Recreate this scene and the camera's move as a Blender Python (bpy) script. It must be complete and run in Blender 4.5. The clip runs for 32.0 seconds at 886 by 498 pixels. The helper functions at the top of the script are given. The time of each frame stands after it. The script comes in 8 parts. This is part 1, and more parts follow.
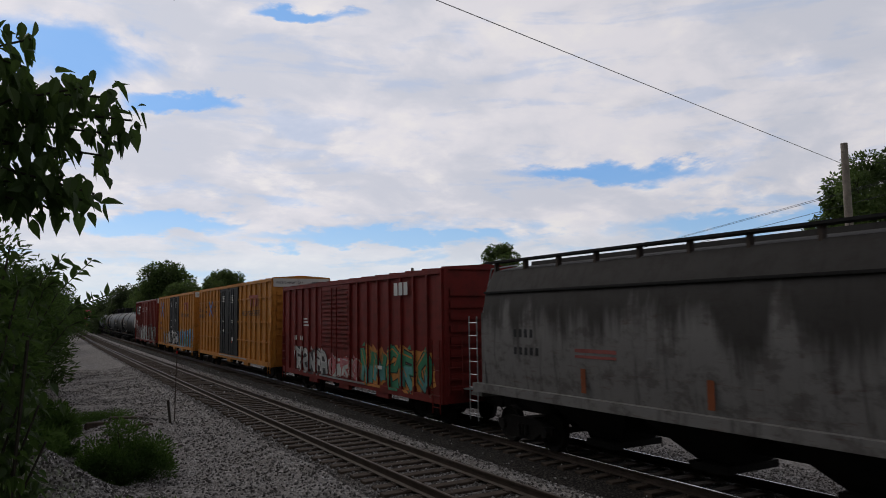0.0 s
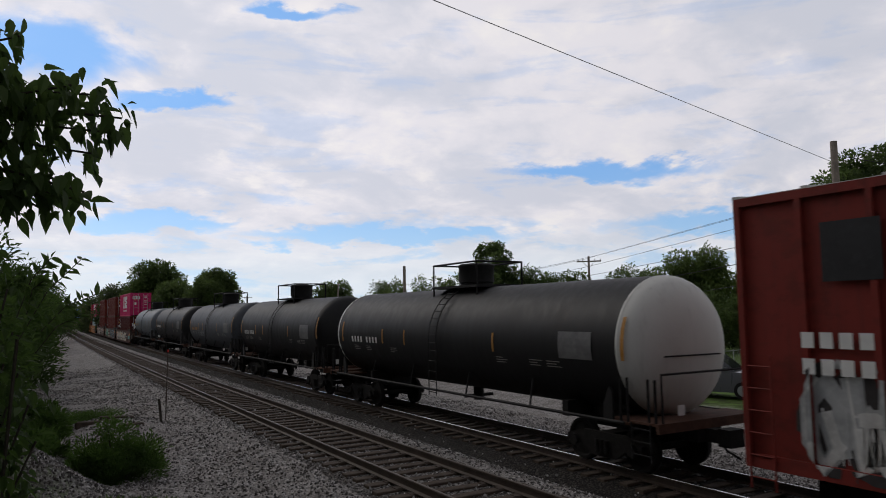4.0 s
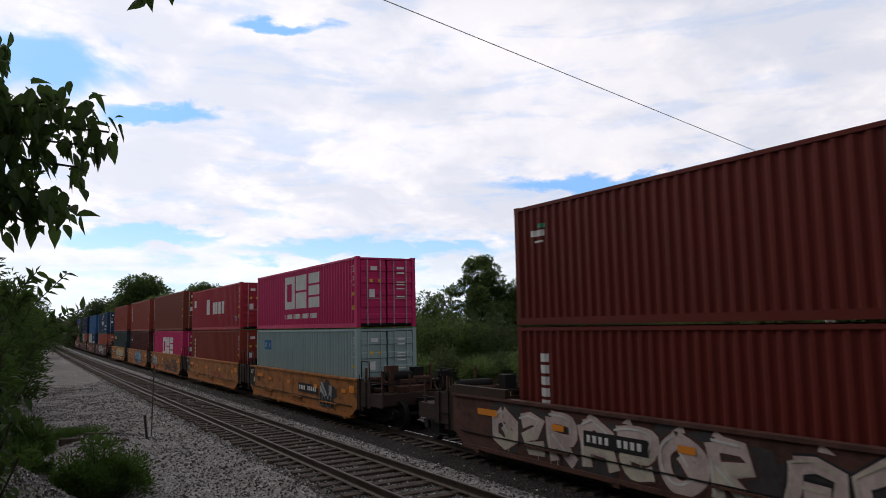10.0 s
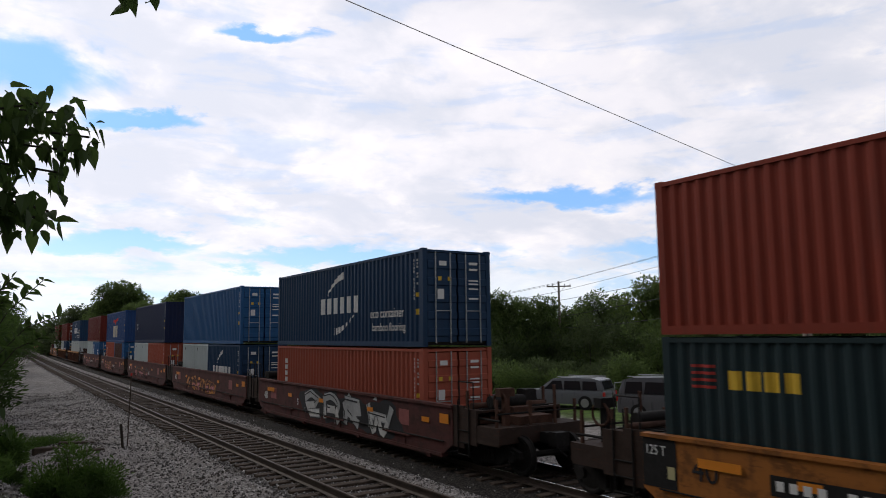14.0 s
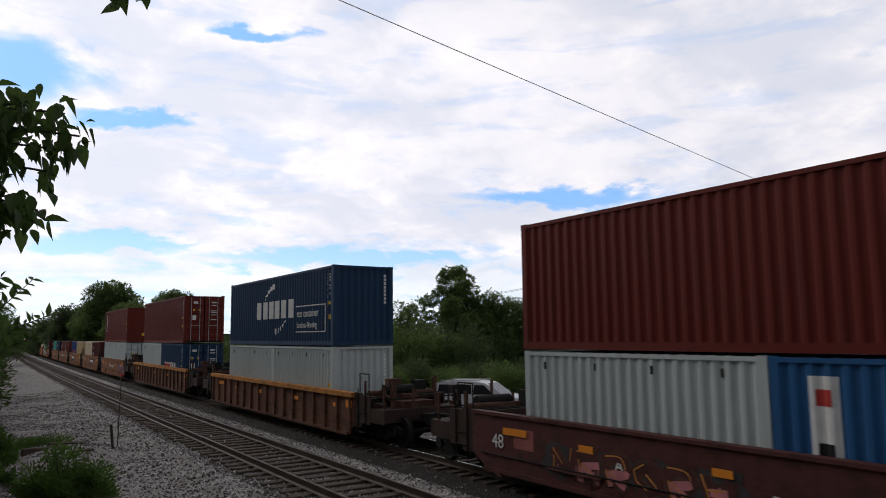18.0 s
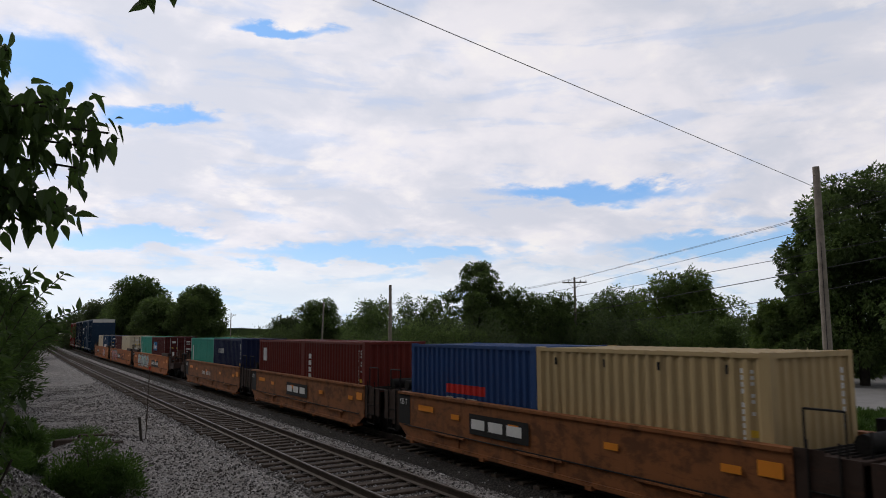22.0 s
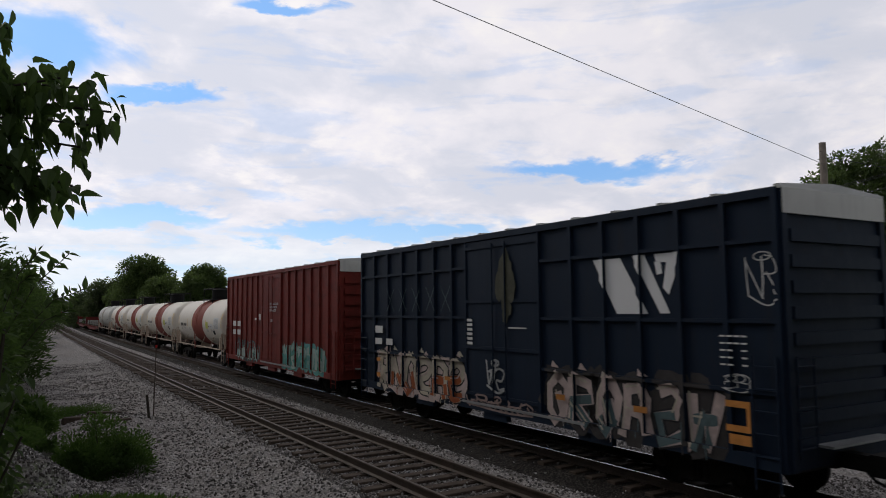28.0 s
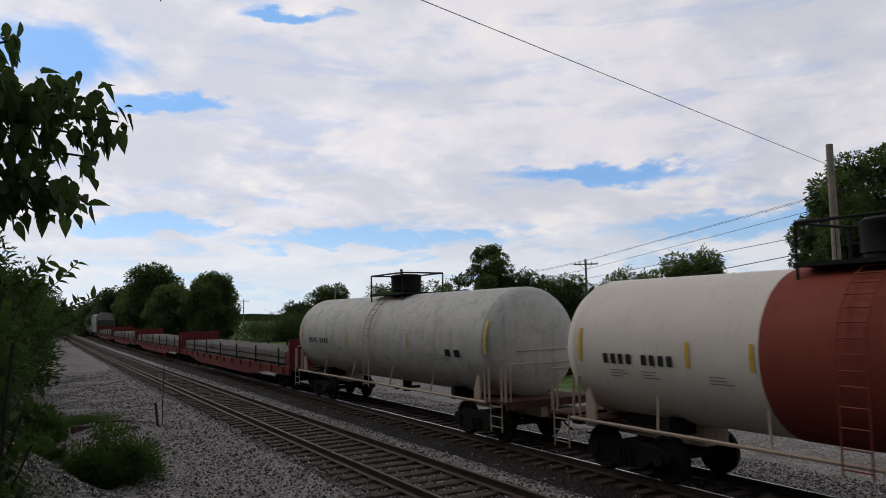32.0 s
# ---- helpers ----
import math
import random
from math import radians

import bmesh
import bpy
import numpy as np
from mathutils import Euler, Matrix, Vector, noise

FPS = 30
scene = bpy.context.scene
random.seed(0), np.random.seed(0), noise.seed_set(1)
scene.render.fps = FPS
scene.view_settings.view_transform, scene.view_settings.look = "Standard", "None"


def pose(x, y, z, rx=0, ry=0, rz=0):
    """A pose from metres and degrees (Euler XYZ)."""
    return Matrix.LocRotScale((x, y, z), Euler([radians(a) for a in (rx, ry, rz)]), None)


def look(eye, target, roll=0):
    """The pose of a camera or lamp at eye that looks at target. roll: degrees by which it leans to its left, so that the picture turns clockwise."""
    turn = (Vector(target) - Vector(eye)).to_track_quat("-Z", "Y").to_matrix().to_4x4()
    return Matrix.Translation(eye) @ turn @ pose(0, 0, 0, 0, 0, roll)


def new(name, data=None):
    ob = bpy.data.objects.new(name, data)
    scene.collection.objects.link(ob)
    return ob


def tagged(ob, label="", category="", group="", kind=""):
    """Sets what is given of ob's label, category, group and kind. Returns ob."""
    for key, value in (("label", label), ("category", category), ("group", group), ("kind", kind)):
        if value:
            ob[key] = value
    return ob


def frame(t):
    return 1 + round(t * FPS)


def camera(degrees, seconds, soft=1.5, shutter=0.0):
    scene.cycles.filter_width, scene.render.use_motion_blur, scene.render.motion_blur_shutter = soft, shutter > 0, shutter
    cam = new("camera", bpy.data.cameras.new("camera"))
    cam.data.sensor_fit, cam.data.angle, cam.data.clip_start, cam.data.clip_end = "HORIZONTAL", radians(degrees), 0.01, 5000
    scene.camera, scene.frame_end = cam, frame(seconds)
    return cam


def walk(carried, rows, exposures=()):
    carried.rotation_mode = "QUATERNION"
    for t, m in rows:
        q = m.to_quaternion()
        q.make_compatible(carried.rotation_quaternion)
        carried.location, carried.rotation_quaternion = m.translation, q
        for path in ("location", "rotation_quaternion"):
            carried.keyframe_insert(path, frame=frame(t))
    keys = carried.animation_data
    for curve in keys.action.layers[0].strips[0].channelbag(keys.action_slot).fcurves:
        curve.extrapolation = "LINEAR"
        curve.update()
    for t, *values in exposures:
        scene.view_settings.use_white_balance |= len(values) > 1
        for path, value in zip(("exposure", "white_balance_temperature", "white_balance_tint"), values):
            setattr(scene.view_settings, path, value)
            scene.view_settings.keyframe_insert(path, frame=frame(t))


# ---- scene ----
# Far rail head is z = 0; the straight near the camera runs along +y and bends gently to +x further off.
EYE = (0.0, 0.0, 3.41)
PATH = [
    (0, -29.73, 5.10, 0.81), (0.5, -29.77, 5.15, 0.88), (1, -29.97, 5.12, 0.81), (1.5, -29.94, 5.00, 0.93),
    (2, -30.02, 4.85, 0.72), (2.5, -30.07, 4.81, 0.87), (3, -30.18, 4.75, 0.89), (3.5, -30.23, 4.88, 0.90),
    (5.5, -31.02, 4.96, 1.36), (6, -31.13, 5.04, 1.55), (6.5, -31.26, 4.88, 1.44), (7, -31.20, 4.75, 1.38),
    (7.5, -31.28, 4.92, 1.14), (8, -31.21, 5.25, 1.22), (8.5, -31.16, 5.46, 0.95), (9, -30.70, 5.70, 1.14),
    (9.5, -31.00, 5.97, 0.98), (10, -31.27, 6.02, 1.13), (10.5, -31.42, 5.78, 1.03), (11, -31.54, 5.83, 1.07),
    (11.5, -31.99, 5.77, 1.26), (12, -32.44, 5.78, 1.01), (12.5, -32.68, 6.03, 0.90), (13, -32.68, 6.31, 0.99),
    (13.5, -32.66, 6.61, 0.80), (14, -32.74, 6.82, 0.63), (14.5, -32.79, 7.09, 0.64), (16.5, -32.99, 6.44, 0.79),
    (17, -33.37, 6.54, 0.70), (17.5, -33.44, 6.65, 0.75), (18, -33.39, 6.81, 0.63), (18.5, -32.91, 7.11, 0.36),
    (19, -32.88, 7.02, 0.73), (19.5, -32.92, 6.70, 0.53), (20, -32.76, 6.61, 0.53), (20.5, -32.58, 6.53, 0.60),
    (21, -32.47, 6.66, 0.46), (21.5, -31.79, 6.60, 0.50), (22, -31.52, 6.48, 0.35), (22.5, -31.43, 5.34, 0.50),
    (23, -31.71, 4.03, 0.43), (23.5, -31.99, 3.64, 0.27), (24, -32.18, 3.81, 0.47), (24.5, -32.04, 3.82, 0.58),
    (25, -31.86, 3.96, 0.65), (25.5, -31.84, 4.30, 0.69), (27.5, -31.18, 4.87, 0.59), (28, -31.17, 4.72, 0.53),
    (28.5, -31.18, 4.66, 0.55), (29, -31.08, 4.69, 0.58), (29.5, -30.93, 4.72, 0.58), (30, -30.85, 4.80, 0.58),
    (30.5, -30.89, 4.90, 0.69), (31, -30.79, 5.06, 0.94), (31.5, -30.61, 5.19, 1.15), (32, -30.60, 5.18, 1.04),
]
cam = camera(63.6, 32.0, 0.95, 0.07)
walk(cam, [(t, pose(*EYE, 90 + p, r, y)) for t, y, p, r in PATH],
     [(0, 0.04), (2.0, 0.12), (3.5, 0.15), (5.5, 0.2), (8.0, 0.4), (9.0, 0.47), (18.5, 0.48), (19.5, 0.38), (21, 0.36), (22.3, 0.2), (23.2, 0.02), (24.5, 0.13), (28, 0.28), (30, 0.24), (32, 0.15)])

SPEED = 22.15
FAR_X, NEAR_X, NEAR_Z = 11.986, 7.01, 0.31


def bend(y):
    """Sideways shift of both tracks at y."""
    if y <= 0:
        return 0.0
    return 7.2e-5 * y * y if y < 200 else 2.88 + 0.0288 * (y - 200)


def heading(y):
    return 0.0 if y <= 0 else (1.44e-4 * y if y < 200 else 0.0288)


# ---- sky and light ----
def nd(nt, kind, **put):
    n = nt.nodes.new(kind)
    for k, v in put.items():
        if k in n.inputs:
            n.inputs[k].default_value = v
        else:
            setattr(n, k, v)
    return n


def op(nt, how, a, b=0.0, clamp=False):
    n = nt.nodes.new("ShaderNodeMath")
    n.operation, n.use_clamp = how, clamp
    for i, v in enumerate((a, b)):
        if isinstance(v, (int, float)):
            n.inputs[i].default_value = v
        else:
            nt.links.new(v, n.inputs[i])
    return n.outputs[0]


def mixc(nt, fac, a, b):
    n = nt.nodes.new("ShaderNodeMix")
    n.data_type = "RGBA"
    for i, v in ((0, fac), (6, a), (7, b)):
        if isinstance(v, (int, float)):
            n.inputs[i].default_value = v
        elif isinstance(v, tuple):
            n.inputs[i].default_value = (*v[:3], 1)
        else:
            nt.links.new(v, n.inputs[i])
    return n.outputs[2]


def ramp(nt, fac, lo, hi):
    n = nt.nodes.new("ShaderNodeMapRange")
    n.interpolation_type = "SMOOTHSTEP"
    nt.links.new(fac, n.inputs[0])
    n.inputs[1].default_value, n.inputs[2].default_value = lo, hi
    return n.outputs[0]


def make_sky():
    world = bpy.data.worlds.new("evening_sky")
    scene.world = world
    world.use_nodes = True
    nt = world.node_tree
    nt.nodes.clear()
    out = nd(nt, "ShaderNodeOutputWorld")
    bg = nd(nt, "ShaderNodeBackground", Strength=1.0)
    nt.links.new(bg.outputs[0], out.inputs[0])
    sky = nd(nt, "ShaderNodeTexSky")
    sky.sky_type, sky.sun_disc = "NISHITA", False
    sky.sun_elevation, sky.sun_rotation, sky.air_density, sky.dust_density = radians(35), radians(-20), 1.0, 0.6
    blue = nt.nodes.new("ShaderNodeVectorMath")
    blue.operation = "MULTIPLY"
    nt.links.new(sky.outputs[0], blue.inputs[0])
    blue.inputs[1].default_value = (0.085, 0.095, 0.115)
    tc = nd(nt, "ShaderNodeTexCoord")
    sep = nd(nt, "ShaderNodeSeparateXYZ")
    nt.links.new(tc.outputs["Generated"], sep.inputs[0])
    x, y, z = sep.outputs
    zz = op(nt, "MAXIMUM", z, 0.0)
    den = op(nt, "ADD", zz, 0.3)
    flat = nd(nt, "ShaderNodeCombineXYZ")
    nt.links.new(op(nt, "DIVIDE", x, den), flat.inputs[0])
    nt.links.new(op(nt, "DIVIDE", y, den), flat.inputs[1])

    def clouds(scale, detail, rough, off, distort=0.3):
        mp = nd(nt, "ShaderNodeMapping", Location=off)
        nt.links.new(flat.outputs[0], mp.inputs[0])
        n = nd(nt, "ShaderNodeTexNoise", Scale=scale, Detail=detail, Roughness=rough, Distortion=distort)
        nt.links.new(mp.outputs[0], n.inputs["Vector"])
        return n.outputs[0]
    big, fine, puff = clouds(1.6, 4, 0.5, (3.1, 0.4, 0)), clouds(9.0, 6, 0.6, (0.7, 2.2, 0), 0.2), clouds(3.6, 6, 0.55, (5.0, 1.0, 0), 0.3)
    az = op(nt, "MULTIPLY", op(nt, "ARCTAN2", x, y), 57.2958)
    el = op(nt, "MULTIPLY", op(nt, "ARCSINE", z), 57.2958)
    # long flat streaks: the low clouds seen edge on
    sheet = nd(nt, "ShaderNodeCombineXYZ")
    nt.links.new(op(nt, "MULTIPLY", az, 0.085), sheet.inputs[0])
    nt.links.new(op(nt, "ADD", op(nt, "MULTIPLY", el, 0.5), op(nt, "MULTIPLY", az, 0.012)), sheet.inputs[1])
    bands = nd(nt, "ShaderNodeTexNoise", Scale=1.0, Detail=5, Roughness=0.55, Distortion=0.5)
    nt.links.new(sheet.outputs[0], bands.inputs["Vector"])
    band_v = bands.outputs[0]
    azn = op(nt, "ADD", az, op(nt, "MULTIPLY", op(nt, "SUBTRACT", puff, 0.5), 16.0))
    eln = op(nt, "ADD", el, op(nt, "ADD", op(nt, "MULTIPLY", op(nt, "SUBTRACT", puff, 0.5), 4.0), op(nt, "MULTIPLY", op(nt, "SUBTRACT", fine, 0.5), 2.2)))
    # rifts of clear sky between the clouds: bearing, height, half width, half height in degrees
    gaps = None
    for a0, e0, wa, we in ((43.2, 10.7, 10.0, 1.0), (1.5, 18.6, 6.5, 2.4), (19.8, 23.4, 3.4, 0.55), (9.8, 15.9, 4.0, 0.8), (26.0, 6.0, 13.0, 0.8), (8.6, 6.9, 6.0, 0.9), (52.0, 6.2, 9.0, 1.2), (-14.0, 12.0, 9.0, 2.0)):
        q = op(nt, "ADD", op(nt, "POWER", op(nt, "ABSOLUTE", op(nt, "DIVIDE", op(nt, "SUBTRACT", azn, a0), wa)), 2.0),
               op(nt, "POWER", op(nt, "ABSOLUTE", op(nt, "DIVIDE", op(nt, "SUBTRACT", eln, e0), we)), 2.0))
        g = op(nt, "SUBTRACT", 1.25, q, True)
        gaps = g if gaps is None else op(nt, "MAXIMUM", gaps, g)
    wisps = op(nt, "MULTIPLY", ramp(nt, op(nt, "ADD", op(nt, "MULTIPLY", band_v, 0.7), op(nt, "MULTIPLY", fine, 0.3)), 0.49, 0.38), op(nt, "ADD", op(nt, "MULTIPLY", ramp(nt, el, 12.0, 5.0), 0.4), 0.2))
    clear = op(nt, "MAXIMUM", op(nt, "MULTIPLY", ramp(nt, gaps, 0.0, 1.0), 0.92), wisps)
    body = op(nt, "ADD", op(nt, "MULTIPLY", puff, 0.55), op(nt, "ADD", op(nt, "MULTIPLY", big, 0.27), op(nt, "ADD", op(nt, "MULTIPLY", fine, 0.08), op(nt, "MULTIPLY", band_v, 0.10))))
    shade = mixc(nt, ramp(nt, body, 0.42, 0.57), CLOUD_LOW, CLOUD_HIGH)
    shade = mixc(nt, op(nt, "MULTIPLY", ramp(nt, op(nt, "ADD", op(nt, "MULTIPLY", puff, 0.6), op(nt, "MULTIPLY", fine, 0.4)), 0.52, 0.66), 0.65), shade, CLOUD_SUNLIT)
    low = mixc(nt, op(nt, "MULTIPLY", ramp(nt, el, 8.0, 1.0), 0.75), shade, (0.64, 0.72, 0.79))
    front = mixc(nt, clear, low, mixc(nt, 0.75, blue.outputs[0], mixc(nt, ramp(nt, el, 4.0, 12.0), (0.30, 0.52, 0.80), (0.14, 0.38, 0.78))))
    # the cloud deck thickens overhead and towards the camera's back
    toward = op(nt, "ADD", op(nt, "MULTIPLY", y, 0.6), op(nt, "MULTIPLY", x, 0.35))
    thick = op(nt, "MULTIPLY", ramp(nt, toward, -0.45, 0.5), ramp(nt, z, 0.85, 0.36))
    gain = op(nt, "ADD", op(nt, "MULTIPLY", thick, 1.0 - SKY_BACK), SKY_BACK)
    gain = op(nt, "MAXIMUM", gain, op(nt, "MULTIPLY", ramp(nt, z, 0.25, 0.7), SKY_TOP))
    # brighter towards the veiled sun
    gain = op(nt, "MULTIPLY", gain, op(nt, "SUBTRACT", 1.07, op(nt, "MULTIPLY", ramp(nt, az, 0.0, 62.0), 0.15)))
    mul = nt.nodes.new("ShaderNodeVectorMath")
    mul.operation = "SCALE"
    nt.links.new(front, mul.inputs[0])
    nt.links.new(gain, mul.inputs[3])
    nt.links.new(mul.outputs[0], bg.inputs[0])


CLOUD_LOW, CLOUD_HIGH, CLOUD_SUNLIT, SKY_BACK, SKY_TOP = (0.56, 0.575, 0.65), (0.71, 0.69, 0.735), (0.81, 0.775, 0.755), 0.42, 0.42
make_sky()
sun = new("evening_sun", bpy.data.lights.new("evening_sun", "SUN"))
sun.data.energy, sun.data.angle, sun.data.color = 0.5, radians(25), (1.0, 0.93, 0.84)
sun.matrix_world = look((-16, 44, 33), (0, 0, 0))


# ---- materials ----
def surface(name, rough=0.7, metal=0.0, spec=0.25):
    m = bpy.data.materials.new(name)
    m.use_nodes = True
    nt = m.node_tree
    b = nt.nodes["Principled BSDF"]
    b.inputs["Roughness"].default_value, b.inputs["Metallic"].default_value = rough, metal
    b.inputs["Specular IOR Level"].default_value = spec
    return m, nt, b


def noise_of(nt, scale, detail=4, stretch=(1, 1, 1), rough=0.55, space="Object", off=(0, 0, 0)):
    tc = nd(nt, "ShaderNodeTexCoord")
    mp = nd(nt, "ShaderNodeMapping", Scale=stretch, Location=off)
    nt.links.new(tc.outputs[space], mp.inputs[0])
    n = nd(nt, "ShaderNodeTexNoise", Scale=scale, Detail=detail, Roughness=rough)
    nt.links.new(mp.outputs[0], n.inputs["Vector"])
    return n.outputs[0]


def bump(nt, b, height, strength, dist):
    n = nd(nt, "ShaderNodeBump", Strength=strength, Distance=dist)
    nt.links.new(height, n.inputs["Height"])
    nt.links.new(n.outputs[0], b.inputs["Normal"])


MATS = {}


def paint(name, rgb, rough=0.5, grime=0.55, rust=0.25, metal=0.0, soot=(0.035, 0.032, 0.03), sooty_from=None, wear=0.0, spec=0.2):
    """Weathered vehicle paint: streaks running down, soft fading and specks of rust."""
    if name in MATS:
        return MATS[name]
    m, nt, b = surface(name, rough, metal, spec)
    seed = (len(MATS) * 3.7 % 11, len(MATS) * 1.9 % 7, 0)
    streak = noise_of(nt, 3.0, 6, (1.6, 1.6, 0.16), 0.6, off=seed)
    blotch = noise_of(nt, 0.7, 5, (1, 1, 1.2), 0.6, off=seed)
    fine = noise_of(nt, 24.0, 5, (1, 1, 0.5), 0.65, off=seed)
    c = mixc(nt, op(nt, "MULTIPLY", ramp(nt, blotch, 0.3, 0.75), 0.35), rgb, tuple(min(1, v * 0.8 + 0.006) for v in rgb))
    c = mixc(nt, op(nt, "MULTIPLY", ramp(nt, streak, 0.5, 0.78), grime), c, tuple(v * 0.3 + s * 0.6 for v, s in zip(rgb, soot)))
    c = mixc(nt, op(nt, "MULTIPLY", ramp(nt, op(nt, "ADD", op(nt, "MULTIPLY", fine, 0.6), op(nt, "MULTIPLY", blotch, 0.4)), 0.56, 0.68), rust), c, (0.11, 0.042, 0.02))
    if wear:
        # ground-in dirt, scuffs and rust in patches of a hand's to an arm's width
        patch = noise_of(nt, 1.7, 9, (1, 1, 1.5), 0.72, off=(seed[1], 3.0, seed[0]))
        scuff = noise_of(nt, 5.0, 6, (1, 0.25, 2.0), 0.7, off=(1.0, seed[0], 2.0))
        c = mixc(nt, op(nt, "MULTIPLY", ramp(nt, patch, 0.47, 0.62), wear), c, tuple(v * 0.28 + q for v, q in zip(rgb, (0.018, 0.011, 0.008))))
        c = mixc(nt, op(nt, "MULTIPLY", ramp(nt, scuff, 0.56, 0.7), wear * 0.7), c, (0.085, 0.032, 0.016))
        c = mixc(nt, op(nt, "MULTIPLY", ramp(nt, op(nt, "SUBTRACT", 1.0, scuff), 0.6, 0.72), wear * 0.35), c, tuple(min(1, v * 1.5 + 0.03) for v in rgb))
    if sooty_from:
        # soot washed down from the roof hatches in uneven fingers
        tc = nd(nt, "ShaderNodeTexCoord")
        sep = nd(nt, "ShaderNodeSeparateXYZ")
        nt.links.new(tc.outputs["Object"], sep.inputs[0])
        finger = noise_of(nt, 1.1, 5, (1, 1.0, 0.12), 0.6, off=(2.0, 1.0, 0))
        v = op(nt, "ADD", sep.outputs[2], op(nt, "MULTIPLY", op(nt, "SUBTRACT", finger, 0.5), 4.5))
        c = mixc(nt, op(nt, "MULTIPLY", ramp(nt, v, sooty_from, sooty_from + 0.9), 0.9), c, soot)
    nt.links.new(c, b.inputs["Base Color"])
    nt.links.new(op(nt, "ADD", op(nt, "MULTIPLY", streak, 0.3), rough - 0.06), b.inputs["Roughness"])
    bump(nt, b, fine, 0.15, 0.004)
    MATS[name] = m
    return m


def plain(name, rgb, rough=0.7, metal=0.0, var=0.25, scale=6.0, bumps=0.2):
    if name in MATS:
        return MATS[name]
    m, nt, b = surface(name, rough, metal)
    n1, n2 = noise_of(nt, scale, 5), noise_of(nt, scale * 6, 4)
    c = mixc(nt, op(nt, "MULTIPLY", ramp(nt, n1, 0.35, 0.7), var * 2), rgb, tuple(v * 0.55 for v in rgb))
    c = mixc(nt, op(nt, "MULTIPLY", ramp(nt, n2, 0.45, 0.75), var), c, tuple(min(1, v * 1.35 + 0.01) for v in rgb))
    nt.links.new(c, b.inputs["Base Color"])
    bump(nt, b, n2, bumps, 0.01)
    MATS[name] = m
    return m


def leafy(name, rgb, light):
    m, nt, b = surface(name, 0.55, 0.0, 0.35)
    geo = nd(nt, "ShaderNodeNewGeometry")
    c = mixc(nt, geo.outputs["Random Per Island"], rgb, light)
    c2 = mixc(nt, ramp(nt, noise_of(nt, 0.5, 3), 0.35, 0.65), c, tuple(v * 0.6 for v in rgb))
    nt.links.new(c2, b.inputs["Base Color"])
    b.inputs["Subsurface Weight"].default_value = 0.0
    tr = nd(nt, "ShaderNodeBsdfTranslucent")
    nt.links.new(mixc(nt, 0.4, c2, light), tr.inputs[0])
    mx = nd(nt, "ShaderNodeMixShader")
    mx.inputs[0].default_value = 0.5
    outn = nt.nodes["Material Output"]
    nt.links.new(b.outputs[0], mx.inputs[1])
    nt.links.new(tr.outputs[0], mx.inputs[2])
    nt.links.new(mx.outputs[0], outn.inputs[0])
    MATS[name] = m
    return m


def gravel_mat(name, dark, light, scale, dirt):
    m, nt, b = surface(name, 0.9)
    tc = nd(nt, "ShaderNodeTexCoord")
    vor = nd(nt, "ShaderNodeTexVoronoi", Scale=scale)
    nt.links.new(tc.outputs["Object"], vor.inputs["Vector"])
    v2 = nd(nt, "ShaderNodeTexVoronoi", Scale=scale * 2.7)
    nt.links.new(tc.outputs["Object"], v2.inputs["Vector"])
    sp = nd(nt, "ShaderNodeSeparateColor")
    nt.links.new(vor.outputs["Color"], sp.inputs[0])
    c = mixc(nt, ramp(nt, sp.outputs[0], 0.0, 1.0), dark, light)
    big = noise_of(nt, 0.5, 6)
    c = mixc(nt, op(nt, "MULTIPLY", ramp(nt, big, 0.42, 0.68), 0.75), c, dirt)
    c = mixc(nt, ramp(nt, vor.outputs["Distance"], 0.35, 0.7), c, tuple(v * 0.35 for v in dark))
    nt.links.new(c, b.inputs["Base Color"])
    h = op(nt, "ADD", op(nt, "MULTIPLY", vor.outputs["Distance"], -1.0), op(nt, "MULTIPLY", v2.outputs["Distance"], -0.4))
    bump(nt, b, h, 0.9, 0.05)
    MATS[name] = m
    return m


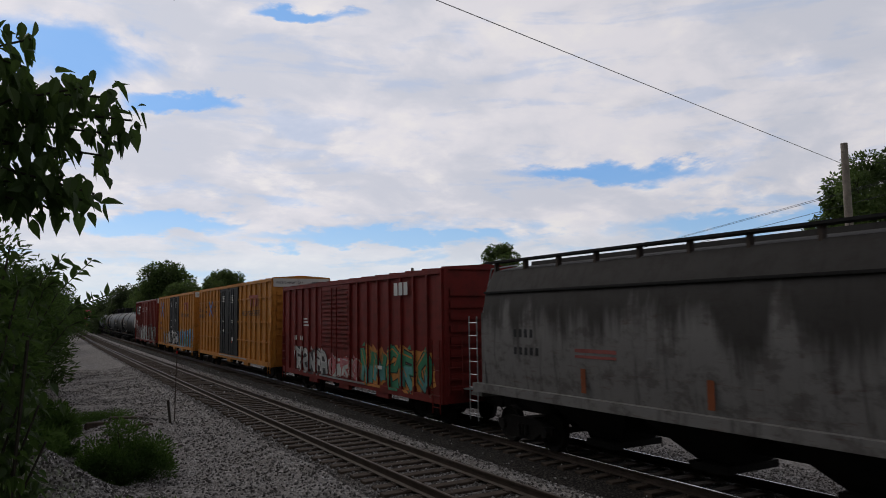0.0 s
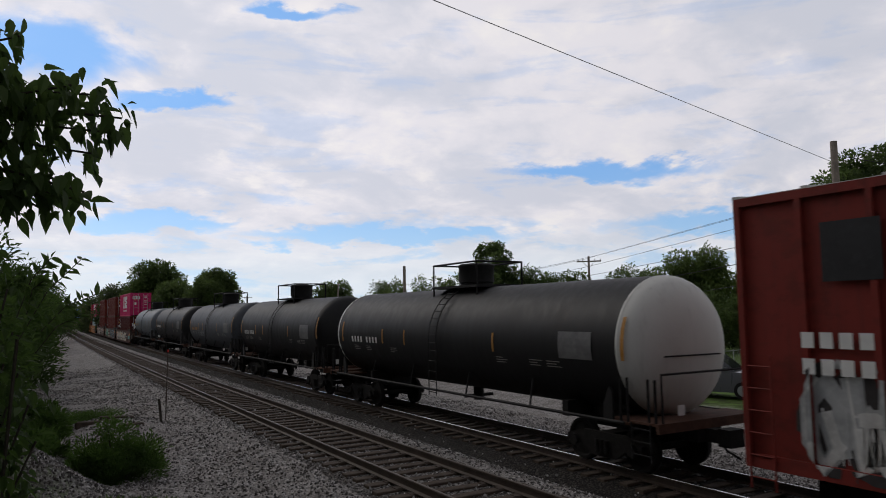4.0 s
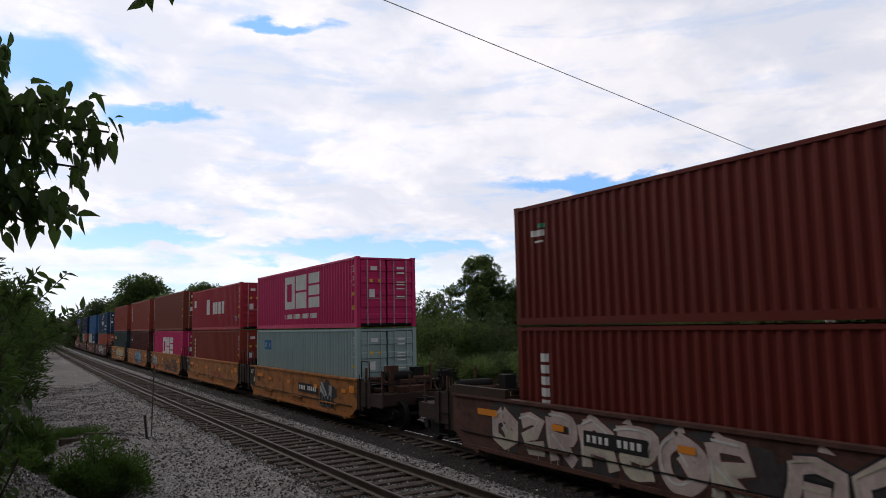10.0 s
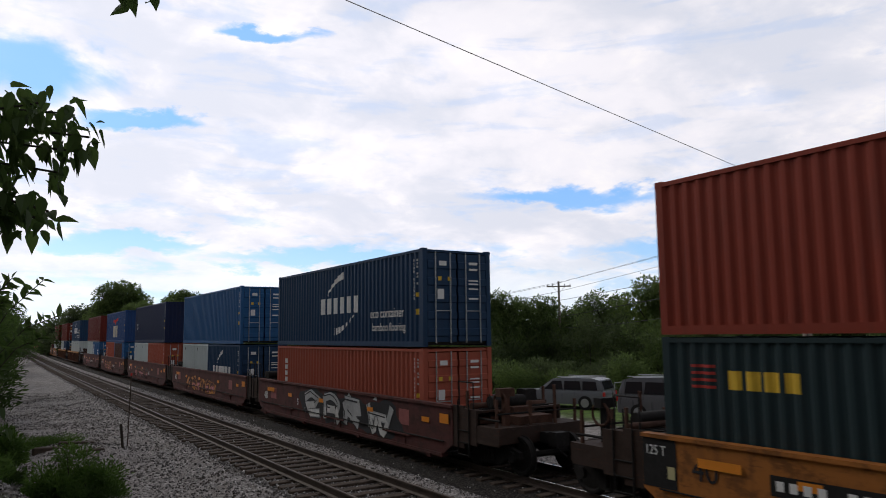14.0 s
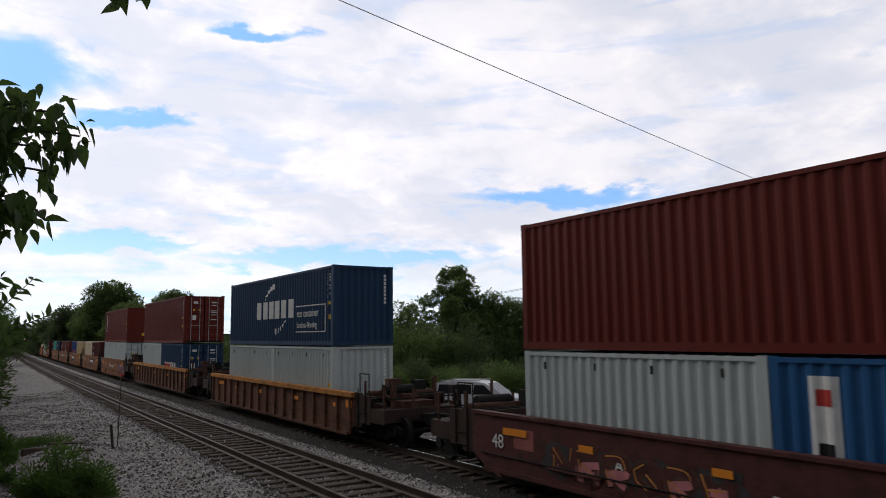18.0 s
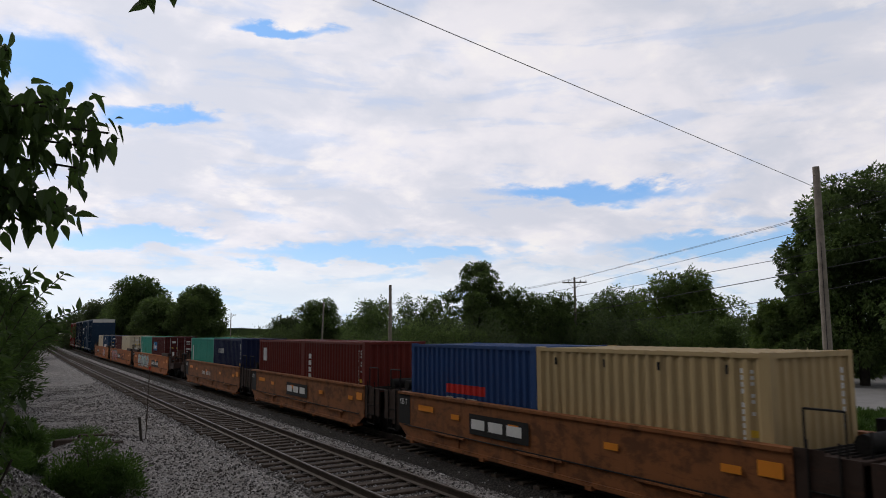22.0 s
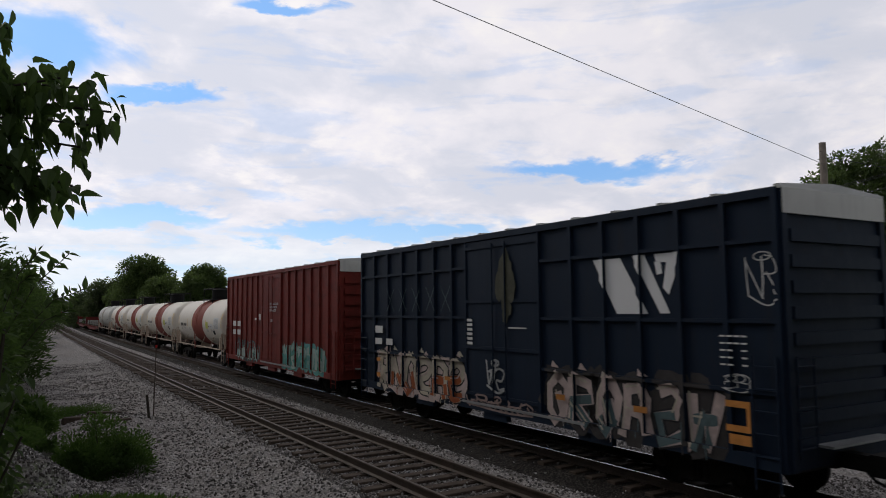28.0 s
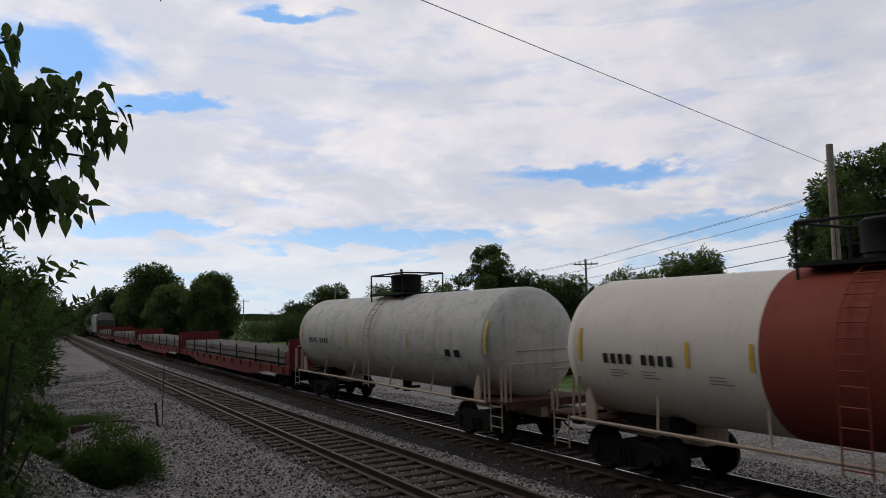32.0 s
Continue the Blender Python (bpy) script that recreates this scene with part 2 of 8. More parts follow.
def ground_mat():
    """Gravel beside the line, grass and soil further out."""
    m, nt, b = surface("ground_cover", 0.95)
    tc = nd(nt, "ShaderNodeTexCoord")
    sep = nd(nt, "ShaderNodeSeparateXYZ")
    nt.links.new(tc.outputs["Object"], sep.inputs[0])
    vor = nd(nt, "ShaderNodeTexVoronoi", Scale=24.0)
    nt.links.new(tc.outputs["Object"], vor.inputs["Vector"])
    sp = nd(nt, "ShaderNodeSeparateColor")
    nt.links.new(vor.outputs["Color"], sp.inputs[0])
    stone = mixc(nt, sp.outputs[0], (0.115, 0.106, 0.1), (0.45, 0.425, 0.405))
    big, mid, fine = noise_of(nt, 0.18, 6), noise_of(nt, 1.6, 6), noise_of(nt, 30, 4)
    stone = mixc(nt, op(nt, "MULTIPLY", ramp(nt, mid, 0.42, 0.7), 0.5), stone, (0.12, 0.1, 0.085))
    grass = mixc(nt, ramp(nt, fine, 0.3, 0.7), (0.08, 0.15, 0.028), (0.15, 0.24, 0.05))
    grass = mixc(nt, ramp(nt, mid, 0.4, 0.7), grass, (0.06, 0.075, 0.03))
    edge = op(nt, "ADD", sep.outputs[0], op(nt, "MULTIPLY", op(nt, "SUBTRACT", mid, 0.5), 4.0))
    bendy = op(nt, "MULTIPLY", op(nt, "MULTIPLY", op(nt, "MAXIMUM", op(nt, "MINIMUM", sep.outputs[1], 200.0), 0.0), op(nt, "MAXIMUM", op(nt, "MINIMUM", sep.outputs[1], 400.0), 0.0)), 7.2e-5)
    edge = op(nt, "SUBTRACT", edge, bendy)
    right, left = ramp(nt, edge, 21.0, 23.0), ramp(nt, edge, 1.2, -0.6)
    c = mixc(nt, op(nt, "MAXIMUM", right, op(nt, "MULTIPLY", left, ramp(nt, big, 0.35, 0.5))), stone, grass)
    nt.links.new(c, b.inputs["Base Color"])
    bump(nt, b, op(nt, "ADD", op(nt, "MULTIPLY", vor.outputs["Distance"], -1.0), fine), 0.8, 0.04)
    MATS["ground_cover"] = m
    return m


STEEL = plain("rail_steel", (0.075, 0.056, 0.045), 0.6, 0.2, 0.3, 3.0)
RUSTY = plain("rusty_brown_casting", (0.085, 0.04, 0.026), 0.85, 0.0, 0.45, 3.0)
BRIGHT = plain("worn_rail_head", (0.55, 0.54, 0.53), 0.22, 1.0, 0.1, 3.0)
TIE = plain("weathered_sleeper_timber", (0.075, 0.056, 0.043), 0.9, 0, 0.4, 5.0, 0.5)
BALLAST = gravel_mat("ballast_stone", (0.12, 0.11, 0.106), (0.42, 0.395, 0.38), 22.0, (0.12, 0.098, 0.08))
# oily ballast, with shade under the train also put into its dark colour
OILY_SHADED = gravel_mat("oily_shaded_ballast", (0.02, 0.017, 0.015), (0.085, 0.075, 0.066), 22.0, (0.024, 0.019, 0.015))
GROUND = ground_mat()
ASPHALT = plain("road_asphalt", (0.30, 0.29, 0.28), 0.9, 0, 0.15, 1.0, 0.3)
POLEWOOD = plain("grey_weathered_pole_timber", (0.29, 0.25, 0.21), 0.9, 0, 0.35, 3.0, 0.4)
WIRE = plain("dark_cable", (0.03, 0.03, 0.032), 0.6, 0, 0.1)
BARK = plain("bark", (0.05, 0.042, 0.034), 0.95, 0, 0.4, 5.0, 0.6)
WORN = plain("dull_worn_rail_head", (0.14, 0.118, 0.1), 0.42, 0.3, 0.2, 3.0)
LINE = plain("dull_aluminium_cable", (0.62, 0.62, 0.64), 0.45, 0.3, 0.1)
BLACK = plain("sooty_black_steel", (0.014, 0.0135, 0.0135), 0.75, 0.0, 0.35, 2.0)
GREASE = plain("greasy_dark_truck_steel", (0.012, 0.0105, 0.0095), 0.85, 0.0, 0.45, 2.5)
GALV = plain("dull_galvanised_steel", (0.42, 0.43, 0.44), 0.45, 0.6, 0.2, 2.0)
WHITE = plain("white_marking_paint", (0.72, 0.72, 0.70), 0.6, 0, 0.12, 3.0)
ORANGE = plain("amber_reflective_tape", (0.75, 0.26, 0.03), 0.4, 0, 0.1, 3.0)
REDMARK = plain("red_marking_paint", (0.55, 0.03, 0.025), 0.55, 0, 0.15, 3.0)
YELLOWMARK = plain("yellow_marking_paint", (0.72, 0.47, 0.05), 0.5, 0, 0.15, 3.0)
GLASS = plain("dark_window_glass", (0.02, 0.022, 0.025), 0.08, 0, 0.0)
LEAF_NEAR = leafy("catalpa_leaf", (0.045, 0.085, 0.022), (0.10, 0.16, 0.04))
LEAF_HEDGE = leafy("hedge_leaf", (0.04, 0.072, 0.02), (0.10, 0.17, 0.035))
LEAF_TREE = leafy("tree_leaf", (0.075, 0.122, 0.036), (0.17, 0.24, 0.07))
LEAF_PALE = leafy("pale_tree_leaf", (0.085, 0.14, 0.032), (0.19, 0.26, 0.065))
LEAF_FAR = leafy("far_leaf", (0.055, 0.085, 0.034), (0.11, 0.145, 0.055))
LEAF_BUSH = leafy("bush_leaf", (0.058, 0.115, 0.024), (0.12, 0.21, 0.04))


# ---- mesh helpers ----
def box(bm, x0, x1, y0, y1, z0, z1):
    v = [bm.verts.new((x, y, z)) for x in (x0, x1) for y in (y0, y1) for z in (z0, z1)]
    for f in ((0, 1, 3, 2), (4, 6, 7, 5), (0, 4, 5, 1), (2, 3, 7, 6), (0, 2, 6, 4), (1, 5, 7, 3)):
        bm.faces.new([v[i] for i in f])
    return v


def rod(bm, a, b, r, n=6, r2=None):
    a, b = Vector(a), Vector(b)
    d = (b - a).normalized()
    u = d.orthogonal().normalized()
    w = d.cross(u)
    r2 = r if r2 is None else r2
    ring = [[bm.verts.new(p + q * (math.cos(i * 6.28318 / n) * u + math.sin(i * 6.28318 / n) * w)) for i in range(n)] for p, q in ((a, r), (b, r2))]
    for i in range(n):
        bm.faces.new((ring[0][i], ring[0][(i + 1) % n], ring[1][(i + 1) % n], ring[1][i]))
    bm.faces.new(ring[0][::-1])
    bm.faces.new(ring[1])


def pipe(bm, pts, r, n=6):
    """One continuous tube through pts."""
    pts = [Vector(p) for p in pts]
    u, rings = None, []
    for i, p in enumerate(pts):
        d = (pts[min(i + 1, len(pts) - 1)] - pts[max(i - 1, 0)]).normalized()
        u = d.orthogonal().normalized() if u is None else (u - d * u.dot(d)).normalized()
        w = d.cross(u)
        rings.append([p + r * (math.cos(k * 6.28318 / n) * u + math.sin(k * 6.28318 / n) * w) for k in range(n)])
    loft(bm, rings)


def loft(bm, rings, caps=True, closed=True):
    vs = [[bm.verts.new(p) for p in ring] for ring in rings]
    n = len(vs[0])
    for a, b in zip(vs, vs[1:]):
        for i in range(n if closed else n - 1):
            bm.faces.new((a[i], a[(i + 1) % n], b[(i + 1) % n], b[i]))
    if caps:
        bm.faces.new(vs[0][::-1])
        bm.faces.new(vs[-1])


def mesh_of(bm, mat, smooth=False):
    me = bpy.data.meshes.new("mesh")
    bmesh.ops.recalc_face_normals(bm, faces=bm.faces)
    bm.to_mesh(me)
    bm.free()
    me.materials.append(mat)
    if smooth:
        me.shade_smooth()
        me.set_sharp_from_angle(angle=radians(40))
    return me


def part(name, bm, mat, parent, label="", smooth=False):
    """Links a bmesh, or a mesh made before, as one mesh object under parent."""
    me = mesh_of(bm, mat, smooth) if isinstance(bm, bmesh.types.BMesh) else bm
    ob = new(name, me)
    ob.parent = parent
    if label:
        tagged(ob, label)
    return ob


def boxes(*rows):
    bm = bmesh.new()
    for r in rows:
        box(bm, *r)
    return bm


def rods(*rows, n=6):
    bm = bmesh.new()
    for a, b, r in rows:
        rod(bm, a, b, r, n)
    return bm


def thing(name, label, category, group="", kind=""):
    return tagged(new(name), label, category, group, kind)


# ---- ground and tracks ----
def smooth(a, b, v):
    s = min(1.0, max(0.0, (v - a) / (b - a)))
    return s * s * (3 - 2 * s)


def lerp_profile(u, pts):
    for (a, za), (b, zb) in zip(pts, pts[1:]):
        if u <= b:
            return za if u <= a else za + (zb - za) * (u - a) / (b - a)
    return pts[-1][1]


PROFILE = [(0.5, -0.1), (3.2, -0.16), (4.6, -0.1), (5.3, 0.02), (8.95, 0.02), (9.6, -0.2), (9.95, -0.42), (14.0, -0.42), (15.4, -0.6), (17.5, -0.65), (20.0, -0.3), (60.0, -0.2)]


def ground_z(x, y):
    u = x - bend(y)
    z = lerp_profile(u, PROFILE)
    n = noise.noise(Vector((x * 0.35, y * 0.35, 0))) * 0.09 + noise.noise(Vector((x * 1.3, y * 1.3, 4))) * 0.035
    z += n * (1.0 if u < 5 or u > 14.5 else 0.3)
    z += 1.85 * smooth(8.0, 3.2, y) * smooth(4.2, 1.2, x) * smooth(-40, -20, y)
    d = math.hypot((x + 1.0) / 3.2, (y - 15.4) / 2.1)
    z += 1.6 * smooth(1.0, 0.0, d)
    z += 0.9 * smooth(0.2, -5.0, u) * smooth(14, 26, y)
    z += 0.35 * smooth(1.0, 0.2, math.hypot((x - 2.6) / 2.0, (y - 24.5) / 3.5))
    return z


def steps(a, b, near, grow=1.18, first=0.3):
    """Values from a to b, fine round near and coarser away from it."""
    up, s, v = [near], first, near
    while v < b:
        s *= grow
        v += s
        up.append(min(v, b))
    down, s, v = [], first, near
    while v > a:
        s *= grow
        v -= s
        down.append(max(v, a))
    return down[::-1] + up


def make_ground():
    xs = sorted(set(steps(-700, 1500, 6.0, 1.07, 0.22) + [4.6, 5.35, 8.95, 9.9, 10.45, 14.2, 15.4]))
    ys = steps(-900, 2600, 11.0, 1.045, 0.3)
    verts = [(x + bend(y) * smooth(60, 20, abs(x - 9)), y, 0.0) for y in ys for x in xs]
    verts = [(x, y, ground_z(x, y)) for x, y, _ in verts]
    n = len(xs)
    faces = [(j * n + i, j * n + i + 1, (j + 1) * n + i + 1, (j + 1) * n + i) for j in range(len(ys) - 1) for i in range(n - 1)]
    me = bpy.data.meshes.new("ground")
    me.from_pydata(verts, [], faces)
    me.materials.append(GROUND)
    me.shade_smooth()
    return tagged(new("ground", me), "grey trackside gravel giving way to rough grass", "ground", kind="structure")


def along(profile, y0, y1, step, cx, cz):
    """A section swept along the track, whose middle is cx beside the bend."""
    bm = bmesh.new()
    rings, y = [], y0
    while y <= y1 + 1e-6:
        a, b = heading(y), bend(y)
        rings.append([(b + (cx + u) * math.cos(a), y - (cx + u) * math.sin(a), cz + w) for u, w in profile])
        y += step if y < 140 else step * 4
    loft(bm, rings)
    return bm


def make_track(cx, cz, label):
    track = thing("railway_track", label, "railway track", kind="structure")
    bed = [(-2.5, -0.5), (-1.2, -0.235), (1.2, -0.235), (2.5, -0.5)]
    part("ballast_bed", along(bed, -200, 900, 8, cx, cz), OILY_SHADED if cx > 10 else BALLAST, track, "oily ballast, its colour darkened further for shade under the train" if cx > 10 else "crushed grey ballast")
    foot = [(-0.07, -0.18), (0.07, -0.18), (0.07, -0.165), (0.012, -0.14), (0.012, -0.05), (0.035, -0.04), (0.035, -0.004), (-0.035, -0.004), (-0.035, -0.04), (-0.012, -0.05), (-0.012, -0.14), (-0.07, -0.165)]
    head = [(-0.02, -0.006), (0.02, -0.006), (0.016, 0.002), (-0.016, 0.002)]
    for side in (-0.7525, 0.7525):
        rail = part("rail", along(foot, -200, 900, 8, cx + side, cz), STEEL, track, "rust-brown steel rail")
        part("running_surface", along(head, -200, 900, 8, cx + side, cz), BRIGHT if cx > 10 else WORN, rail, "wheel-polished rail head" if cx > 10 else "dull brown rail head")
    return track


def make_ties(track, cx, cz):
    rng = random.Random(int(cx * 10))
    meshes = []
    for k in range(5):
        bm = boxes((-1.3 + rng.uniform(-.04, .04), 1.3 + rng.uniform(-.05, .05), -0.115, 0.115, -0.18, 0))
        bmesh.ops.bevel(bm, geom=bm.edges[:], offset=0.012, segments=1, affect="EDGES")
        meshes.append(mesh_of(bm, TIE))
    plate = mesh_of(boxes((-0.9, -0.6, -0.09, 0.09, 0.0, 0.014), (0.6, 0.9, -0.09, 0.09, 0.0, 0.014)), STEEL)
    joined = bmesh.new()
    for i in range(-30, 900):
        y = 5.0 + i * 0.56
        a = heading(y)
        x, dz, dt = bend(y) + cx + rng.uniform(-.05, .05), rng.uniform(-.02, .004), rng.uniform(-1.4, 1.4)
        if 0 <= i < 290:
            ob = part("sleeper", rng.choice(meshes), None, track)
            ob.matrix_basis = pose(x, y, cz - 0.182 + dz, 0, rng.uniform(-.5, .5), math.degrees(-a) + dt)
            if i < 60:
                p = part("tie_plate", plate, None, ob)
        else:
            box(joined, x - 1.3, x + 1.3, y - 0.115, y + 0.115, cz - 0.36, cz - 0.182 + dz)
    tagged(part("sleepers_far_off", joined, TIE, track), kind="stuff")


def stones(name, label, spots, mat, size):
    """Loose stones, too many to count: each a squashed, turned octahedron."""
    pts = np.array(spots)
    k = len(pts)
    rng = np.random.default_rng(7)
    base = np.array([(1, 0, 0), (-1, 0, 0), (0, 1, 0), (0, -1, 0), (0, 0, 1), (0, 0, -1)], float)
    tris = np.array([(0, 2, 4), (2, 1, 4), (1, 3, 4), (3, 0, 4), (2, 0, 5), (1, 2, 5), (3, 1, 5), (0, 3, 5)])
    s = size * rng.uniform(0.45, 1.25, (k, 1, 1)) * rng.uniform(0.6, 1.2, (k, 1, 3)) * np.array([1, 1, 0.75])
    q, _ = np.linalg.qr(rng.normal(size=(k, 3, 3)))
    v = np.einsum("kij,kvj->kvi", q, base[None] * s * rng.uniform(0.7, 1.2, (k, 6, 1))) + pts[:, None]
    f = tris[None] + 6 * np.arange(k)[:, None, None]
    me = bpy.data.meshes.new(name)
    me.from_pydata(v.reshape(-1, 3).tolist(), [], f.reshape(-1, 3).tolist())
    me.materials.append(mat)
    return tagged(new(name, me), label, "gravel", kind="stuff")


S_PALE = plain("pale_yellow_plastic", (0.5, 0.46, 0.25), 0.5, 0, 0.1)


def stone_mat():
    m, nt, b = surface("mixed_ballast_stones", 0.9)
    geo = nd(nt, "ShaderNodeNewGeometry")
    c = mixc(nt, op(nt, "POWER", geo.outputs["Random Per Island"], 2.3), (0.06, 0.056, 0.053), (0.64, 0.615, 0.6))
    c = mixc(nt, op(nt, "MULTIPLY", ramp(nt, noise_of(nt, 0.7, 4), 0.4, 0.7), 0.5), c, (0.08, 0.065, 0.052))
    nt.links.new(c, b.inputs["Base Color"])
    return m


# ---- plants ----
FULL_LEAF = ((0.12, 0.32), (0.34, 0.5), (0.6, 0.38), (0.82, 0.16))
PLAIN_LEAF = ((0.42, 0.5),)


def leaf_mesh(name, pts, axes, size, mat, width=0.5, droop=0.0, seed=1, shape=PLAIN_LEAF):
    """Folded leaves at pts, along axes; shape gives the half widths along the midrib."""
    rng = np.random.default_rng(seed)
    k, m = len(pts), len(shape)
    p, d = np.asarray(pts, float), np.asarray(axes, float)
    d = d + rng.normal(scale=0.35, size=(k, 3)) + np.array([0, 0, -droop])
    d /= np.linalg.norm(d, axis=1, keepdims=True)
    up = rng.normal(size=(k, 3)) * 0.6 + np.array([0, 0, 1.0])
    w = np.cross(d, up)
    w /= np.linalg.norm(w, axis=1, keepdims=True) + 1e-9
    nrm = np.cross(w, d)
    s = (size * rng.uniform(0.6, 1.25, (k, 1)))
    fall = np.array([0, 0, -1.0])
    def rib(f):
        return p + d * s * f + fall * s * droop * 0.35 * f * f
    cols = [p, rib(1.0)]
    for f, hw in shape:
        cols += [rib(f) + w * s * width * hw + nrm * s * 0.12 * hw * 2, rib(f) - w * s * width * hw + nrm * s * 0.12 * hw * 2]
    if m == 1:
        faces = [(0, 2, 1), (0, 1, 3)]
    else:
        for f, _ in shape:
            cols.append(rib(f))
        r = lambda i: 2 + 2 * m + i
        faces = [(0, 2, r(0)), (0, r(0), 3)]
        for i in range(m - 1):
            faces += [(2 + 2 * i, 4 + 2 * i, r(i + 1)), (2 + 2 * i, r(i + 1), r(i)), (r(i), r(i + 1), 5 + 2 * i), (r(i), 5 + 2 * i, 3 + 2 * i)]
        faces += [(2 * m, 1, r(m - 1)), (r(m - 1), 1, 2 * m + 1)]
    v = np.stack(cols, 1)
    f = np.array(faces)[None] + v.shape[1] * np.arange(k)[:, None, None]
    me = bpy.data.meshes.new(name)
    me.from_pydata(v.reshape(-1, 3).tolist(), [], f.reshape(-1, 3).tolist())
    me.materials.append(mat)
    return me


def crown_points(blobs, count, seed, shell=0.55):
    """Leaf places through a set of blobs (x, y, z, r, flat), denser near their skins, in clumps with gaps."""
    rng = np.random.default_rng(seed)
    vol = np.array([b[3] ** 2 for b in blobs])
    pick = rng.choice(len(blobs), size=count, p=vol / vol.sum())
    B = np.array(blobs)[pick]
    d = rng.normal(size=(count, 3))
    d /= np.linalg.norm(d, axis=1, keepdims=True)
    r = B[:, 3:4] * (shell + (1.08 - shell) * rng.random((count, 1)) ** 0.6)
    clump = np.sin(d[:, :1] * 7 + pick[:, None]) * np.sin(d[:, 1:2] * 8 + 2 * pick[:, None]) * np.sin(d[:, 2:] * 7 + 1)
    r *= 1 + 0.3 * clump
    p = B[:, :3] + d * r * np.stack([np.ones(count), np.ones(count), B[:, 4]], 1)
    return p, d


def make_tree(name, label, x, y, height, radius, mat, count, leaf, seed, trunk_r=0.2, bare=0.25, spread=6, group="", category="tree", tall=1.0, style="round"):
    rng = random.Random(seed)
    z0 = ground_z(x, y)
    tree = thing(name, label, category, group)
    tree.matrix_basis = pose(x, y, z0)
    blobs = []
    count_b = spread * (7 if style != "feathery" else 6)
    for i in range(count_b):
        f = ((i + 0.5) / count_b) ** 0.85
        a = i * 2.4 + rng.random()
        if style == "tiered":
            f = (int(f * 7) + rng.uniform(.0, .8)) / 7
            out = radius * (1.05 - 0.85 * f ** 1.4) * rng.uniform(0.75, 1.15)
            rr, b, fl = out * math.sqrt(rng.uniform(0.15, 1.0)), radius * rng.uniform(0.14, 0.26) * (1 - .5 * f), rng.uniform(.5, .9)
        elif style == "feathery":
            out = radius * (0.4 + 0.6 * math.sin(math.pi * min(1.0, 0.2 + 0.7 * f))) * rng.uniform(0.6, 1.2)
            rr, b, fl = out * rng.uniform(0.3, 1.0), radius * rng.uniform(0.12, 0.22), rng.uniform(.9, 1.7)
        else:
            lump = 0.82 + 0.5 * noise.noise(Vector((math.cos(a) * 1.3 + seed, math.sin(a) * 1.3, f * 3.0)))
            out = radius * (0.35 + 0.65 * math.sin(math.pi * min(1.0, 0.2 + 0.74 * f))) * lump
            rr, b, fl = out * rng.uniform(0.5, 1.0), radius * rng.uniform(0.13, 0.26), rng.uniform(.6, 0.95)
        blobs.append((math.cos(a) * rr, math.sin(a) * rr, height * (bare + (1 - bare) * f) - b * 0.5, b, fl * tall))
    for f in (0.25, 0.45, 0.65):
        blobs.append((0, 0, height * (bare + (1 - bare) * f) * .95, radius * ((0.5 if style == "round" else 0.28) - 0.25 * abs(f - .4)), 0.9))
    top = max(b[2] + b[3] * b[4] for b in blobs)
    blobs = [(b[0], b[1], b[2] * height / top, b[3], b[4]) for b in blobs]
    bm = bmesh.new()
    pts = [Vector((rng.uniform(-.08, .08) * k, rng.uniform(-.08, .08) * k, -0.4 + height * 0.8 * k / 5)) for k in range(6)]
    for k in range(5):
        rod(bm, pts[k], pts[k + 1], trunk_r * (1 - 0.17 * k), 8, trunk_r * (1 - 0.17 * (k + 1)))
    for b in blobs[::3]:
        base = pts[min(4, max(1, int(5 * (b[2] / height) * 0.75)))]
        end, mid = Vector(b[:3]), (base + Vector(b[:3])) / 2 + Vector((0, 0, -0.06 * height))
        rod(bm, base, mid, trunk_r * 0.42, 5, trunk_r * 0.26)
        rod(bm, mid, end, trunk_r * 0.26, 5, trunk_r * 0.08)
        for _ in range(4):
            rod(bm, end, end + Vector((rng.uniform(-1, 1), rng.uniform(-1, 1), rng.uniform(-.4, 1))) * b[3] * 0.8, trunk_r * 0.1, 4, trunk_r * 0.03)
    part("trunk", bm, BARK, tree, "dark trunk and limbs", True)
    p, d = crown_points(blobs, count, seed)
    keep = p[:, 2] > 0.05
    part("crown", leaf_mesh("crown", p[keep], d[keep], leaf, mat, 0.55, 0.3, seed), mat, tree, "dense green leaves")
    return tree


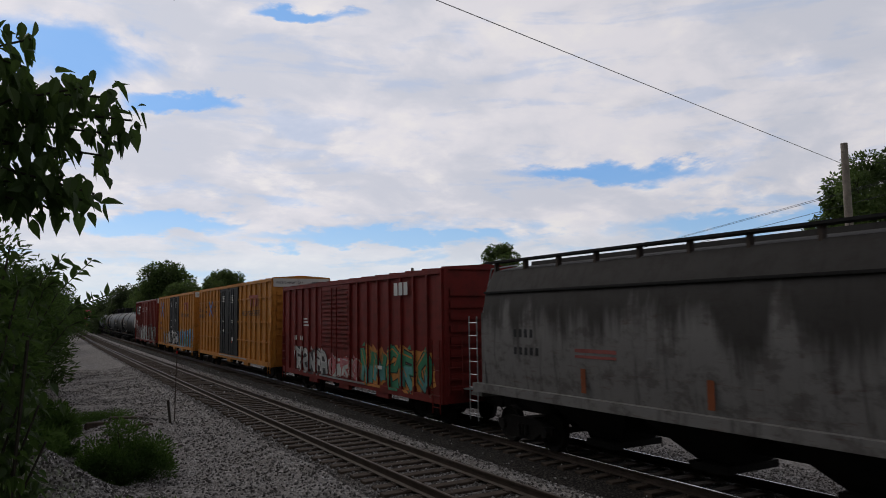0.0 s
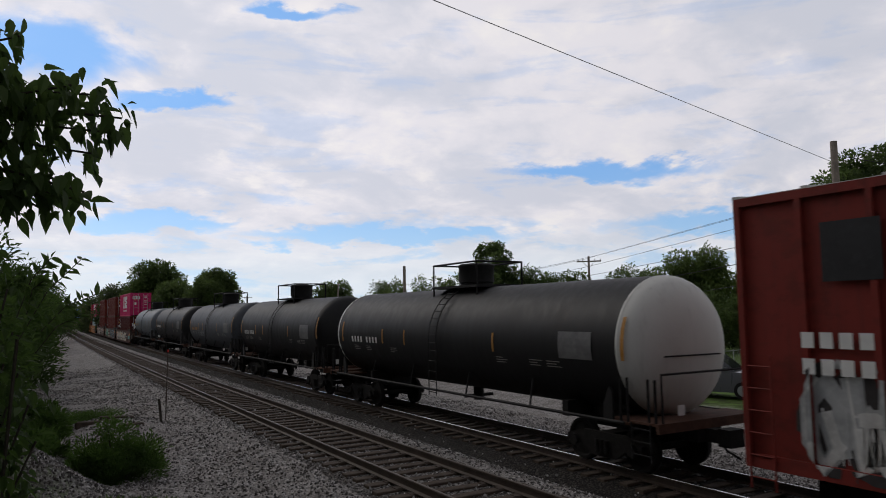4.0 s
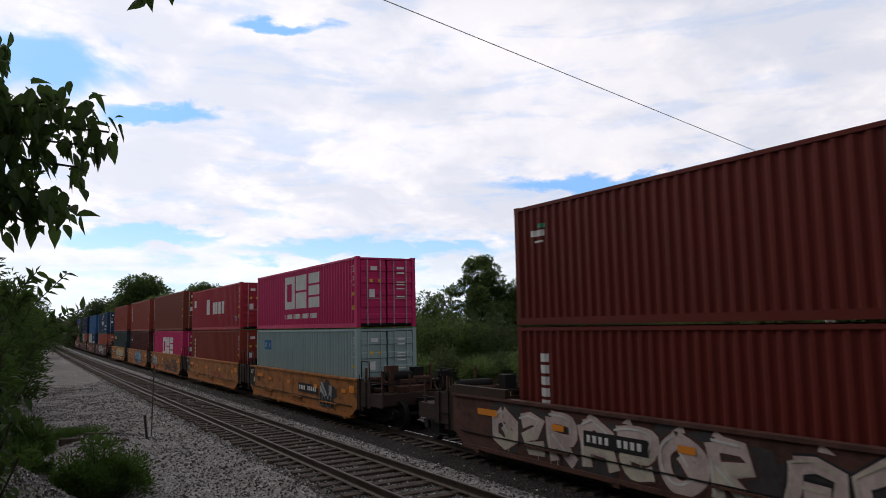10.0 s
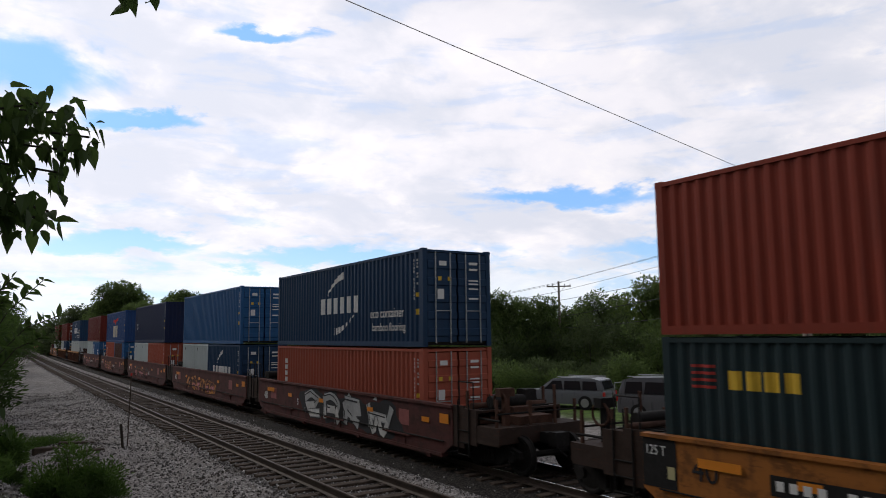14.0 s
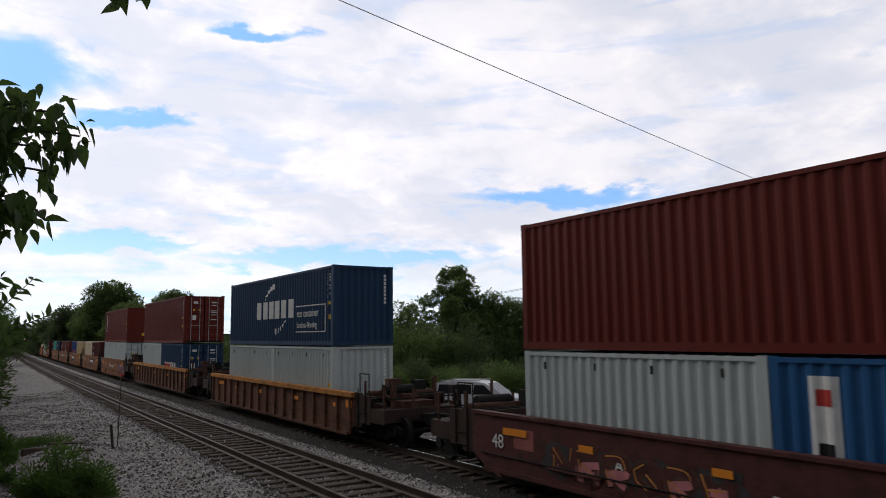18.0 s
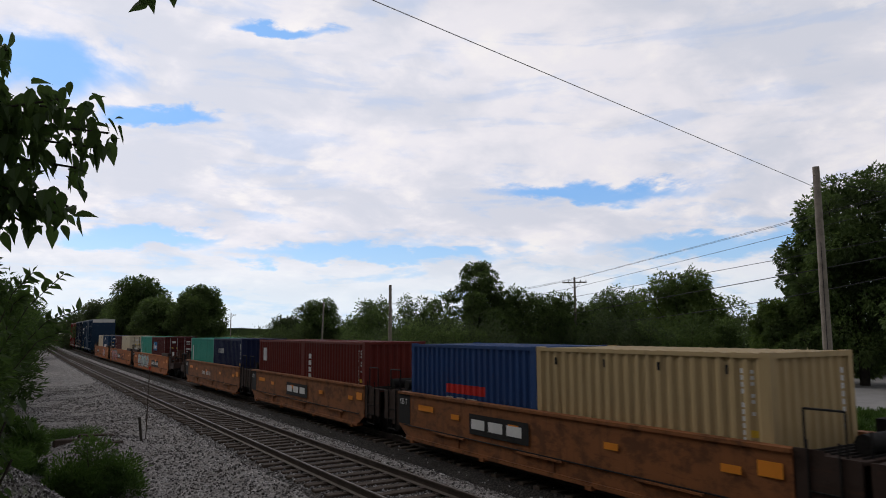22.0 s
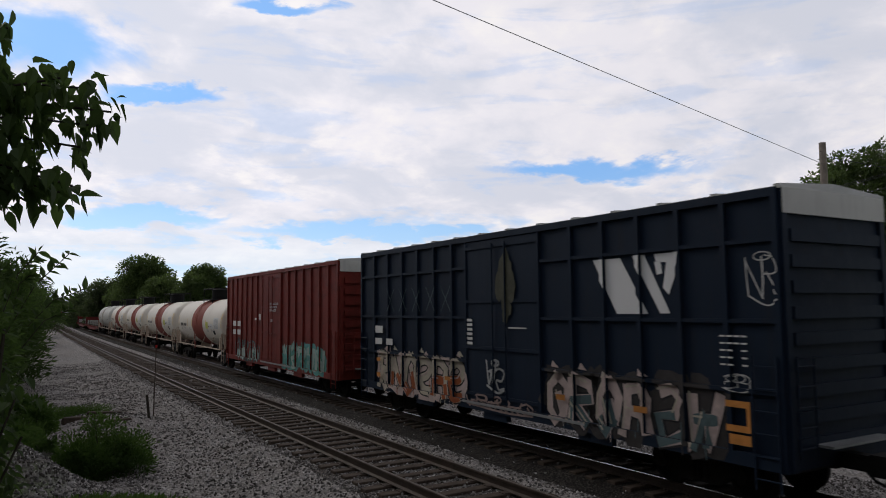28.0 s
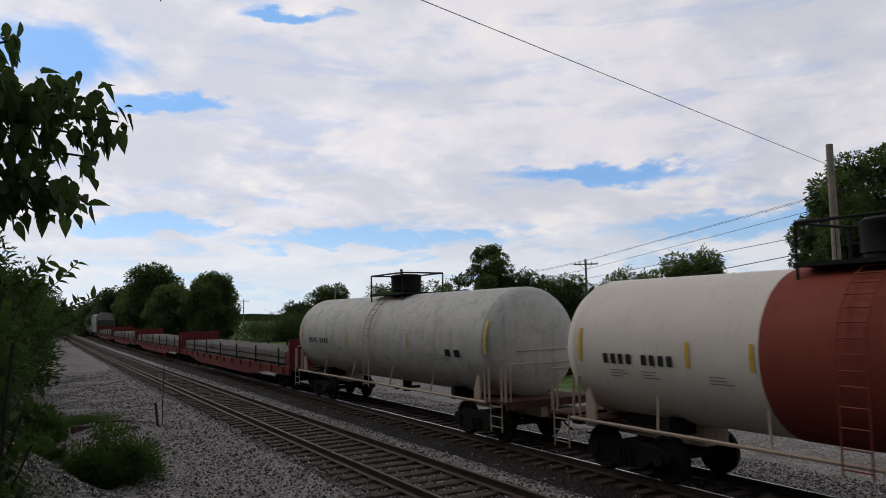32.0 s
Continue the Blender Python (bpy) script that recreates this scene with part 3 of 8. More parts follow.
def make_bush(name, label, x, y, w, h, mat, count, leaf, seed, lean=1.0, category="bush", z=None, lumps=False):
    rng = random.Random(seed)
    bush = thing(name, label, category)
    bush.matrix_basis = pose(x, y, ground_z(x, y) if z is None else z)
    blobs = [(rng.uniform(-.32, .32) * w, rng.uniform(-.3, .3) * w, h * rng.uniform(.25, .6), w * rng.uniform(.2, .32), h / w * rng.uniform(.9, 1.3)) for _ in range(9)]
    if h > 3 or lumps:
        blobs = [(rng.uniform(-.42, .42) * w, rng.uniform(-.42, .42) * w, h * rng.uniform(.08, .86), w * rng.uniform(.1, .2), rng.uniform(.8, 1.5)) for _ in range(30)]
    if lumps:
        # a mound: lower towards its edge
        blobs = [(x, y, z * max(.25, 1.1 - 1.5 * (x * x + y * y) / (.42 * w) ** 2 * .5), r, f * .8) for x, y, z, r, f in blobs]
    bm = bmesh.new()
    for b in blobs:
        rod(bm, (b[0] * .3, b[1] * .3, -0.15), (b[0], b[1], b[2]), 0.02, 5, 0.008)
    tagged(part("stem", bm, BARK, bush, "thin brown stems"), kind="stuff")
    p, d = crown_points(blobs, count, seed, 0.35)
    keep = p[:, 2] > 0.02
    d[:, 2] = np.abs(d[:, 2]) + 0.5 * lean
    part("foliage", leaf_mesh("foliage", p[keep], d[keep], leaf, mat, 0.35, 0.1, seed), mat, bush, "narrow green leaves")
    return bush


def place(az, dist):
    az = az * 0.985 - 0.35
    return dist * math.sin(radians(az)), dist * math.cos(radians(az))


def make_foreground_branch():
    """The leafy bough that hangs beside the camera: twigs and large drooping leaves."""
    rng = random.Random(5)
    tree = thing("overhanging_tree", "dark overhanging bough with large drooping heart-shaped leaves", "tree")
    def at(az, el, d):
        a, e = radians(az * 0.985 - 0.35), radians(el * 0.99)
        return Vector((d * math.sin(a) * math.cos(e), d * math.cos(a) * math.cos(e), d * math.sin(e))) + Vector(EYE)
    limb = bmesh.new()
    root = at(-14, 2, 4.2)
    base = Vector((root.x, root.y, ground_z(root.x, root.y) - 0.2))
    pipe(limb, [base, (base + root) / 2 + Vector((.1, 0, 0)), root, at(-7, 13, 4.1)], 0.07, 8)
    part("trunk", limb, BARK, tree, "slim dark trunk", True)
    pts, axes = [], []
    twigs = bmesh.new()
    # sprays: start bearing and height, end bearing and height, distance, leaves
    for a0, e0, a1, e1, d, k in ((-7, 13, 6.4, 14.5, 3.5, 70), (-4, 14, 5.0, 16.0, 3.6, 60), (-6, 12, 3.4, 16.6, 3.4, 60), (-5, 12, 5.6, 13.4, 3.5, 55), (-6, 11, 4.4, 11.8, 3.5, 45), (-7, 10, 4.0, 9.0, 3.4, 60), (-6, 9, 3.6, 8.4, 3.5, 50), (-6, 9, 2.4, 9.8, 3.5, 40), (-6, 10, 1.4, 7.6, 3.6, 45), (-7, 15, -0.4, 19.3, 3.5, 50),
                                (-7, 13, 0.8, 13.6, 3.7, 70), (-7, 12, 1.4, 11.4, 3.6, 60), (-7, 17, -0.9, 17.4, 3.5, 55), (-7, 8, -0.6, 8.2, 3.5, 60), (-7, 15, 1.0, 15.2, 3.7, 50)):
        a, b = at(a0, e0, d + 0.3), at(a1, e1, d)
        m = (a + b) / 2 + Vector((0, 0, 0.05))
        pipe(twigs, [a, m, b], 0.005, 5)
        for i in range(k):
            f = 1 - 0.72 * rng.random() ** 1.25
            q = (a.lerp(m, f * 2) if f < 0.5 else m.lerp(b, f * 2 - 1)) + Vector((rng.gauss(0, .03), rng.gauss(0, .09), rng.gauss(0, .04)))
            pts.append(q)
            axes.append((rng.uniform(-.35, .7), rng.uniform(-.6, .6), rng.uniform(-.9, .25)))
    for a1, e1 in ((8.8, 24.0), (9.4, 24.2), (9.9, 23.9), (10.4, 24.6), (6.6, 25.4), (5.4, 25.2), (9.0, 25.0)):
        a, b = at(a1 - 1.5, 30, 3.6), at(a1, e1 + 0.8, 3.5)
        pipe(twigs, [a, b], 0.005, 5)
        for i in range(8):
            pts.append(a.lerp(b, 0.5 + 0.5 * i / 7) + Vector((rng.gauss(0, .025), rng.gauss(0, .06), rng.gauss(0, .02))))
            axes.append((rng.uniform(-.5, .5), rng.uniform(-.5, .5), rng.uniform(-.6, 0.2)))
    tagged(part("twig", twigs, BARK, tree, "thin dark twigs"), kind="stuff")
    part("leaves", leaf_mesh("leaves", pts, axes, 0.08, LEAF_NEAR, 0.58, 0.55, 3, FULL_LEAF), LEAF_NEAR, tree, "large dark green pointed leaves")
    # slender shoots with small leaves that stand out of the hedge
    shoot_pts, shoot_ax, stem = [], [], bmesh.new()
    for a0, e0, a1, e1, d in ((0.2, -1.5, 3.9, 4.1, 5.5), (0.0, 0.0, 2.0, 4.2, 5.6), (1.5, -1.0, 5.0, 1.6, 5.8), (0.6, 0.2, 1.6, 2.6, 5.4), (1.2, -2.5, 4.2, 0.2, 5.7)):
        a, b = at(a0, e0, d), at(a1, e1, d)
        m = (a + b) / 2 + Vector((-.02, 0, .05))
        pipe(stem, [a, m, b], 0.004, 4)
        for i in range(15):
            f = i / 14
            q = a.lerp(m, f * 2) if f < .5 else m.lerp(b, f * 2 - 1)
            for s in (-1, 1):
                shoot_pts.append(q)
                shoot_ax.append((s * .5 + .4, rng.uniform(-.3, .3), .5 * -s + .4))
    shrub = thing("trackside_shrub", "slender green shoots with small paired leaves", "shrub")
    low = at(-1.5, -14, 6.0)
    pipe(stem, [(low.x, low.y, ground_z(low.x, low.y) - .1), at(0.1, -1.2, 5.6)], 0.012, 5)
    tagged(part("stem", stem, BARK, shrub, "thin upright stems"), kind="stuff")
    part("foliage", leaf_mesh("foliage", shoot_pts, shoot_ax, 0.085, LEAF_NEAR, 0.4, 0.1, 9, FULL_LEAF), LEAF_NEAR, shrub, "small lance-shaped leaves")
    # the dense near shrub whose broad leaves close the edge of the hedge
    near = thing("hedge_shrub", "dark broad-leaved shrub at the near end of the hedge", "shrub")
    pts, axes, stem = [], [], bmesh.new()
    foot = at(-3.0, -16, 6.2)
    foot.z = ground_z(foot.x, foot.y) - .1
    for a1, e1, k in ((-1.2, 5.0, 80), (-0.6, 2.0, 80), (-0.2, -1.0, 80), (0.3, -3.5, 80), (0.9, -6.0, 80), (1.4, -8.5, 80), (0.6, -10.5, 70), (-0.6, -7.0, 80), (-1.6, -3.0, 80), (-1.8, -11.0, 80), (0.2, -13.0, 60), (-2.6, 3.5, 70)):
        tip = at(a1, e1, rng.uniform(5.6, 6.6))
        mid = foot.lerp(tip, .55) + Vector((-.12, 0, .12))
        pipe(stem, [foot, mid, tip], 0.008, 5)
        for i in range(k):
            f = 1 - .5 * rng.random()
            q = foot.lerp(mid, f * 2) if f < .5 else mid.lerp(tip, f * 2 - 1)
            pts.append(q + Vector((rng.gauss(0, .055), rng.gauss(0, .14), rng.gauss(0, .1))))
            axes.append((rng.uniform(-.5, .8), rng.uniform(-.7, .7), rng.uniform(-.8, .3)))
    tagged(part("stem", stem, BARK, near, "thin upright stems"), kind="stuff")
    part("foliage", leaf_mesh("foliage", pts, axes, 0.1, LEAF_HEDGE, 0.55, 0.35, 19, FULL_LEAF), LEAF_HEDGE, near, "broad dark green leaves")


# ---- poles and wires ----
def cable(name, label, a, b, sag, r):
    bm = bmesh.new()
    a, b = Vector(a), Vector(b)
    pts = [a.lerp(b, i / 16) - Vector((0, 0, sag * 4 * (i / 16) * (1 - i / 16))) for i in range(17)]
    pipe(bm, pts, r, 5)
    me = mesh_of(bm, WIRE if r > 0.012 else LINE)
    return tagged(new(name, me), label, "cable", "overhead lines")


def make_pole(x, y, top, r, label, arm=0.0, arm_turn=0, lean=0.0, extras=True):
    z0 = ground_z(x, y)
    pole = thing("utility_pole", label, "utility pole", "utility poles")
    pole.matrix_basis = pose(x, y, z0)
    h = top - z0
    bm = bmesh.new()
    rings = []
    for k in range(9):
        f = k / 8
        rr = r * (1 - 0.35 * f)
        rings.append([(rr * math.cos(i * .5236) + lean * f, rr * math.sin(i * .5236), -0.3 + (h + .3) * f) for i in range(12)])
    loft(bm, rings)
    part("shaft", bm, POLEWOOD, pole, "grey weathered timber shaft", True)
    if arm:
        c, s = math.cos(radians(arm_turn)), math.sin(radians(arm_turn))
        bm = bmesh.new()
        box(bm, -arm, arm, -0.06, 0.06, h - 0.62, h - 0.48)
        bmesh.ops.rotate(bm, verts=bm.verts, matrix=Matrix.Rotation(radians(arm_turn), 3, "Z"))
        part("crossarm", bm, POLEWOOD, pole, "timber crossarm")
        for f in (-0.95, -0.5, 0.5, 0.95):
            px, py = arm * f * c, arm * f * s
            part("insulator", rods(((px, py, h - .48), (px, py, h - .3), 0.045), n=8), GALV, pole)
        part("brace", rods(((arm * .5 * c, arm * .5 * s, h - .6), (0, 0, h - 1.3), 0.02), ((-arm * .5 * c, -arm * .5 * s, h - .6), (0, 0, h - 1.3), 0.02)), STEEL, pole)
    if extras:
        part("ground_wire", rods(((-r * .9, -r * .5, 0), (-r * .68 + lean * .7, -r * .4, h * .7), 0.012)), WIRE, pole)
        part("bolt", rods(((-r, 0, h - 0.35), (r, 0, h - 0.35), 0.014)), STEEL, pole)
    return pole


def tube_of(pts, r):
    bm = bmesh.new()
    pipe(bm, pts, r)
    return bm


def make_vehicle(x, y, turn, rgb, label, tall):
    """A estate-shaped car along its own y axis, nose at +y."""
    car = thing("parked_car", label, "car", "parked cars")
    car.matrix_basis = pose(x, y, ground_z(x, y) + .02, 0, 0, turn)
    m = paint("car_paint_%d" % int(rgb[0] * 100), rgb, 0.22, .1, 0.0, spec=.5)
    def shell(rows):
        bm = bmesh.new()
        loft(bm, [[(-w, y, z0), (-w, y, z0 + (z1 - z0) * .6), (-w * .93, y, z1), (w * .93, y, z1), (w, y, z0 + (z1 - z0) * .6), (w, y, z0)] for y, w, z0, z1 in rows])
        return bm
    t = tall
    part("body", shell([(-2.35, .82, .45, .95 * t), (-2.28, .9, .3, 1.05 * t), (-1.2, .93, .26, 1.06 * t), (.7, .93, .26, 1.06 * t), (1.2, .92, .26, 1.04 * t), (2.05, .88, .3, .95 * t), (2.32, .8, .42, .78 * t)]), m, car, "painted body", True)
    part("cabin", shell([(-2.28, .78, 1.0 * t, 1.2 * t), (-2.1, .8, 1.0 * t, 1.64 * t), (-1.7, .8, 1.0 * t, 1.75 * t), (-.2, .8, 1.0 * t, 1.76 * t), (.35, .8, 1.0 * t, 1.68 * t), (1.1, .78, 1.0 * t, 1.08 * t)]), m, car, "painted roof and pillars", True)
    for s in (-1, 1):
        part("roof_rail", rods(((s * .68, -1.9, 1.79 * t), (s * .68, .1, 1.8 * t), .022)), GALV, car)
        part("tail_light", boxes((*sorted((s * .7, s * .88)), -2.36, -2.28, .78 * t, 1.0 * t)), REDMARK, car)
        for y0, y1 in ((-2.0, -1.25), (-1.17, -.3), (-.22, .78)):
            bm = bmesh.new()
            bm.faces.new([bm.verts.new((s * (.835 if z < 1.3 * t else .8), a, z)) for a, z in ((y0, 1.1 * t), (y1, 1.1 * t), (min(y1, .32), 1.58 * t), (y0 + .07, 1.58 * t))])
            part("side_window", bm, GLASS, car, "dark glass")
        for a in (-1.4, 1.45):
            w = part("wheel", rods(((s * .72, a, .34), (s * .95, a, .34), .34), n=20), BLACK, car, "black tyre", True)
            part("rim", rods(((s * .955, a, .34), (s * .965, a, .34), .21), n=14), GALV, w)
        part("headlight", boxes((*sorted((s * .5, s * .8)), 2.2, 2.3, .62 * t, .76 * t)), WHITE, car)
        part("mirror", boxes((*sorted((s * .92, s * 1.08)), .75, .87, 1.08 * t, 1.22 * t)), m, car)
    bm = bmesh.new()
    bm.faces.new([bm.verts.new(p) for p in ((-.68, 1.12, 1.1 * t), (.68, 1.12, 1.1 * t), (.64, .45, 1.66 * t), (-.64, .45, 1.66 * t))])
    part("windscreen", bm, GLASS, car, "sloping glass windscreen")
    bm = bmesh.new()
    bm.faces.new([bm.verts.new(p) for p in ((.66, -2.3, 1.15 * t), (-.66, -2.3, 1.15 * t), (-.62, -2.16, 1.58 * t), (.62, -2.16, 1.58 * t))])
    part("rear_window", bm, GLASS, car, "dark rear glass")
    part("bumper", boxes((-.8, .8, 2.2, 2.38, .35, .55)), BLACK, car)
    return car


def build_place():
    make_ground()
    near = make_track(NEAR_X, NEAR_Z, "empty railway track on grey ballast with old timber sleepers")
    far = make_track(FAR_X, 0.0, "railway track that carries the freight train")
    spots = []
    rng = random.Random(3)
    for _ in range(80000):
        y = 6.5 + 48 * rng.random() ** 1.7
        u = rng.uniform(0.2, 17.0)
        x = u + bend(y)
        if 5.85 < u < 8.43 and rng.random() < 0.3:
            continue
        z = ground_z(x, y)
        if 5.4 < u < 8.9:
            z = max(z, NEAR_Z - 0.235 - 0.2 * max(0.0, abs(u - NEAR_X) - 1.2))
        if 9.75 < u < 14.1:
            if rng.random() < 0.95:
                continue
            z = max(z, -0.235 - 0.2 * max(0.0, abs(u - FAR_X) - 1.2))
        spots.append((x, y, z + 0.008))
    for _ in range(9000):
        x, y = rng.uniform(-3.2, 2.4), rng.uniform(12.8, 17.8)
        spots.append((x, y, ground_z(x, y) + 0.008))
    stones("ballast_stones", "loose grey ballast stones round the tracks", spots, stone_mat(), 0.039)
    make_foreground_branch()
    # wooden stake and thin rod beside the near track
    stake = thing("marker_stake", "short leaning dark timber stake in gravel", "stake")
    sx, sy = 3.92, 24.6
    stake.matrix_basis = pose(sx, sy, ground_z(sx, sy), 0, -6, 0)
    part("post", boxes((-.035, .035, -.025, .025, -.2, .74)), BARK, stake)
    rodt = thing("marker_rod", "tall thin rusty rod standing in gravel", "rod")
    rodt.matrix_basis = pose(4.2, 25.5, ground_z(4.2, 25.5), 0, 1, 0)
    part("shaft", rods(((0, 0, -.2), (0, 0, 2.25), 0.016)), STEEL, rodt)
    part("tip", rods(((0, 0, 2.25), (0, 0, 2.33), 0.03)), REDMARK, rodt)
    # scrap timbers
    for x, y, r, l in ((2.1, 24.6, 15, 1.3), (2.7, 25.3, -8, 1.0), (2.9, 23.6, 30, .8)):
        t = thing("scrap_timber", "broken dark sleeper piece on gravel", "timber", "scrap timbers")
        t.matrix_basis = pose(x, y, ground_z(x, y) - .05, 2, 3, r)
        bm = boxes((-l / 2, l / 2, -.1, .1, -.12, .1))
        bmesh.ops.bevel(bm, geom=bm.edges[:], offset=0.02, segments=1, affect="EDGES")
        part("beam", bm, TIE, t)
    # bushes and weeds on the camera's side
    make_bush("bush", "low bright green bush on trackside gravel", 1.9, 17.5, 1.9, 1.25, LEAF_BUSH, 14000, 0.1, 11, 0.7, lumps=True)
    make_bush("hedge_bush", "bright green low growth at the foot of the hedge", 0.15, 21.0, 1.9, 2.0, LEAF_BUSH, 9000, 0.14, 16, 0.6, lumps=True)
    make_bush("weeds", "green weeds at the foot of a gravel heap", 0.35, 13.3, 2.4, 0.5, LEAF_BUSH, 4000, 0.13, 12, 1.5, "weeds")
    make_bush("weeds", "green weeds spreading over gravel", 1.7, 13.5, 2.0, 0.32, LEAF_BUSH, 5000, 0.1, 15, 1.5, "weeds")
    make_bush("weeds", "patch of green weeds on gravel", 2.0, 27.5, 2.6, 0.35, LEAF_BUSH, 4000, 0.08, 13, 1.4, "weeds")
    make_bush("weeds", "dark weeds on the gravel heap", -0.2, 16.6, 1.4, 1.0, LEAF_BUSH, 5000, 0.1, 14, 1.2, "weeds")
    for i, (x, y, w, h) in enumerate(((-1.9, 17.2, 3.0, 4.2), (-1.95, 20.0, 3.6, 4.1), (-2.3, 23.0, 4.4, 4.0), (-3.3, 27.0, 6.0, 5.6), (-2.0, 33.0, 5.0, 5.6), (-1.8, 40.0, 5.5, 5.8), (-1.6, 52.0, 7.5, 7.0), (-2.0, 68.0, 8.0, 7.0), (-2.0, 88.0, 10.0, 7.0), (-1.5, 115.0, 12.0, 7.0), (-0.5, 150.0, 14.0, 8.0))):
        make_bush("hedge_bush", "tall dense green bush in the trackside hedge", x + bend(y), y, w, h, LEAF_HEDGE, 15000, 0.15 + y * 0.004 if y < 50 else 0.2 + y * .002, 20 + i, 0.1)
    # unseen tall bushes added beside and behind the camera to shade the train
    for i in range(13):
        make_bush("unseen_shade_bush", "unseen tall dense bush added to shade the near side of the train", -8.6 + (i % 2) * 1.5, 42 - i * 7, 9.0, 11.0 + (i % 3), LEAF_TREE, 8000, 0.6, 400 + i, 0.2)
    make_tree("tree", "tall dark roadside tree behind the hedge", -4.2, 30, 9.0, 3.2, LEAF_TREE, 12000, 0.24, 41)
    # trees beyond the railway: bearing, distance, height, radius
    n = 50
    for az, d, h, r, mat, k, lf, lab in ((63.0, 52, 13.4, 5.0, LEAF_TREE, 34000, 0.34, "large dark leafy tree beside the road"), (67.5, 50, 13.0, 4.6, LEAF_TREE, 20000, 0.34, "large dark leafy tree beside the road"), (60.0, 53, 9.4, 2.8, LEAF_TREE, 16000, 0.32, "mid-sized leafy tree beside the road"), (57.6, 54, 5.6, 2.0, LEAF_PALE, 9000, 0.3, "smaller pale green tree beside the road"),
                                         (51.3, 72, 9.2, 5.3, LEAF_PALE, 24000, 0.36, "broad green tree behind a chain-link fence"), (46.8, 78, 8.2, 4.6, LEAF_TREE, 12000, 0.36, "tree with an open feathery crown"), (44.0, 84, 6.8, 5.2, LEAF_TREE, 12000, 0.38, "dark rounded tree in a field"),
                                         (40.8, 78, 7.6, 4.8, LEAF_TREE, 14000, 0.36, "dark rounded tree in a field"), (35.2, 74, 10.6, 5.4, LEAF_TREE, 22000, 0.34, "tall dark tree with tiered uneven branches"), (37.6, 76, 8.2, 3.8, LEAF_TREE, 11000, 0.34, "feathery dark tree in a field"), (31.0, 80, 7.6, 4.0, LEAF_TREE, 9000, 0.34, "feathery open tree in a field"), (26.8, 88, 7.4, 4.6, LEAF_TREE, 10000, 0.36, "open dark tree beyond the track"),
                                         (22.4, 112, 8.6, 4.6, LEAF_TREE, 12000, 0.45, "rounded dark tree beyond the track"), (20.0, 125, 6.2, 4.2, LEAF_FAR, 8000, 0.5, "low dark tree beyond the track"), (25.4, 120, 5.6, 4.4, LEAF_FAR, 8000, 0.5, "low dark tree beyond the track"),
                                         (13.4, 118, 10.8, 5.0, LEAF_TREE, 20000, 0.5, "large dense tree close to the railway"), (10.6, 125, 9.4, 5.0, LEAF_TREE, 14000, 0.5, "large dense tree close to the railway"), (8.9, 140, 13.8, 6.5, LEAF_TREE, 20000, 0.55, "tallest dense tree close to the railway"), (6.9, 155, 10.6, 6.5, LEAF_FAR, 14000, 0.6, "dense tree close to the railway"), (5.6, 180, 8.5, 7.0, LEAF_FAR, 10000, 0.7, "distant tree close to the railway"),
                                         (3.2, 300, 8.5, 9.0, LEAF_FAR, 6000, 1.0, "distant tree at the end of the line"), (2.2, 310, 7.5, 9.0, LEAF_FAR, 6000, 1.0, "distant tree at the end of the line"), (0.6, 200, 9.0, 8.0, LEAF_FAR, 7000, 0.8, "distant tree beside the line")):
        x, y = place(az, d)
        make_tree("tree", lab, x, y, h, r, mat, int(k * 1.35), lf * 0.82, n, 0.16 + h * 0.012, 0.12, 9 if r > 4 else 7, "trees beyond the railway", style="tiered" if "tiered" in lab else "feathery" if "feathery" in lab or "open" in lab else "round")
        n += 1
    # undergrowth that closes the far edge of the field
    for i in range(44):
        az = 17 + i * 1.13 + random.uniform(-.4, .4)
        d = 60 + 22 * random.random() if az > 27 else 112
        x, y = place(az, d)
        make_bush("field_bush", "dark undergrowth along the far field", x, y, random.uniform(3.6, 7.6) + (d - 60) * .05, random.uniform(1.7, 5.0), LEAF_FAR if i % 3 else LEAF_TREE, 3400, 0.34, 120 + i, 0.4)
    # garden shrubs behind the lawn fence
    for i in range(13):
        az = 30.5 + i * 1.5
        x, y = place(az, 43 + (i % 3) * 1.5)
        make_bush("garden_shrub", "dark leafy shrub at the edge of a lawn", x, y, random.uniform(2.6, 3.8), random.uniform(1.7, 2.9), LEAF_FAR if i % 3 else LEAF_TREE, 3600, 0.2, 320 + i, 0.3)
    # low wooded rise on the horizon
    rise = bmesh.new()
    loft(rise, [[(x, 700 - x * .35, -3), (x, 700 - x * .35, 5.5 + 2.2 * noise.noise(Vector((x * .02, 0, 0))) + noise.noise(Vector((x * .09, 3, 0)))), (x, 760 - x * .35, -3)] for x in range(-300, 900, 8)])
    tagged(new("distant_woods", mesh_of(rise, LEAF_FAR)), "low dark wooded rise on the horizon", "woods", kind="structure")
    # poles, wires
    make_pole(26.5, 15.55, 9.6, 0.19, "bare grey timber utility pole beside the road")
    make_pole(53.0, 58.9, 9.05, 0.17, "timber utility pole with a crossarm", 1.3, -45)
    make_pole(26.5, 51.3, 7.05, 0.17, "short bare grey timber pole beside the track")
    x, y = place(22.6, 92)
    make_pole(x, y, 7.1, 0.14, "thin leaning timber pole", 0, 0, 0.3)
    x, y = place(15.65, 190)
    make_pole(x, y, 8.1, 0.17, "distant timber pole with a crossarm", 1.5, 20)
    make_pole(33.0, 2.0, 11.7, 0.19, "tall timber utility pole with a crossarm", 1.3, 75)
    make_pole(-4.0, 11.2, 11.0, 0.17, "timber utility pole beside the line", 0)
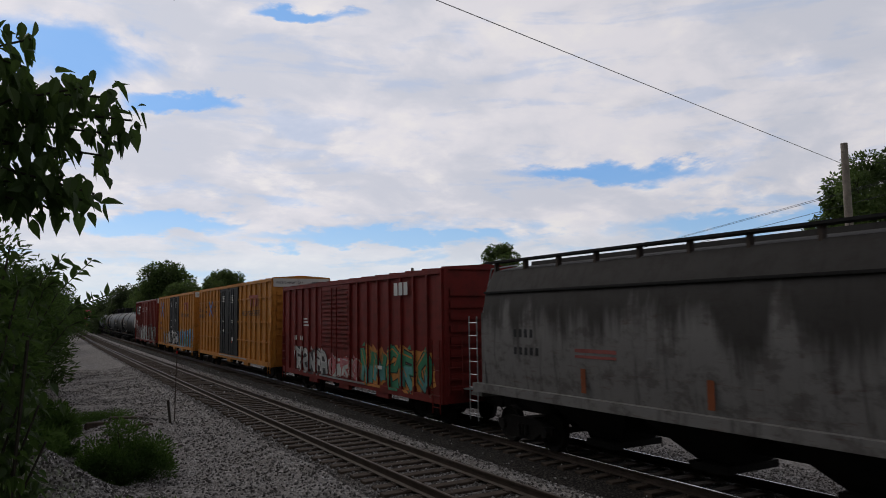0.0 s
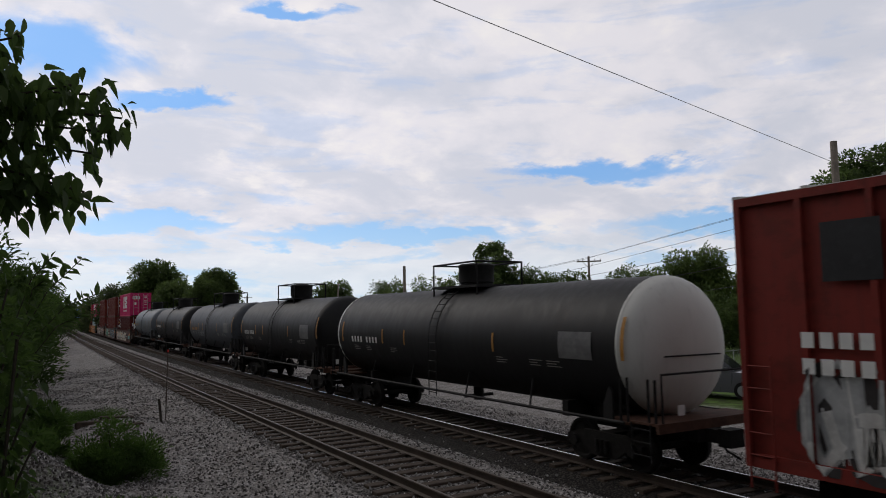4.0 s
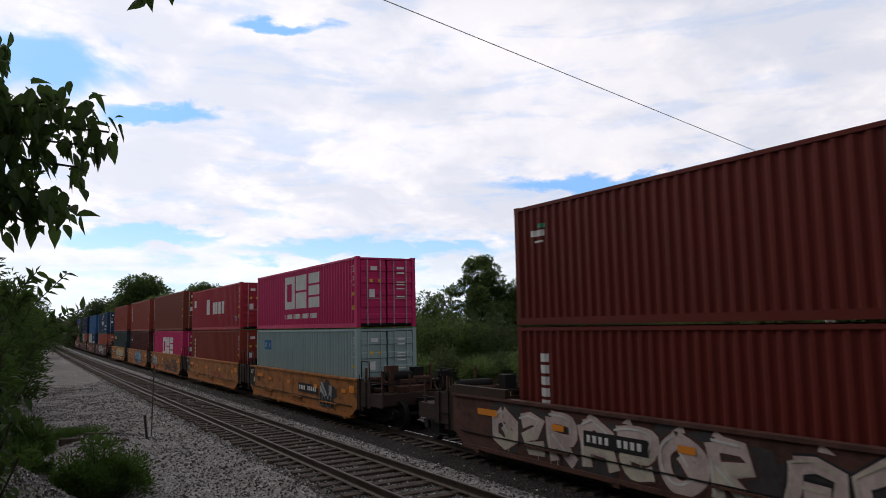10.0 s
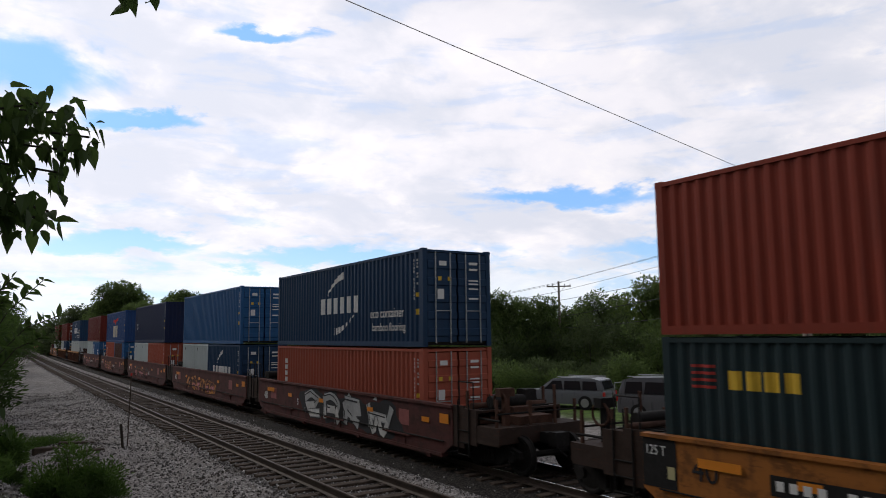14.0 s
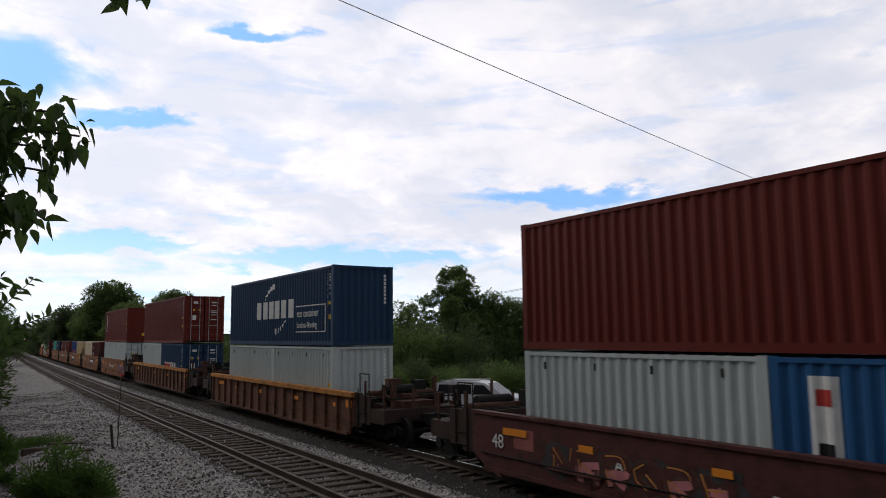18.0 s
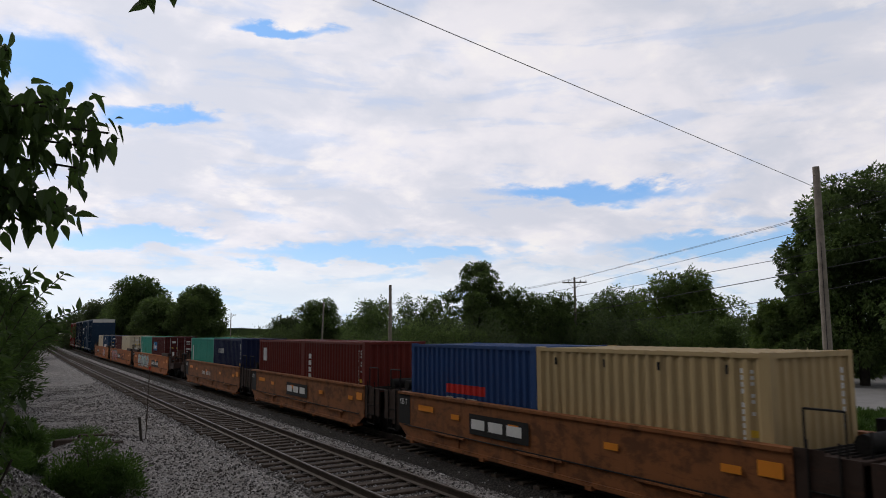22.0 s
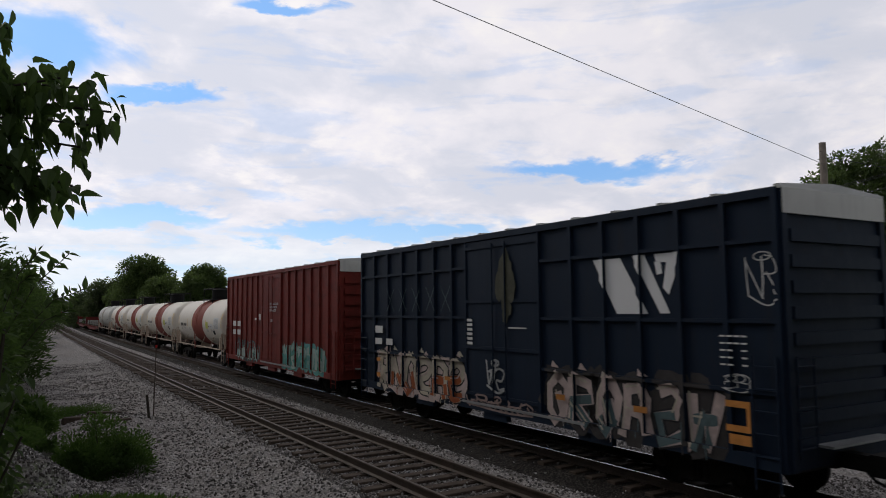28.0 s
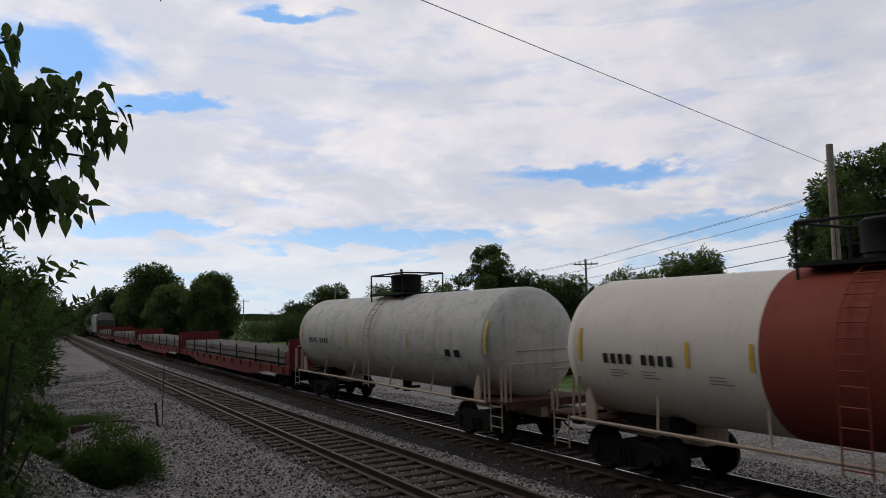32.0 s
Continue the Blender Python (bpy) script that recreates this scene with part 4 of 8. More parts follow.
    cable("overhead_cable", "single thin dark cable crossing over the railway", (26.5, 15.6, 8.8), (-4.0, 11.2, 10.82), 0.0, 0.0115)
    cable("overhead_cable", "thin dark cable running to the road", (26.5, 15.6, 9.1), (60, 9, 8.2), 0.5, 0.014)
    # lines along the road: height at one pole and at the next, sag, radius
    for z0, z1, sag, r, lab in ((8.95, 10.87, .02, .013, "thin dark power line along the road"), (8.83, 10.75, .02, .013, "thin dark power line along the road"), (7.95, 10.25, .05, .016, "thin dark power line along the road"), (6.95, 8.45, .03, .02, "dark telephone cable along the road"), (5.15, 8.0, .05, .028, "thick dark telephone cable along the road"), (3.95, 8.15, 1.0, .026, "slack dark telephone cable along the road")):
        off = 0.9 if z0 == 8.95 else -0.9 if z0 == 8.83 else 0.0
        cable("overhead_cable", lab, (53.0 + off * .3, 58.9 + off * .25, z0), (33.0, 2.0, z1), sag, r)
        if z0 > 5:
            cable("overhead_cable", "dark cable running on along the road", (53.0, 58.9, z0), (60, 120, z0 - .5), 0.8, 0.018)
    # side road and verge
    verts, faces = [], []
    for j in range(9):
        for i in range(26):
            x, y = 29.0 + i * 2.4 + (8 - j) * .55, 8.5 + j * 1.6 + i * 1.0 + (0.5 * math.sin(i * .7) if j in (0, 8) else 0)
            verts.append((x, y, ground_z(x, y) + 0.07))
    for j in range(8):
        for i in range(25):
            k = j * 26 + i
            faces.append((k, k + 1, k + 27, k + 26))
    me = bpy.data.meshes.new("road")
    me.from_pydata(verts, [], faces)
    me.materials.append(ASPHALT)
    tagged(new("road", me), "pale worn asphalt side road", "road", kind="structure")
    for x, y, w in ((25.6, 14.6, 2.4), (27.4, 13.6, 2.2), (27.6, 15.4, 2.0), (26.6, 12.0, 2.2), (24.6, 16.8, 1.8), (28.6, 12.0, 2.2)):
        make_bush("roadside_grass", "tall green grass on the road verge", x, y, w, .75, LEAF_BUSH, 3500, 0.13, int(x * 10), 2.2, "grass")
    # chain-link fence round the lawn
    fence = thing("chain_link_fence", "low galvanised chain-link fence round a lawn", "fence")
    xs = [26.5 + k * 2.6 for k in range(7)]
    for x in xs:
        y = 25.6 + (x - 26.5) * .12
        part("post", rods(((x, y, ground_z(x, y) - .2), (x, y, ground_z(x, y) + 1.25), .03)), GALV, fence)
    part("top_rail", tube_of([(x, 25.6 + (x - 26.5) * .12, ground_z(x, 24.4) + 1.22) for x in xs], .022), GALV, fence)
    mesh_rows = []
    for k in range(60):
        x = xs[0] + k * (xs[-1] - xs[0]) / 60
        w = (xs[-1] - xs[0]) / 60 * 4
        for q in (1, -1):
            x2 = min(xs[-1], max(xs[0], x + q * w))
            za = ground_z(x, 24.4)
            mesh_rows.append(((x, 25.6 + (x - 26.5) * .12, za + .03), (x2, 25.6 + (x2 - 26.5) * .12, za + 1.2), .004))
    part("wire_mesh", rods(*mesh_rows, n=3), GALV, fence, "woven wire mesh")
    white_post = thing("marker_post", "thin white roadside marker post", "post")
    white_post.matrix_basis = pose(30.0, 22.0, ground_z(30, 22))
    part("shaft", rods(((0, 0, -.2), (0, 0, 2.3), .03)), GALV, white_post)
    guard = thing("guy_guard", "slim pale yellow guard on a pole stay", "guy guard")
    guard.matrix_basis = pose(25.4, 15.7, ground_z(25.4, 15.7))
    part("sleeve", rods(((0, 0, -.1), (0.05, 0, 3.0), .024)), S_PALE, guard)
    # vehicles on and beside the side road
    movers = []
    for x, y, turn, body, lab, tall in ((24.4, 20.0, 203, (0.10, 0.105, 0.11), "dark grey sport utility vehicle parked beside the road", 1.0), (24.9, 27.4, -24, (0.13, 0.14, 0.15), "dark grey sport utility vehicle driving past the lawn", .86), (20.0, 24.9, 230, (0.5, 0.51, 0.52), "pale silver sport utility vehicle that waits beside the railway", .86)):
        movers.append(make_vehicle(x, y, turn, body, lab, tall))
    mover = make_vehicle(0, 0, 0, (0.12, 0.13, 0.15), "dark grey saloon car driving up to the crossing", .76)
    mover.name = "moving_car"
    tagged(mover, "dark grey saloon car that drives up beside the railway", "car", "parked cars")
    return near, far, movers[1], movers[2], mover


# ---- freight cars: each is built round its middle at rail level; -x faces the camera, +y is its far end ----
def corr(L, pitch=0.278, depth=0.044, e=0.16):
    """Break points (y, inset) of a corrugated wall of length L."""
    n = max(1, round((L - 2 * e) / pitch))
    p = (L - 2 * e) / n
    pts = [(-L / 2 + e, 0.0)]
    for i in range(n):
        y = -L / 2 + e + i * p
        pts += [(y + p * .26, 0.0), (y + p * .48, depth), (y + p * .76, depth), (y + p, 0.0)]
    return pts


CACHE = {}


def tube(pts, r):
    bm = bmesh.new()
    pipe(bm, pts, r)
    return bm


def cached(key, mat, make, smooth=False):
    k = (*key, mat.name)
    if k not in CACHE:
        CACHE[k] = mesh_of(make(), mat, smooth)
    return CACHE[k]


def band(bm, x, y0, y1, lo, hi, pts=None):
    """A painted shape between two lines lo = (z at y0, z at y1) and hi, following a corrugated wall when its break points are given."""
    ys = [y0, y1]
    if pts:
        ys = [y0] + [y for y, _ in pts if y0 + .004 < y < y1 - .004] + [y1]
    def inset(y):
        if not pts:
            return 0.0
        for (a, da), (b, db) in zip(pts, pts[1:]):
            if a <= y <= b:
                return da + (db - da) * (y - a) / max(1e-6, b - a)
        return 0.0
    row = []
    for y in ys:
        f = (y - y0) / (y1 - y0)
        xx = x - 0.004 + inset(y)
        row.append((bm.verts.new((xx, y, lo[0] + (lo[1] - lo[0]) * f)), bm.verts.new((xx, y, hi[0] + (hi[1] - hi[0]) * f))))
    for a, b in zip(row, row[1:]):
        bm.faces.new((a[0], a[1], b[1], b[0]))


def marks(name, parent, mat, x, rows, pts=None, label=""):
    """Painted bars: rows of y0, y1, z0, z1, or with both ends of the slanted edges."""
    if name in ("number_bar", "hook", "warning_label", "rust_streak", "stripe", "warning_dot") and len(rows) > 1:
        for r in rows:
            marks(name, parent, mat, x, [r], pts, label)
        return None
    bm = bmesh.new()
    for r in rows:
        if len(r) == 4:
            band(bm, x, r[0], r[1], (r[2], r[2]), (r[3], r[3]), pts)
        else:
            band(bm, x, r[0], r[1], r[2:4], r[4:6], pts)
    if name == "emblem":
        bmesh.ops.remove_doubles(bm, verts=bm.verts, dist=1e-4)
    me = bpy.data.meshes.new(name)
    bm.to_mesh(me)
    bm.free()
    me.materials.append(mat)
    ob = part(name, me, mat, parent, label)
    return tagged(ob, label, kind="stuff") if name in ("code_bar", "stencil_bar") else ob


def end_marks(name, parent, mat, y, rows):
    """Painted bars on the end that faces -y: rows of x0, x1, z0, z1."""
    if name == "warning_label" and len(rows) > 1:
        for r in rows:
            end_marks(name, parent, mat, y, [r])
        return None
    ob = part(name, boxes(*[(a, b, y - 0.006, y - 0.003, c, d) for a, b, c, d in rows]), mat, parent)
    return tagged(ob, kind="stuff") if name in ("code_bar", "stencil_bar") else ob


def lettering(text, parent, mat, x, y, z, size, label="", squeeze=1.0, spin=0):
    """Readable words on the near side; y is the reading start (the far end), z the base line."""
    cu = bpy.data.curves.new("lettering", "FONT")
    cu.body, cu.size, cu.extrude = text, size, 0.0015
    tmp = bpy.data.objects.new("tmp", cu)
    me = bpy.data.meshes.new_from_object(tmp)
    bpy.data.objects.remove(tmp)
    me.materials.clear()
    me.materials.append(mat)
    # text x runs to -y, text y runs to z, its face looks to -x
    rot = Matrix(((0, 0, -1, 0), (-squeeze, 0, 0, 0), (0, 1, 0, 0), (0, 0, 0, 1)))
    me.transform(Matrix.Translation((x - 0.006, y, z)) @ rot)
    me.name = "lettering"
    return part("lettering", me, mat, parent, label)


def end_lettering(text, parent, mat, x, y, z, size):
    """Readable words on the end that faces -y; x is the reading start."""
    cu = bpy.data.curves.new("lettering", "FONT")
    cu.body, cu.size, cu.extrude = text, size, 0.0015
    tmp = bpy.data.objects.new("tmp", cu)
    me = bpy.data.meshes.new_from_object(tmp)
    bpy.data.objects.remove(tmp)
    me.materials.clear()
    me.materials.append(mat)
    me.transform(Matrix.Translation((x, y, z)) @ Matrix(((1, 0, 0, 0), (0, 0, -1, 0), (0, 1, 0, 0), (0, 0, 0, 1))))
    return part("lettering", me, mat, parent, "dark lettering")


def curve_through(pts, k=5):
    """Smooth line through pts."""
    out, p = [], [pts[0]] + list(pts) + [pts[-1]]
    for i in range(1, len(p) - 2):
        for q in range(k):
            t = q / k
            out.append(tuple(0.5 * (2 * p[i][c] + (p[i + 1][c] - p[i - 1][c]) * t + (2 * p[i - 1][c] - 5 * p[i][c] + 4 * p[i + 1][c] - p[i + 2][c]) * t * t + (3 * p[i][c] - p[i - 1][c] - 3 * p[i + 1][c] + p[i + 2][c]) * t ** 3) for c in (0, 1)))
    return out + [pts[-1]]


SKIN = {}


def conform(polys, skin):
    """Cuts painted shapes at the edges of posts, rails and doors and lays each piece on the surface that it meets."""
    base, ys, zs, depth = skin
    bm = bmesh.new()
    for lift, pts in polys:
        bm.faces.new([bm.verts.new((-lift, y, z)) for y, z in pts])
    lo = [min(v.co[k] for v in bm.verts) for k in range(3)]
    hi = [max(v.co[k] for v in bm.verts) for k in range(3)]
    for axis, cuts in ((1, ys), (2, zs)):
        for c in cuts:
            if lo[axis] < c < hi[axis]:
                co = [0, 0, 0]
                co[axis] = c
                bmesh.ops.bisect_plane(bm, geom=bm.verts[:] + bm.edges[:] + bm.faces[:], plane_co=co, plane_no=[float(k == axis) for k in range(3)])
    verts, faces = [], []
    for f in bm.faces:
        m = f.calc_center_median()
        d = base - depth(m.y, m.z)
        faces.append(list(range(len(verts), len(verts) + len(f.verts))))
        verts += [(d + v.co.x, v.co.y, v.co.z) for v in f.verts]
    bm.free()
    return verts, faces


def letter_strokes(rng):
    """A made-up block sign on a unit square, as thick strokes; no sign of any alphabet."""
    j = lambda a, b: (a + rng.uniform(-.07, .07), b + rng.uniform(-.06, .06))
    kind = rng.randrange(6)
    stem = [j(.92, 0), j(.9, .5), j(.95, 1)]
    if kind == 0:
        return [stem, [j(.9, .95), j(.5, 1), j(.12, .78), j(.15, .4), j(.05, 0)], [j(.8, .45), j(.2, .42)]]
    if kind == 1:
        return [stem, [j(.95, .95), j(.5, .4), j(.1, 0)], [j(.05, 1), j(.1, .5), j(.12, .02)]]
    if kind == 2:
        return [[j(.95, .85), j(.5, 1), j(.08, .8), j(.3, .5), j(.9, .42), j(.6, .05), j(.05, .12)]]
    if kind == 3:
        return [[j(.5, 1), j(.93, .7), j(.9, .25), j(.5, 0), j(.1, .25), j(.08, .72), j(.5, 1)], [j(.5, .65), j(.15, .1)]]
    if kind == 4:
        return [stem, [j(.9, .95), j(.2, .9), j(.12, .55), j(.85, .48)], [j(.8, .5), j(.15, 0)]]
    return [[j(1, 1), j(.7, 0), j(.5, .6), j(.3, 0), j(0, 1)], [j(.85, .52), j(.2, .55)]]


def graffiti(parent, x, y0, y1, z0, z1, fills, outline, seed, n=5, label="sprayed graffiti"):
    """A sprayed piece: a ragged ground of paint, dark-edged block signs in two tones, thin highlights and drips."""
    rng = random.Random(seed)
    w, h = (y1 - y0) / n, z1 - z0
    layers = [[] for _ in range(5)]
    step = [0]
    def put(k, pts):
        layers[k].append((0.004 + 0.0042 * k + 0.00025 * (step[0] % 14), [(p, min(z1 + .1, max(z0 - .06, q))) for p, q in pts]))
    def stroke(k, line, width, flare=1.15):
        step[0] += 1
        prev = None
        for i, (p, q) in enumerate(line):
            a, b = line[max(0, i - 1)], line[min(len(line) - 1, i + 1)]
            ty, tz = b[0] - a[0], b[1] - a[1]
            l = math.hypot(ty, tz) + 1e-6
            e = width * (flare if i in (0, len(line) - 1) else 1.0) / 2
            pair = [(p + s * e * -tz / l, q + s * e * ty / l) for s in (1, -1)]
            if prev:
                put(k, [prev[0], prev[1], pair[1], pair[0]])
            prev = pair
    def cloud(k, cy, cz, ry, rz):
        step[0] += 1
        ring = []
        for i in range(22):
            a = i * 6.28318 / 22
            m = 1 + .12 * math.sin(5 * a + seed + step[0]) + rng.uniform(-.16, .16)
            ring.append((cy + ry * m * math.cos(a), cz + rz * m * math.sin(a)))
        for a, b in zip(ring, ring[1:] + ring[:1]):
            put(k, [(cy, cz), a, b])
    slant = rng.uniform(-.12, .12)
    for i in range(n):
        cy, cz = y0 + (i + .5) * w, z0 + h * .47
        cloud(0, cy + rng.uniform(-.2, .2) * w, cz + rng.uniform(-.1, .12) * h, w * .72, h * rng.uniform(.42, .56))
        ww, hh = w * rng.uniform(.74, .92), h * rng.uniform(.66, .86)
        fat = min(w * .27, h * .24) * rng.uniform(.9, 1.15)
        lines = []
        for pts in letter_strokes(rng):
            pts = [(cy + (p - .5) * ww + (q - .5) * slant * h, cz + (q - .5) * hh) for p, q in pts]
            lines.append(curve_through(pts, 4) if rng.random() < .45 else pts)
        for line in lines:
            stroke(1, line, fat + .085)
        for line in lines:
            stroke(2, line, fat)
            low = [p for p in line if p[1] < cz + .12 * hh]
            if len(low) > 1 and (i + seed) % 3:
                stroke(3, low, fat * .96, .8)
            stroke(4, [(p + fat * .28, q + fat * .2) for p, q in line[:max(2, len(line) * 2 // 3)]], fat * .16)
            if rng.random() < .7:
                stroke(1, [(p - fat * .62, q - fat * .1) for p, q in line], .035)
        for _ in range(3):
            a, c = cy + rng.uniform(-.5, .5) * w, z0 + h * rng.uniform(.05, .5)
            stroke(rng.choice((0, 2, 3)), [(a, c), (a + rng.uniform(-.02, .02), c - h * rng.uniform(.1, .3))], .03, .7)
        if rng.random() < .5:
            a = cy + rng.uniform(-.3, .3) * w
            put(2, [(a - .14, z1 - .06), (a + .14, z1 - .04), (a + rng.uniform(-.1, .1), z1 + .1)])
    ground = fills[-1] if len(fills) > 1 and seed % 2 else S_HAZE
    mats = (ground, outline, fills[0], fills[1 % len(fills)], fills[-1])
    skin = SKIN.get(parent.name) or (x, (), (), lambda y, z: 0.0)
    first = None
    for k in range(5):
        if not layers[k]:
            continue
        verts, faces = conform(layers[k], skin)
        me = bpy.data.meshes.new("graffiti")
        me.from_pydata(verts, [], faces)
        me.materials.append(mats[k])
        if first is None:
            first = tagged(part("graffiti", me, mats[k], parent, label), kind="stuff")
        else:
            tagged(part("graffiti_fill", me, mats[k], first), kind="stuff")


def scrawl(parent, x, y0, y1, z0, z1, mat, seed, n=4, width=.035, label="thin sprayed scrawl"):
    """A quick tag in thin lines: leaning loops and hooks side by side, with an underline."""
    rng = random.Random(seed)
    polys, w, h = [], (y1 - y0) / n, z1 - z0
    lines = []
    for i in range(n):
        cy, cz = y0 + (i + .5) * w, (z0 + z1) / 2 + rng.uniform(-.12, .12) * h
        for pts in letter_strokes(rng):
            lines.append(curve_through([(cy + (p - .5) * w * 1.15, cz + (q - .5) * h * .72) for p, q in pts], 4))
    lines.append(curve_through([(y0, z0 + .12 * h), (y0 + .4 * (y1 - y0), z0), (y1, z0 + .2 * h)], 4))
    cy = (y0 + y1) / 2
    lines.append([(cy + .16 * math.cos(k * .5236), z1 - .07 + .07 * math.sin(k * .5236)) for k in range(13)])
    for j, line in enumerate(lines):
        for a, b in zip(line, line[1:]):
            l = math.hypot(b[0] - a[0], b[1] - a[1]) + 1e-6
            e = width / 2
            ny, nz = -(b[1] - a[1]) / l * e, (b[0] - a[0]) / l * e
            polys.append((.006 + .0003 * (j % 12), [(a[0] + ny, a[1] + nz), (a[0] - ny, a[1] - nz), (b[0] - ny, b[1] - nz), (b[0] + ny, b[1] + nz)]))
    verts, faces = conform(polys, SKIN.get(parent.name) or (x, (), (), lambda y, z: 0.0))
    me = bpy.data.meshes.new("graffiti")
    me.from_pydata(verts, [], faces)
    me.materials.append(mat)
    return tagged(part("graffiti", me, mat, parent, label), kind="stuff")


def stain(parent, x, cy, cz, ry, rz, mat, seed, label):
    """A blotch of faded paint with an uneven rim, laid on the side of a car."""
    rng = random.Random(seed)
    ring = []
    for i in range(26):
        a = i * 6.28318 / 26
        m = 1 + .2 * math.sin(3 * a + seed) + rng.uniform(-.12, .12)
        ring.append((cy + ry * m * math.cos(a), cz + rz * m * math.sin(a)))
    verts, faces = conform([(.004, [(cy, cz), a, b]) for a, b in zip(ring, ring[1:] + ring[:1])], SKIN.get(parent.name) or (x, (), (), lambda y, z: 0.0))
    me = bpy.data.meshes.new("stain")
    me.from_pydata(verts, [], faces)
    me.materials.append(mat)
    return part("stain", me, mat, parent, label)


def spray(name, rgb):
    return plain("spray_" + name, rgb, 0.6, 0, 0.36, 1.3, 0.05)


def wheelset_mesh():
    bm = bmesh.new()
    rod(bm, (-0.8, 0, .457), (0.8, 0, .457), 0.08, 8)
    for s in (-1, 1):
        prof = [(0.0, .07), (0.03, .07), (0.03, .36), (-.01, .40), (-.01, .457), (.10, .46), (.115, .485), (.14, .485), (.14, .39), (.1, .36), (.1, .07)]
        rings = [[(s * (.68 + .14 - u) * 1.0, r * math.cos(a), .457 + r * math.sin(a)) for u, r in prof] for a in [i * 6.28318 / 20 for i in range(21)]]
        loft(bm, rings, False, False)
    return bm


def add_truck(car, y, near=True):
    """A two-axle freight truck: cast side frames with a bolster, springs and two wheelsets."""
    def frame_mesh():
        bm = bmesh.new()
        for s in (-1, 1):
            for o in (0,):
                x0, x1 = s * .98 - .06, s * .98 + .06
                out = [(-1.15, .42), (-1.15, .58), (-.6, .72), (.6, .72), (1.15, .58), (1.15, .42), (.72, .42), (.38, .2), (-.38, .2), (-.72, .42)]
                a = [bm.verts.new((x0, p, q)) for p, q in out]
                b = [bm.verts.new((x1, p, q)) for p, q in out]
                bm.faces.new(a)
                bm.faces.new(b[::-1])
                for i in range(len(out)):
                    bm.faces.new((a[i], b[i], b[(i + 1) % len(out)], a[(i + 1) % len(out)]))
            for k in (-.14, 0, .14):
                rod(bm, (s * 1.06, k, .28), (s * 1.06, k, .56), .055, 8)
            for k in (-.89, .89):
                rod(bm, (s * 1.03, k, .46), (s * 1.11, k, .46), .13, 10)
        box(bm, -.95, .95, -.2, .2, .5, .72)
        return bm
    t = part("truck", cached(("truck",), GREASE, frame_mesh), None, car, "greasy dark cast-steel truck")
    t.location = (0, y, 0)
    for o in (-.89, .89):
        w = part("wheelset", cached(("wheelset",), GREASE, wheelset_mesh, True), None, t, "worn steel wheels on an axle")
        w.location = (0, o, 0)
    return t


def add_coupler(car, y, s):
    part("coupler", boxes((-.12, .12, min(y, y + s * .75), max(y, y + s * .75), .72, .98), (-.2, .2, min(y + s * .5, y + s * .8), max(y + s * .5, y + s * .8), .68, 1.02)), GREASE, car, "rusty knuckle coupler")
    part("air_hose", rods(((.3, y, .8), (.32, y + s * .3, .5), .025), ((.32, y + s * .3, .5), (.2, y + s * .7, .42), .025)), BLACK, car)


def add_ladder(car, x, y0, y1, z0, z1, mat, rungs=5, name="ladder"):
    rows = [((x, y0, z0), (x, y0, z1), .018), ((x, y1, z0), (x, y1, z1), .018)]
    rows += [((x, y0, z0 + (z1 - z0) * (i + .5) / rungs), (x, y1, z0 + (z1 - z0) * (i + .5) / rungs), .014) for i in range(rungs)]
    part(name, rods(*rows, n=5), mat, car)


def add_end_ladder(car, y, x0, x1, z0, z1, mat, rungs=5):
    rows = [((x0, y, z0), (x0, y, z1), .018), ((x1, y, z0), (x1, y, z1), .018)]
    rows += [((x0, y, z0 + (z1 - z0) * (i + .5) / rungs), (x1, y, z0 + (z1 - z0) * (i + .5) / rungs), .014) for i in range(rungs)]
    part("ladder", rods(*rows, n=5), mat, car)


TRAIN = []


def couple(ob, s0, s1, x=0.0, z=0.0):
    """Sets a thing on the far track between s0 and s1, metres ahead of the camera at the start."""
    mid = (s0 + s1) / 2
    TRAIN.append((ob, mid - 0.0067 * (mid - 34.0), x, z))
    return ob


